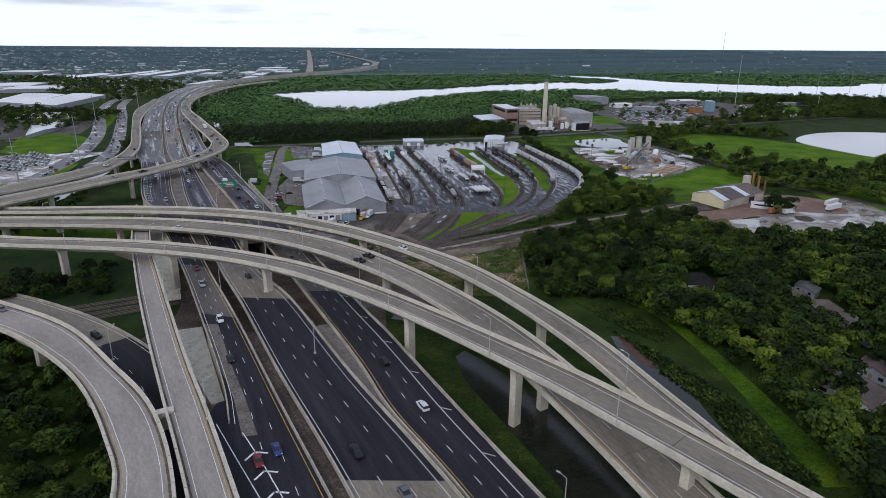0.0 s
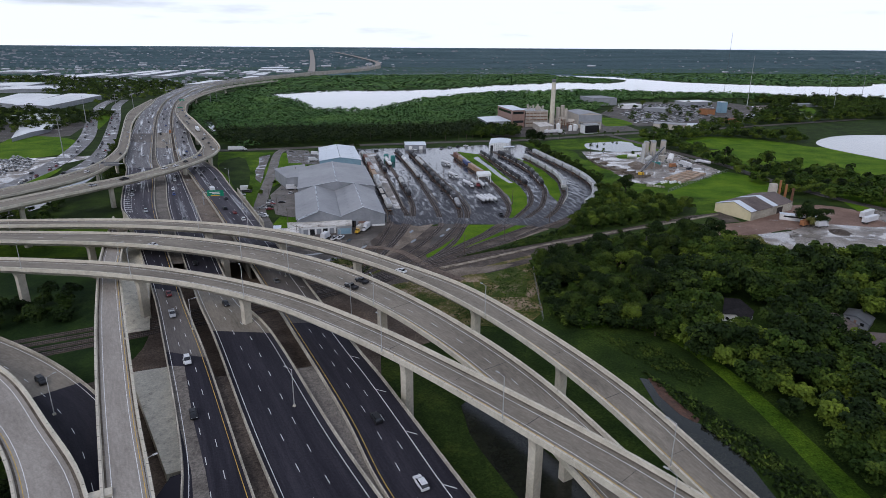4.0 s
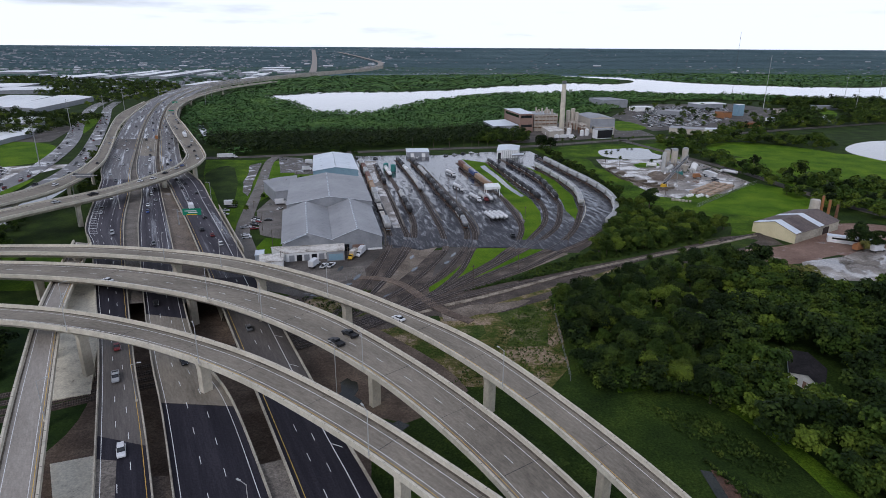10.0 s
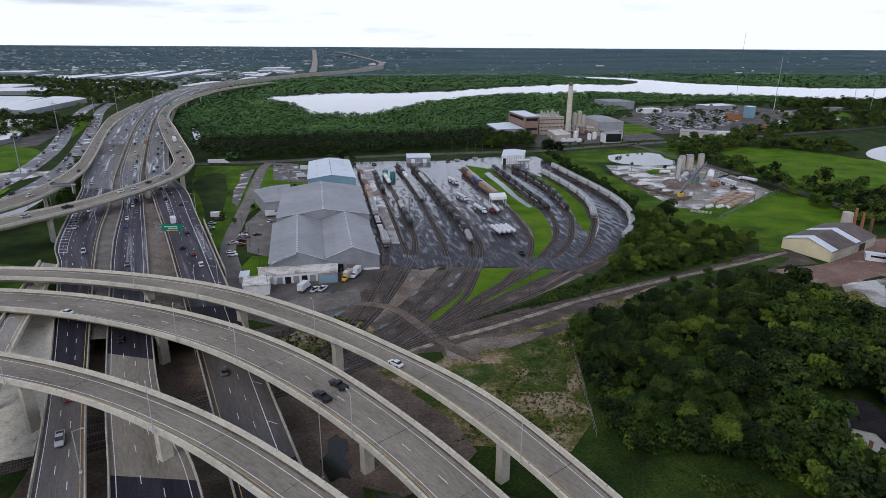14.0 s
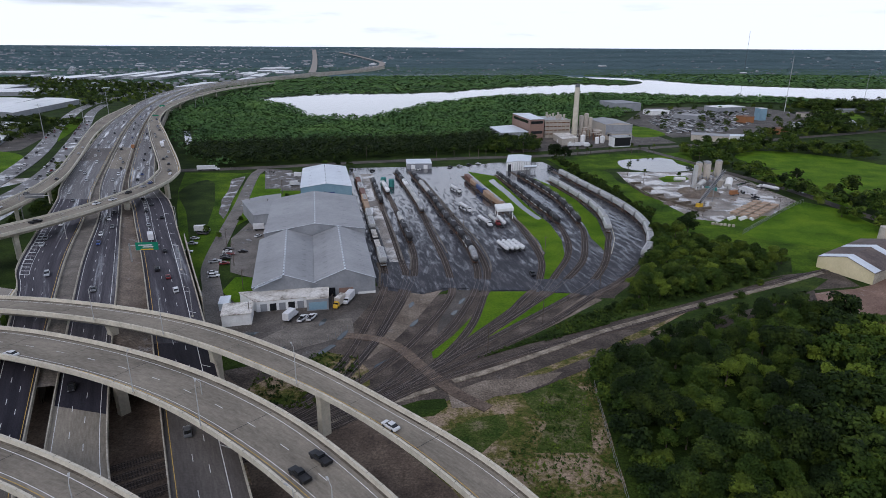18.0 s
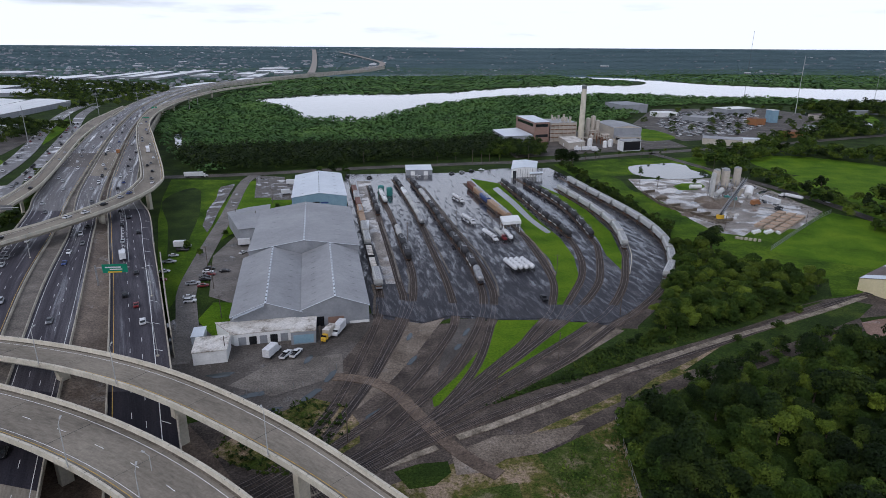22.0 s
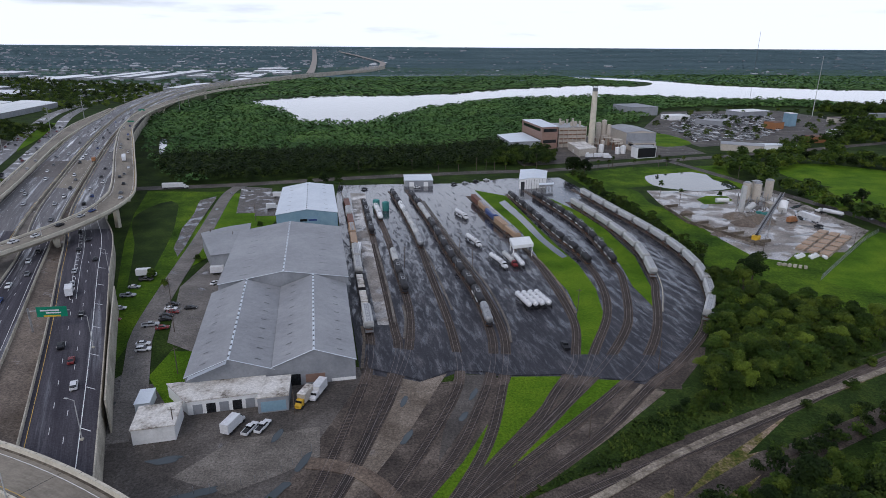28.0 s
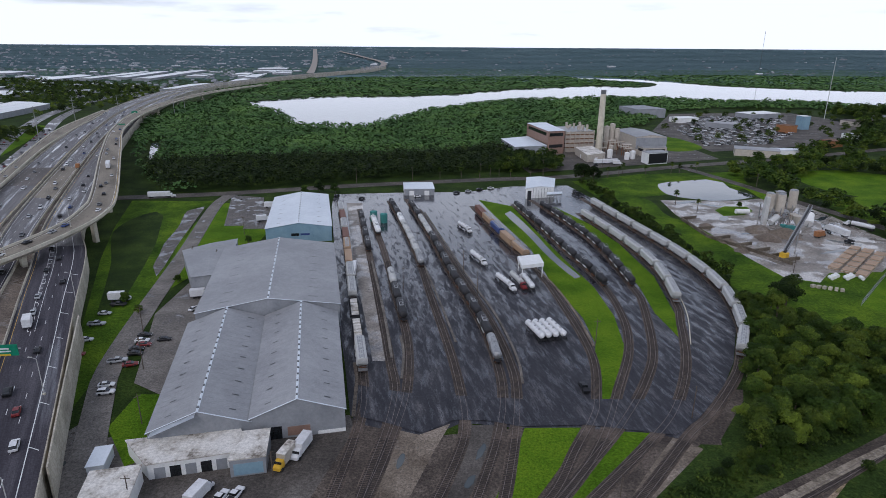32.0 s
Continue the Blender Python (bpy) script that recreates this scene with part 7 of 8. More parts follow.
thicket("woods", [(30, 684), (82, 690), (92, 718), (84, 745), (50, 765)], 6.5, "dark trees in front of the power plant", 43, MIX, 300, lo=0.8, hi=1.1)
thicket("woods", [(420, 870), (510, 975), (545, 1060), (566, 1180), (600, 1100), (560, 960), (480, 880)], 11, "dark trees at the edge of the depot", 44, FAR_MIX, 220, (INLET,), lo=0.9, hi=1.3)
thicket("woods", [(250, 800), (420, 860), (560, 1000), (520, 1180), (330, 1150), (240, 950)], 42, "single trees in the depot", 41, FAR_MIX, 220, lo=0.8, hi=1.2)
thicket("thicket", [(-520, 860), (-450, 800), (-420, 690), (-470, 640), (-700, 640), (-760, 900)], 22, "trees among the lots", 42, FAR_MIX, 200, lo=0.8, hi=1.2)
thicket("thicket", [(-250, 300), (-170, 310), (-215, 350), (-232, 395), (-262, 380), (-290, 330)], 9, "shrubs on the verge under the ramps", 39, SMALL, 260)
thicket("thicket", [(-242, 440), (-228, 470), (-262, 545), (-300, 620), (-330, 660), (-310, 600), (-270, 520)], 8, "shrubs on the embankment between ramps", 40, SMALL, 220)
for x, y, k, s in ((127, 433, 2, 1.0), (206, 356, 2, 1.0), (212, 352, 2, 0.9), (-128, 430, 3, 0.55), (-117, 452, 3, 0.5), (-104, 505, 3, 0.5), (-118, 420, 3, 0.5), (94, 655, 2, 1.1), (104, 660, 2, 1.0), (98, 668, 0, 1.0), (150, 300, 6, 1.2), (146, 308, 6, 1.0),
                   (-90, 612, 0, 0.8), (-80, 616, 1, 0.8), (-99, 608, 5, 0.7), (178, 585, 3, 0.5), (232, 470, 3, 0.8), (205, 350, 6, 0.6)):
    plant(k, x, y, s)
for x, y in ((110, 668), (118, 674), (128, 680), (134, 690), (20, 670), (28, 671), (35, 672), (44, 674), (6, 668), (-10, 662), (140, 590), (172, 690), (180, 694), (190, 696), (196, 700), (150, 684), (60, 680), (70, 681), (148, 575)):
    plant("palm", x, y, rng.uniform(0.8, 1.2))

# far woods: clumps of leaf sprays, one mesh each
def woods(name, pts, gap, height, mat, label, per=26, size=1.3, seed=1, avoid=(), grow=0.0):
    r = np.random.RandomState(seed)
    x0, x1 = min(p[0] for p in pts), max(p[0] for p in pts)
    y0, y1 = min(p[1] for p in pts), max(p[1] for p in pts)
    ctr, y = [], y0
    while y < y1:
        g = gap * (1 + grow * (y - y0) / (y1 - y0))
        x = x0
        while x < x1:
            px, py = x + r.uniform(-0.5, 0.5) * g, y + r.uniform(-0.5, 0.5) * g
            if inside(pts, px, py) and not any(inside(a, px, py) for a in avoid):
                ctr.append((px, py, g))
            x += g
        y += g
    c = np.array(ctr)
    n = len(c)
    hs = height * (0.7 + 0.5 * r.rand(n))
    g = np.repeat(c[:, 2], per)
    d = r.normal(size=(n * per, 3))
    d /= np.linalg.norm(d, axis=1)[:, None]
    d[:, 2] = np.abs(d[:, 2])
    rad = (0.5 + 0.25 * r.rand(n * per)) * g
    top = np.repeat(hs, per)
    lift = np.array([far_rise(q) for q in c[:, 1]]) if y1 > 2600 else np.zeros(n)
    p = np.stack([np.repeat(c[:, 0], per) + d[:, 0] * rad, np.repeat(c[:, 1], per) + d[:, 1] * rad, np.repeat(lift, per) + top * (0.35 + 0.65 * d[:, 2] * (0.75 + 0.3 * r.rand(n * per)))], 1)
    nrm = d + 0.5 * r.normal(size=d.shape) + (0, 0, 14.0 if mat in ("far_leaf_haze", "shore_leaf_haze") else 2.6 if gap > 15 else 1.4)
    nrm /= np.linalg.norm(nrm, axis=1)[:, None]
    u = np.cross(nrm, r.normal(size=d.shape))
    u /= np.linalg.norm(u, axis=1)[:, None]
    w = np.cross(nrm, u)
    s = (size * g / gap * (0.6 + 0.8 * r.rand(n * per)))[:, None]
    v = np.stack([p - u * s, p - w * s * 0.8, p + u * s, p + w * s * 0.8], 1).reshape(-1, 3)
    ob = quads(name, v, np.arange(n * per * 4).reshape(-1, 4), mat)
    return tagged(ob, label, "woods", kind="stuff")


MANGROVE = [(-192, 610), (-218, 640), (-274, 735), (-334, 860), (-392, 1010), (-422, 1180), (-412, 1310), (-360, 1258), (-296, 1170), (-252, 1110), (-208, 1015), (-190, 962), (-105, 952),
            (-52, 1095), (-25, 1170), (46, 1275), (118, 1345), (237, 1385), (309, 1425), (390, 1405), (474, 1357), (580, 1357), (660, 1357), (730, 1200), (700, 1180), (560, 1240), (420, 1230), (330, 1170), (250, 1010), (150, 890), (95, 860), (60, 800), (50, 700), (-20, 668), (-80, 648), (-150, 622)]
POOL = [(-308, 834), (-294, 834), (-252, 735), (-250, 712), (-266, 715)]
OAKS = [(-196, 612), (-222, 650), (-254, 706), (-190, 728), (-100, 742), (-20, 758), (52, 800), (50, 700), (-20, 668), (-80, 648), (-150, 622)]
woods("mangrove_woods", MANGROVE, 5.8, 8.0, "mangrove", "dense mangrove forest along the bay", 24, 1.0, 3, (POOL, OAKS), 1.5)
woods("oak_woods", OAKS, 5.4, 10.5, "leaf_dark", "dark oak woods along the road", 46, 0.8, 4, (POOL,))

woods("bay_marsh_trees", [(-420, 1330), (-400, 1290), (-368, 1262), (-352, 1300), (-257, 1425), (-95, 1452), (15, 1522), (112, 1640), (337, 1822), (480, 1806), (540, 1985), (410, 2170), (380, 2330), (-200, 2200), (-420, 2100), (-530, 1700), (-520, 1500)], 17, 3.4, "mangrove", "marsh and mangrove beyond the bay", 14, 3.0, 5, (), 0.5)
woods("bay_marsh_trees", [(720, 1866), (934, 1716), (1130, 1706), (1261, 1856), (1900, 1940), (2100, 2400), (900, 2500), (470, 2330), (600, 2170)], 20, 2.6, "mangrove", "low marsh along the far shore", 12, 3.4, 9, (), 0.5)
woods("far_woods", [(-1500, 1300), (-700, 1700), (-480, 2350), (-300, 2330), (400, 2360), (900, 2500), (2050, 2350), (2600, 2100), (2900, 2900), (1500, 3050), (500, 2880), (-400, 3000), (-1500, 2700), (-2500, 2800), (-2200, 2300)], 17, 0.7, "shore_leaf_haze", "dark green woods behind the far shore", 5, 4.2, 6, (), 0.3)
woods("far_woods", [(2900, 2900), (3600, 4780), (-3700, 4780), (-2500, 2800), (-1500, 2700), (-400, 3000), (500, 2880), (1500, 3050)], 22, 0.7, "far_leaf_haze", "far hazy woods reaching the skyline", 5, 5.4, 7, (), 0.5)


# low weeds and tussocks on rough ground
def tussocks(name, pts, gap, mat, label, size, height, seed, avoid=()):
    r = np.random.RandomState(seed)
    lo, hi = np.min(pts, axis=0), np.max(pts, axis=0)
    n = int((hi - lo).prod() / gap**2)
    p = lo + r.rand(n, 2) * (hi - lo)
    p = np.array([q for q in p if inside(pts, *q) and not any(inside(a, *q) for a in avoid)])
    per = 5
    c = np.repeat(np.c_[p, np.zeros(len(p))], per, 0)
    k = len(c)
    a = r.rand(k) * 6.28
    s = size * (0.5 + r.rand(k))[:, None]
    u = np.c_[np.cos(a), np.sin(a), np.zeros(k)]
    t = np.c_[-np.sin(a), np.cos(a), 0.3 + 0.8 * r.rand(k)] * s
    c += u * s * 0.5 + np.c_[np.zeros((k, 2)), height * r.rand(k) * 0.6 + 0.06]
    v = np.stack([c - u * s * 0.5, c + u * s * 0.5, c + u * s * 0.3 + t * 0.7, c - u * s * 0.3 + t], 1).reshape(-1, 3)
    tagged(quads(name, v, np.arange(k * 4).reshape(-1, 4), mat), label, "weeds", kind="stuff")


tussocks("weeds", [(60, 196), (72, 176), (80, 160), (86, 140), (88, 112), (76, 112), (75, 145), (68, 166), (64, 184)], 0.95, "leaf_dark", "rank weeds above the ditch", 0.5, 0.5, 61)
tussocks("weeds", [(60, 196), (72, 176), (80, 160), (86, 140), (88, 112), (76, 112), (75, 145), (68, 166), (64, 184)], 1.5, "leaf_mid", "rank weeds above the ditch", 0.5, 0.6, 62)
tussocks("weeds", [(54, 216), (70, 210), (82, 190), (75, 182), (64, 196)], 1.0, "leaf_mid", "rank weeds where the bank turns", 0.45, 0.5, 60)
tussocks("weeds", [(61, 336), (57, 322.3), (39.6, 312.9), (25.4, 306.1), (10.3, 297.1), (4.9, 294.6), (16, 302.4), (30.1, 312.8), (47.1, 329.9)], 1.1, "leaf_mid", "weeds between two tracks", 0.45, 0.5, 59)
tussocks("weeds", [(2, 226), (20, 262), (30, 282), (42, 288), (41, 262), (39, 238), (26, 224)], 1.0, "leaf_mid", "scattered weeds on sandy waste ground", 0.3, 0.3, 63)
tussocks("weeds", [(30, 306), (60, 325), (120, 360), (140, 370), (100, 352), (70, 342), (56, 336)], 1.2, "leaf_mid", "dense weeds along the branch line", 0.42, 0.5, 65)
tussocks("weeds", [(-60, 285), (-42, 300), (-30, 296), (-26, 280), (-40, 266), (-58, 272)], 1.6, "leaf_mid", "weeds between tracks", 0.5, 0.4, 67)

# ---- vehicles: prototypes head along +x ----
def loft(sections):
    """A body from cross-sections (x, half width, z low, z high), with rounded shoulders."""
    bm, rings = bmesh.new(), []
    for x, w, a, b in sections:
        s = (b - a) * 0.3
        rings.append([bm.verts.new(q) for q in ((x, -w * 0.94, a), (x, -w, a + s), (x, -w, b - s), (x, -w * 0.88, b), (x, w * 0.88, b), (x, w, b - s), (x, w, a + s), (x, w * 0.94, a))])
    for r0, r1 in zip(rings, rings[1:]):
        for k in range(8):
            bm.faces.new((r0[k], r1[k], r1[(k + 1) % 8], r0[(k + 1) % 8]))
    bm.faces.new(rings[0])
    bm.faces.new(rings[-1][::-1])
    bmesh.ops.recalc_face_normals(bm, faces=bm.faces[:])
    return bm


def wheels(t, xs_, w, r_=0.34):
    for x in xs_:
        for s in (-1, 1):
            part("wheel", tube((x, s * (w - 0.22), r_), (x, s * (w + 0.01), r_), r_, seg=10), "rubber", t)


def sedan(colour, label):
    t = thing("car", label, "car", None, "vehicles")
    part("body", loft([(-2.3, 0.80, 0.42, 0.85), (-2.1, 0.88, 0.30, 0.98), (-1.2, 0.90, 0.25, 1.0), (0.9, 0.90, 0.25, 0.98), (2.0, 0.87, 0.30, 0.80), (2.3, 0.78, 0.40, 0.66)]), colour, t)
    part("cabin", loft([(-1.75, 0.72, 0.95, 1.0), (-1.0, 0.74, 0.95, 1.40), (0.25, 0.74, 0.95, 1.42), (1.1, 0.74, 0.93, 0.99)]), "glass", t)
    part("roof", boxes((-0.38, 0, 1.40, 1.35, 1.30, 0.05)), colour, t)
    wheels(t, (-1.4, 1.4), 0.9)
    part("headlight", boxes((2.22, 0.6, 0.58, 0.12, 0.3, 0.14), (2.22, -0.6, 0.58, 0.12, 0.3, 0.14)), "white", t)
    return t


def suv(colour, label):
    t = thing("car", label, "car", None, "vehicles")
    part("body", loft([(-2.35, 0.86, 0.45, 1.0), (-2.2, 0.93, 0.35, 1.1), (0.8, 0.95, 0.32, 1.1), (2.1, 0.92, 0.36, 1.0), (2.4, 0.84, 0.45, 0.8)]), colour, t)
    part("cabin", loft([(-2.25, 0.80, 1.05, 1.2), (-1.95, 0.80, 1.05, 1.68), (0.3, 0.80, 1.05, 1.70), (1.15, 0.80, 1.03, 1.12)]), "glass", t)
    part("roof", boxes((-0.85, 0, 1.68, 2.15, 1.42, 0.06)), colour, t)
    wheels(t, (-1.45, 1.45), 0.95, 0.38)
    return t


def pickup(colour, label):
    t = thing("pickup_truck", label, "pickup truck", None, "vehicles")
    part("body", loft([(-2.9, 0.93, 0.5, 1.05), (-0.5, 0.97, 0.45, 1.05), (0.0, 0.97, 0.42, 1.1), (1.6, 0.97, 0.42, 1.12), (2.7, 0.94, 0.45, 1.05), (2.9, 0.88, 0.5, 0.9)]), colour, t)
    part("bed", boxes((-1.75, 0, 1.04, 2.1, 1.55, 0.03)), "tank_black", t, "dark open load bed")
    part("bed_rail", boxes((-1.75, 0.88, 1.0, 2.3, 0.12, 0.22), (-1.75, -0.88, 1.0, 2.3, 0.12, 0.22), (-2.86, 0, 1.0, 0.1, 1.8, 0.22)), colour, t)
    part("cabin", loft([(-0.65, 0.82, 1.05, 1.72), (0.6, 0.82, 1.05, 1.74), (1.45, 0.82, 1.05, 1.14)]), "glass", t)
    part("roof", boxes((0.0, 0, 1.72, 1.25, 1.48, 0.06)), colour, t)
    wheels(t, (-1.8, 1.8), 0.98, 0.42)
    return t


def box_truck(colour, label, cab="white"):
    t = thing("box_truck", label, "truck", None, "vehicles")
    part("box", boxes((-1.2, 0, 0.95, 5.6, 2.4, 2.6)), colour, t)
    part("box_roof", boxes((-1.2, 0, 3.554, 5.62, 2.42, 0.06)), "flat_roof" if cab == "yellow" else colour, t)
    part("cab", loft([(1.7, 1.02, 0.5, 2.4), (2.6, 1.02, 0.5, 2.35), (3.1, 1.0, 0.5, 1.6), (3.9, 0.95, 0.5, 1.3)]), cab, t)
    part("windscreen", boxes((2.88, 0, 1.55, 0.3, 1.8, 0.7)), "glass", t)
    part("chassis", boxes((0, 0, 0.55, 7.4, 1.0, 0.4)), "tank_black", t)
    wheels(t, (-2.6, 2.9), 1.15, 0.46)
    return t


def semi(colour, label, tank=False, cab="white", tractor=True):
    t = thing("semi_trailer", label, "truck", None, "vehicles")
    if tank:
        part("tank", tube((-6.5, 0, 2.3), (4.5, 0, 2.3), 1.15, 1.15, 14), colour, t)
        for x in (-4, -1, 2):
            part("hatch", tube((x, 0, 3.4), (x, 0, 3.7), 0.35, seg=8), "steel", t)
        part("cone_end", tube((-7.3, 0, 2.2), (-6.5, 0, 2.3), 0.5, 1.15, 14), colour, t)
    else:
        part("box", boxes((-1.2, 0, 1.2, 13.5, 2.55, 2.85)), colour, t)
    part("chassis", boxes((-1.2, 0, 0.85, 13.0, 0.9, 0.35)), "tank_black", t)
    for x in (-6.6, -5.3):
        wheels(t, (x,), 1.2, 0.5)
    if tractor:
        part("cab", loft([(5.9, 1.1, 0.7, 2.9), (7.0, 1.1, 0.7, 2.8), (7.4, 1.05, 0.7, 1.9), (8.9, 0.95, 0.7, 1.6)]), cab, t)
        part("windscreen", boxes((7.15, 0, 1.95, 0.35, 1.9, 0.7)), "glass", t)
        part("frame", boxes((6.2, 0, 0.6, 5.4, 0.9, 0.4)), "tank_black", t)
        wheels(t, (4.6, 5.8, 8.2), 1.15, 0.5)
    else:
        part("landing_leg", boxes((4, 0.8, 0.0, 0.2, 0.2, 0.9), (4, -0.8, 0.0, 0.2, 0.2, 0.9)), "steel", t)
    return t


CARS = {"w": sedan("white", "white saloon car"), "k": sedan("black", "black saloon car"), "s": sedan("silver", "silver saloon car"), "g": sedan("grey", "grey saloon car"), "r": sedan("red", "red saloon car"),
        "b": sedan("blue", "blue saloon car"), "W": suv("white", "white sport utility car"), "K": suv("black", "black sport utility car"), "S": suv("silver", "silver sport utility car"),
        "pk": pickup("black", "black pickup truck with an open bed"), "pw": pickup("white", "white pickup truck with an open bed"), "ps": pickup("silver", "silver pickup truck with an open bed"),
        "T": box_truck("white", "white box truck"), "Y": box_truck("beige", "box truck with a yellow cab", "yellow"), "O": box_truck("orange", "orange highway maintenance truck", "orange"),
        "X": semi("white", "white semi-trailer truck"), "Q": semi("white", "white tank truck parked in the yard", True), "q": semi("white", "white tank semi-trailer standing in a row", True, "white", False),
        "R": semi("hopper_grey", "tank truck with a red cab", True, "red"), "V": semi("white", "white box semi-trailer standing on its legs", False, "white", False)}
for k_, o_ in CARS.items():
    o_["label"] = o_["label"] + (" on the asphalt" if len(o_["label"].split()) < 4 else "")
seen_cars = set()


def park(kind, x, y, z, ang):
    m = pose(x, y, z + 0.02, 0, 0, ang)
    if kind in seen_cars:
        return copy_thing(CARS[kind], m)
    seen_cars.add(kind)
    CARS[kind].matrix_basis = m
    return CARS[kind]


def on_road(key, frac, y, kind, back=False):
    """A vehicle on a carriageway: fraction of the width from its left edge, abreast of y."""
    a, b = LANES[key]
    line = a + (b - a) * frac
    i = int(np.argmin(np.abs(line[:, 1] - y)))
    i = min(max(i, 1), len(line) - 2)
    t = line[i + 1] - line[i - 1]
    ang = math.degrees(math.atan2(t[1], t[0])) + (180 if back else 0)
    return park(kind, line[i, 0], line[i, 1], line[i, 2], ang)


def near_road(key, x, y, kind, back=False):
    a, b = LANES[key]
    mid = (a + b) / 2
    i = int(np.argmin(np.hypot(mid[:, 0] - x, mid[:, 1] - y)))
    i = min(max(i, 1), len(mid) - 2)
    t = mid[i + 1] - mid[i - 1]
    return park(kind, x, y, mid[i, 2], math.degrees(math.atan2(t[1], t[0])) + (180 if back else 0))


# the carriageways
for key, f, y, k in (("A", 0.5, 181, "W"), ("A", 0.35, 158, "k"), ("A", 0.55, 232, "r"), ("A", 0.45, 213, "ps"), ("A", 0.6, 113, "b"), ("A", 0.3, 112, "r"), ("B", 0.3, 113, "pk"), ("B", 0.5, 101, "g"), ("B", 0.6, 224, "k"), ("B", 0.3, 262, "k"),
                     ("C", 0.45, 156, "K"), ("C", 0.5, 133, "W"), ("C", 0.35, 247, "g"), ("B", 0.45, 330, "g"), ("C", 0.3, 352, "K"), ("C", 0.5, 344, "r"), ("C", 0.6, 330, "W"), ("A", 0.7, 345, "S"), ("C", 0.3, 395, "T"), ("C", 0.55, 375, "k")):
    on_road(key, f, y, k, key != "C")
kinds = "wksgWKSkgwksb"
for key, n, lo, hi in (("A", 26, 380, 1050), ("B", 26, 380, 1050), ("C", 28, 400, 1050), ("R", 20, 430, 830), ("T", 5, 420, 700)):
    for j in range(n):
        y = lo + (hi - lo) * ((j + rng.random() * 0.8) / n) ** 1.3
        on_road(key, rng.choice((0.32, 0.5, 0.68)), y, rng.choice(kinds), key in "AB")
on_road("R", 0.5, 398, "pk")
on_road("R", 0.45, 380, "s")
on_road("B", 0.97, 655, "O")
on_road("R", 0.5, 620, "X")
# flyovers
near_road("M", -27, 226, "pk", True)
near_road("M", -30, 221, "pk", True)
near_road("M", -121, 272, "w", True)
near_road("U", -14, 238, "w", True)
near_road("K", -142, 182, "g")
near_road("D", -108, 174, "K")
# parking beside the warehouse
for x, y, k, ang in ((-131, 432, "T", 10), (-129, 427, "pk", 5), (-130, 419, "s", 8), (-128, 410, "ps", 8), (-125, 398, "w", 12), (-122, 388, "r", 10), (-107, 384, "ps", 20), (-102, 382, "r", 20), (-103, 370, "w", 12), (-101, 366, "W", 12),
                     (-107, 402, "k", 10), (-106, 398, "w", 8), (-104, 395, "r", 10), (-105, 392, "k", 12), (-104, 389, "k", 10), (-99, 399, "k", 12), (-101, 436, "T", 15), (-99, 424, "w", 70), (-97, 452, "W", 10),
                     (-112, 575, "T", 0), (-101, 572, "X", 80), (-108, 545, "T", 20)):
    park(k, x, y, 0.06, ang)
for x, y, k, ang in ((-42.5, 337, "Y", 254), (-39.5, 341, "T", 257), (-58, 325, "T", 75), (-53.5, 324, "pw", 75), (-50.5, 325, "pw", 75)):
    park(k, x, y, 0.02, ang)
# the yard
for x, y, k, ang in ((26, 407, "q", 108), (28.5, 407.6, "q", 108), (31, 408.2, "q", 108), (33.6, 408.8, "q", 108), (36, 371, "pk", 95), (10, 482, "Q", 292), (5, 532, "Q", 292), (20, 452, "Q", 292), (25.5, 454, "R", 285), (29.5, 452, "Q", 100),
                     (-45, 462, "X", 275), (-60, 600, "k", 20), (-24, 606, "w", 10), (2, 618, "k", 15), (10, 622, "s", 12), (18, 628, "k", 12), (26, 632, "w", 8)):
    park(k, x, y, 0.05, ang)
# plant yards
for x, y, k, ang in ((225, 541, "Q", 120), (216, 572, "pw", 60), (193, 524, "O", 30), (205, 530, "X", 100), (212, 545, "ps", 70), (203, 515, "pk", 20), (128, 730, "V", 8), (136, 733, "V", 8), (140, 728, "T", 0), (120, 722, "k", 5),
                     (204, 352, "O", 30), (212, 350, "T", 20), (246, 360, "V", 30), (252, 372, "V", 35), (-190, 598, "X", 10), (140, 211, "s", 60), (146, 198, "pk", 70)):
    park(k, x, y, 0.06, ang)


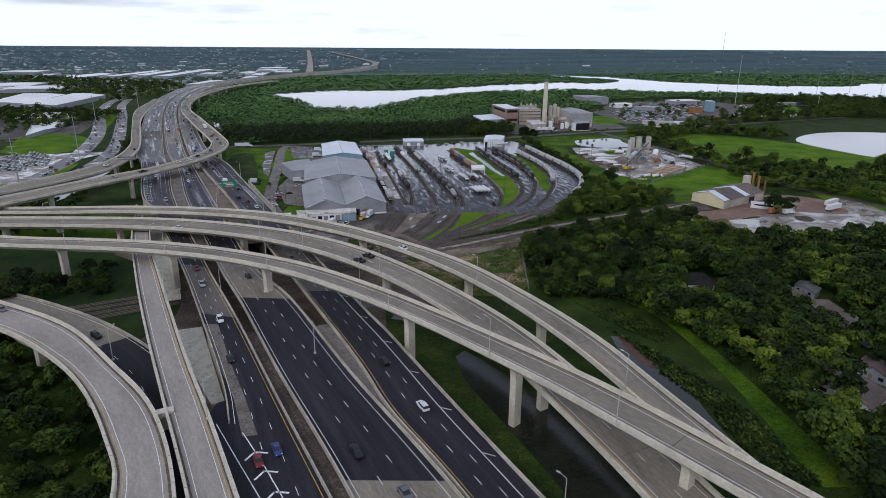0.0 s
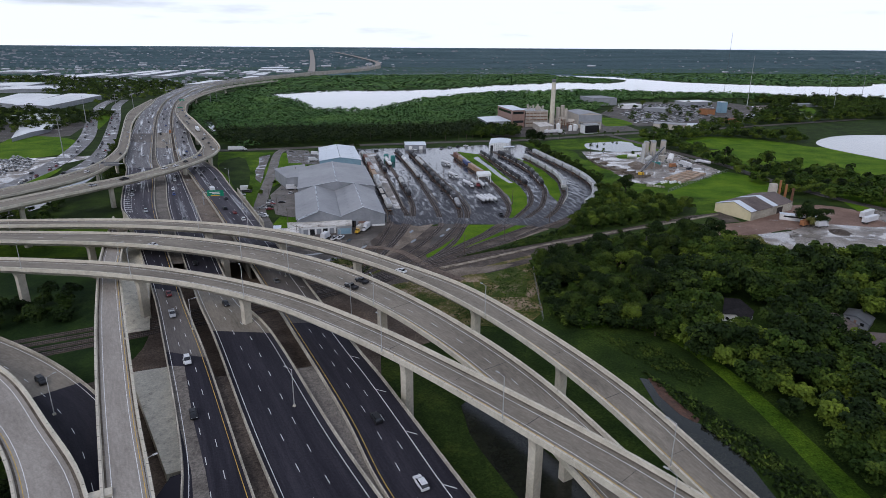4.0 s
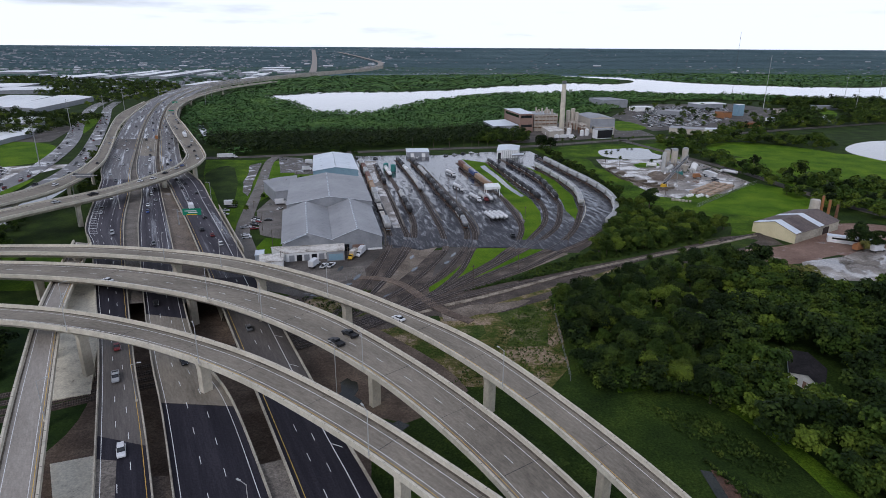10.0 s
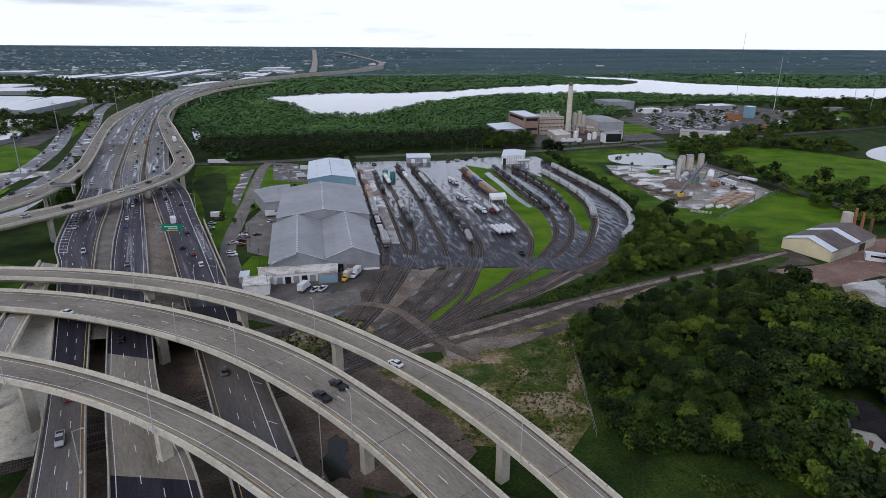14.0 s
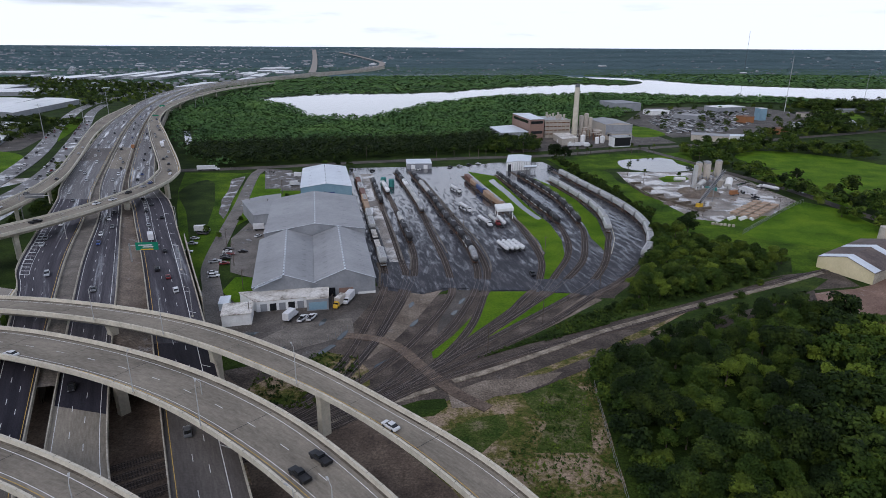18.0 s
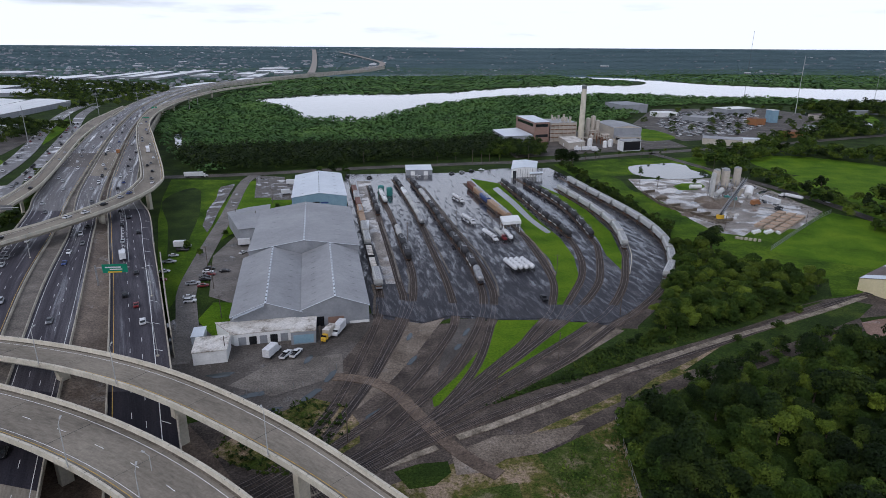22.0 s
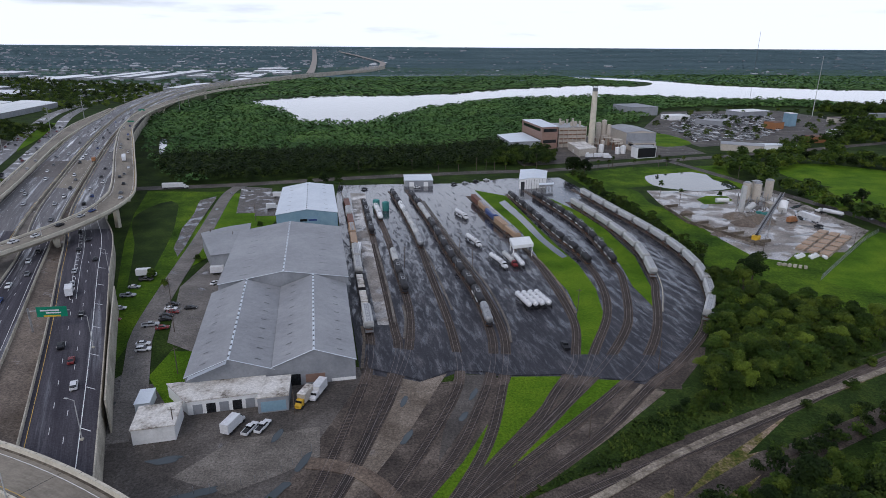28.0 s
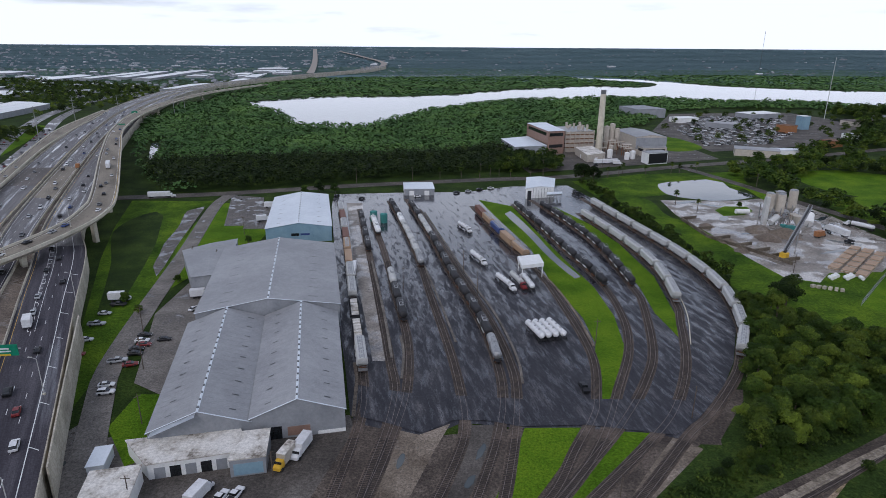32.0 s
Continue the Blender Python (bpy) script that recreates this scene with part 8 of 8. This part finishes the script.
def lot(name, pts, gap_x, gap_y, ang, label, seed, fill=0.85):
    """Rows of far parked vehicles, one mesh: a body and a cabin each."""
    r = random.Random(seed)
    ca, sa = math.cos(radians(ang)), math.sin(radians(ang))
    x0, x1 = min(p[0] for p in pts), max(p[0] for p in pts)
    y0, y1 = min(p[1] for p in pts), max(p[1] for p in pts)
    v, f, idx = [], [], []
    cx, cy, reach = (x0 + x1) / 2, (y0 + y1) / 2, max(x1 - x0, y1 - y0) * 0.75
    u = -reach
    while u < reach:
        w = -reach
        while w < reach:
            x, y = cx + u * ca - w * sa, cy + u * sa + w * ca
            if inside(pts, x, y) and r.random() < fill:
                m = r.randrange(5)
                for (lx, ly, z0, z1, k) in ((2.2, 0.92, 0.25, 0.95, m), (1.2, 0.78, 0.95, 1.45, 5)):
                    i = len(v)
                    for z, q in ((z0, 1.0), (z1, 0.92)):
                        for a_, b_ in ((-1, -1), (1, -1), (1, 1), (-1, 1)):
                            dx, dy = -sa * lx * a_ * q - ca * ly * b_ * q, ca * lx * a_ * q - sa * ly * b_ * q
                            v.append((x + dx, y + dy, z + 0.05))
                    f += [(i + 4, i + 5, i + 6, i + 7), (i, i + 1, i + 5, i + 4), (i + 1, i + 2, i + 6, i + 5), (i + 2, i + 3, i + 7, i + 6), (i + 3, i, i + 4, i + 7)]
                    idx += [k] * 5
            w += gap_y
        u += gap_x
    tagged(mesh(name, v, f, None, mats=["white", "silver", "grey", "black", "silver", "glass"], idx=idx), label, "vehicles", kind="stuff")


lot("parked_vehicles", [(256, 830), (330, 850), (420, 960), (470, 1100), (350, 1120), (270, 950)], 3.4, 9.5, 20, "rows of vehicles parked in a wide depot", 1, 0.6)
lot("parked_vehicles", [(-385, 535), (-371, 560), (-344, 545), (-326, 504), (-329, 479), (-345, 470)], 3.2, 8.0, 25, "crowded vehicle lot beside the highway", 2)
lot("parked_vehicles", [(-245, 2200), (60, 2380), (330, 2380), (300, 2440), (20, 2450), (-260, 2280)], 7, 14, 5, "long rows of far parked vehicles", 3)

# ---- far town: small pale roofs, one mesh ----
r_ = random.Random(21)
tv, tf, ti = [], [], []
for k in range(3600):
    y = 1350 + 3300 * r_.random() ** 1.1
    x = r_.uniform(-0.72, 0.70) * y
    if -1.0 < (x - (-0.26 * y)) / 300 < 1.0 and y < 2800 and x > -560:
        continue
    if inside(BAY, x, y) or (x > -500 and y < 2500 and x < 1400):
        continue
    if r_.random() < (0.35 if x < -300 else 0.9):
        continue
    big = r_.random() < (0.10 if x < 0 else 0.03)
    sx, sy, h = (r_.uniform(18, 44), r_.uniform(12, 26), r_.uniform(3, 6)) if big else (r_.uniform(6, 13), r_.uniform(6, 11), r_.uniform(2, 4))
    z = far_rise(y) - 0.5
    a = r_.choice((0.1, -0.35, 0.25))
    i = len(tv)
    for zz, q in ((z, 1), (z + h, 1), (z + h + 1.6, 0.05)):
        for u, w in ((-1, -1), (1, -1), (1, 1), (-1, 1)):
            dx, dy = sx / 2 * u, sy / 2 * w * q
            tv.append((x + dx * math.cos(a) - dy * math.sin(a), y + dx * math.sin(a) + dy * math.cos(a), zz))
    tf += [(i, i + 1, i + 5, i + 4), (i + 1, i + 2, i + 6, i + 5), (i + 2, i + 3, i + 7, i + 6), (i + 3, i, i + 4, i + 7), (i + 4, i + 5, i + 9, i + 8), (i + 6, i + 7, i + 11, i + 10), (i + 5, i + 6, i + 10, i + 9), (i + 7, i + 4, i + 8, i + 11)]
    c = 1 if (big and y < 3400) or r_.random() < 0.08 else r_.choice((2, 3))
    ti += [0] * 4 + [c] * 4
tagged(mesh("far_town", tv, tf, None, mats=["wall_grey", "wet_roof", "wall_grey", "grey"], idx=ti), "scattered pale roofs of the far town", "buildings", kind="stuff")
ribbon("road_far_straight", [(-470, 2330), (-560, 2800), (-718, 3600), (-905, 4500)], 26, 6.0, "pale_road", "straight pale corridor to the skyline")
ribbon("road_far_bend", [(-318, 2820), (-300, 3050), (-345, 3400), (-520, 3900), (-700, 4300)], 26, 6.0, "pale_road", "far highway bending away")
WEST = ([(-275, 360), (-284, 395), (-296, 440), (-309, 497), (-335, 580), (-378, 684), (-453, 833), (-504, 936), (-569, 1090), (-617, 1277), (-649, 1504)], [(-255, 360), (-261, 390), (-270, 429), (-280, 477), (-293, 535), (-317, 602), (-364, 706), (-440, 866), (-517, 1022), (-566, 1147)])
for pts, wide in zip(WEST, (15, 13)):
    ribbon("road_west", pts, wide, 0.3, "west_road", "wide wet road west of the highway")
    line = spline(pts, 9.0)
    n = side(line)
    for i in range(3, min(len(line) - 2, 62)):
        if rng.random() < 0.42:
            continue
        o = rng.choice((-4.2, -1.0, 2.6, 4.6))
        t = line[i + 1] - line[i]
        park(rng.choice(("w", "k", "s", "g", "W", "K", "r", "S", "pk")), line[i, 0] + n[i, 0] * o, line[i, 1] + n[i, 1] * o, 0.3, math.degrees(math.atan2(t[1], t[0])))
patch("road_island", [(-289, 430), (-302, 505), (-294, 490), (-279, 420)], 0.35, "lawn", "green island between two roads", "lawn")
patch("road_island", [(-398, 745), (-404, 753), (-470, 880), (-503, 960), (-490, 952), (-440, 850)], 0.35, "lawn", "long green island between roads", "lawn")

# ---- lamps, signs, poles and fences ----
def lamp_post(x, y, z, ang, h=10.0, arm=1.6):
    t = thing("street_lamp", "tall grey street lamp with a short arm", "street lamp", pose(x, y, z, 0, 0, ang), "street lamps")
    part("pole", tube((0, 0, -0.1), (0, 0, h), 0.13, 0.08, 8), "lamp_grey", t)
    part("arm", tube((0, 0, h - 0.1), (arm, 0, h + 0.25), 0.06, 0.05, 6), "lamp_grey", t)
    part("head", boxes((arm + 0.35, 0, h + 0.16, 0.9, 0.34, 0.16)), "lamp_grey", t)
    part("base", boxes((0, 0, -0.4, 0.6, 0.6, 0.45)), "concrete", t)
    return t


FIRST_LAMP = lamp_post(13.3, 136.9, 20.3, 130)
for x, y, z, ang in ((46.6, 130.2, 14.0, 130), (14.2, 199.5, 14.9, 130), (-38.4, 254.2, 15.8, 120), (-82.8, 280.8, 15.6, 105), (-108.6, 291.3, 14.9, 100), (-20.8, 206.5, 15.4, 120), (-55.0, 236.4, 15.9, 110), (-76.5, 250.3, 15.5, 110),
                     (-14.5, 166.4, 20.0, 125), (37.3, 107.1, 20.4, 130), (-60, 201, 20.2, 120), (-105, 222, 18.4, 100), (-150, 233.5, 16.9, 100),
                     (-53, 120.5, 12.8, 40), (-91, 188, 12.8, 40), (-123, 249, 11.7, 40), (-160, 190, 12.2, 60), (-94, 157, 8.0, 60), (24, 92, 8.9, 130), (-36, 160, 8.6, 150),
                     (-108, 352, 8.9, 170), (-86, 308, 8.9, 170), (-135, 412, 8.9, 170), (-176, 480, 15.6, 150), (-178, 440, 15.6, 150), (-60, 250, 8.6, 150), (-78, 203, 8.6, 20), (-178, 392, 8.9, 20), (-200, 300, 8.0, 20)):
    copy_thing(FIRST_LAMP, pose(x, y, z, 0, 0, ang))
lamp_post(-29, 212.3, 0, 150, 20.0, 1.2)


def utility_pole(x, y, h=10, wood=True):
    t = thing("utility_pole", "weathered wooden utility pole", "pole", pose(x, y, 0, 0, 0, rng.uniform(0, 90)), "utility poles")
    part("pole", tube((0, 0, -0.5), (0, 0, h), 0.16, 0.11, 7), "bark", t)
    part("crossarm", boxes((0, 0, h - 0.9, 2.0, 0.12, 0.14)), "bark", t)
    return t


P0 = utility_pole(33, 322)
for x, y, h in ((12, 301, 1), (62, 357, 1), (-27, 280, 1), (-97, 380, 1.1), (-108, 403, 1.1), (-117, 470, 1), (-105, 466, 1), (-111, 520, 1), (-84, 352, 0.9), (-44, 332, 0.7), (-72, 322, 0.8), (-20, 520, 1), (8, 440, 1.1), (3, 465, 1.1), (-22, 446, 1), (46, 400, 0.9),
                (20, 664, 1.2), (-30, 652, 1.2), (-70, 646, 1.2), (70, 684, 1.2), (120, 700, 1.2), (215, 640, 1.1), (245, 545, 1.1), (258, 470, 1.1), (280, 400, 1.1), (150, 470, 0.9), (200, 480, 0.8)):
    o = copy_thing(P0, pose(x, y, 0, 0, 0, rng.uniform(0, 90)))
    o.scale = (1, 1, h)


def pylon(x, y, h, label="tall grey steel transmission pole"):
    t = thing("transmission_pole", label, "pole", None, "transmission poles")
    part("pole", tube((x, y, -0.5), (x, y, h), 0.45, 0.22, 8), "steel", t)
    for z in (h - 2, h - 6, h - 10):
        part("crossarm", tube((x - 3, y, z), (x + 3, y, z), 0.15, seg=6), "steel", t)


for x, y, h in ((-409, 741, 38), (-415, 824, 36), (-330, 560, 34), (-300, 430, 32), (-470, 980, 34), (-430, 1010, 32), (-395, 1130, 30), (-380, 1060, 30), (620, 1000, 40), (1000, 1500, 45), (1120, 1560, 45), (890, 1450, 45), (560, 620, 34), (420, 430, 30)):
    pylon(x, y, h)
mast = thing("radio_mast", "very tall thin guyed radio mast", "mast")
part("shaft", tube((1290, 2853, 2), (1290, 2853, 163), 0.7, 0.6, 6), "grey", mast)
mast2 = thing("radio_mast", "tall thin lattice radio mast", "mast")
part("shaft", tube((530, 1095, -1), (530, 1095, 84), 0.5, 0.3, 6), "hopper_grey", mast2)

# overhead sign
sg = thing("overhead_sign", "green highway sign on a steel cantilever", "road sign")
part("post", tube((-134, 364, 7.5), (-134, 364, 15.5), 0.35, 0.3, 10), "steel", sg)
part("beam", tube((-134, 364, 14.6), (-122, 365.5, 14.6), 0.2, seg=8), "steel", sg)
pan = part("panel", boxes((-127, 364.6, 12.6, 9.0, 0.16, 3.4, 7)), "sign_green", sg, "green panel with white bars")
part("bar", boxes((-127.5, 364.36, 14.6, 5.6, 0.06, 0.45, 7)), "white", pan)
part("bar", boxes((-126.5, 364.48, 13.8, 4.4, 0.06, 0.4, 7)), "white", pan)
part("bar", boxes((-127, 364.4, 12.7, 5.0, 0.06, 0.5, 7)), "yellow", pan, "yellow bar")
sg2 = thing("overhead_sign", "dark back of an overhead sign gantry", "road sign")
part("post", tube((-238, 450, 0), (-238, 450, 15), 0.3, seg=8), "steel", sg2)
part("beam", tube((-238, 450, 14.5), (-222, 452, 14.5), 0.25, seg=8), "steel", sg2)
part("panel", boxes((-230, 451, 13.2, 10, 0.2, 2.6, 8)), "grey", sg2)
for x, y in ((-352, 860), (-400, 985)):
    s3 = thing("overhead_sign", "small green highway sign far along the road", "road sign")
    part("post", tube((x, y, 7), (x, y, 15), 0.3, seg=6), "steel", s3)
    part("panel", boxes((x + 3, y, 12, 8, 0.2, 3)), "sign_green", s3)

# noise wall along the east carriageway
v, f = sweep(np.c_[spline([(-89, 322), (-104, 352), (-126, 397)], 4), np.full(len(spline([(-89, 322), (-104, 352), (-126, 397)], 4)), 8.0)], [(0.5, -8.5), (0.5, 1.8), (0.9, 1.8), (0.9, -8.5)])
tagged(mesh("noise_wall", v, f, "old_wall"), "stained pale concrete noise wall beside the highway", "wall")
# chain-link fence at the woods
fn = thing("fence", "chain-link fence along the woods", "fence")
pts = spline([(42.5, 290), (40.5, 268), (38.6, 244), (37.6, 228)], 3.5)
for q in pts:
    part("post", tube((q[0], q[1], -0.2), (q[0], q[1], 2.1), 0.06, seg=5), "steel", fn)
for z in (0.9, 2.05):
    v, f = sweep(np.c_[pts, np.full(len(pts), z)], [(-0.03, -0.03), (0.03, -0.03), (0.03, 0.03), (-0.03, 0.03)])
    mesh("rail", v, f, "steel", fn)
fn2 = thing("fence", "low fence round the service yard", "fence")
pts = spline([(-62, 300), (-44, 306), (-36, 316)], 3)
for q in pts:
    part("post", tube((q[0], q[1], -0.2), (q[0], q[1], 1.9), 0.07, seg=5), "steel", fn2)
fn3 = thing("fence", "tall wire fence between the plant and the field", "fence")
pts = spline([(157, 434), (189, 467), (214, 492), (229, 505)], 4.0)
for q in pts:
    part("post", tube((q[0], q[1], -0.2), (q[0], q[1], 2.4), 0.07, seg=5), "steel", fn3)
for z in (0.4, 1.4, 2.35):
    v, f = sweep(np.c_[pts, np.full(len(pts), z)], [(-0.05, -0.05), (0.05, -0.05), (0.05, 0.05), (-0.05, 0.05)])
    mesh("rail", v, f, "steel", fn3)
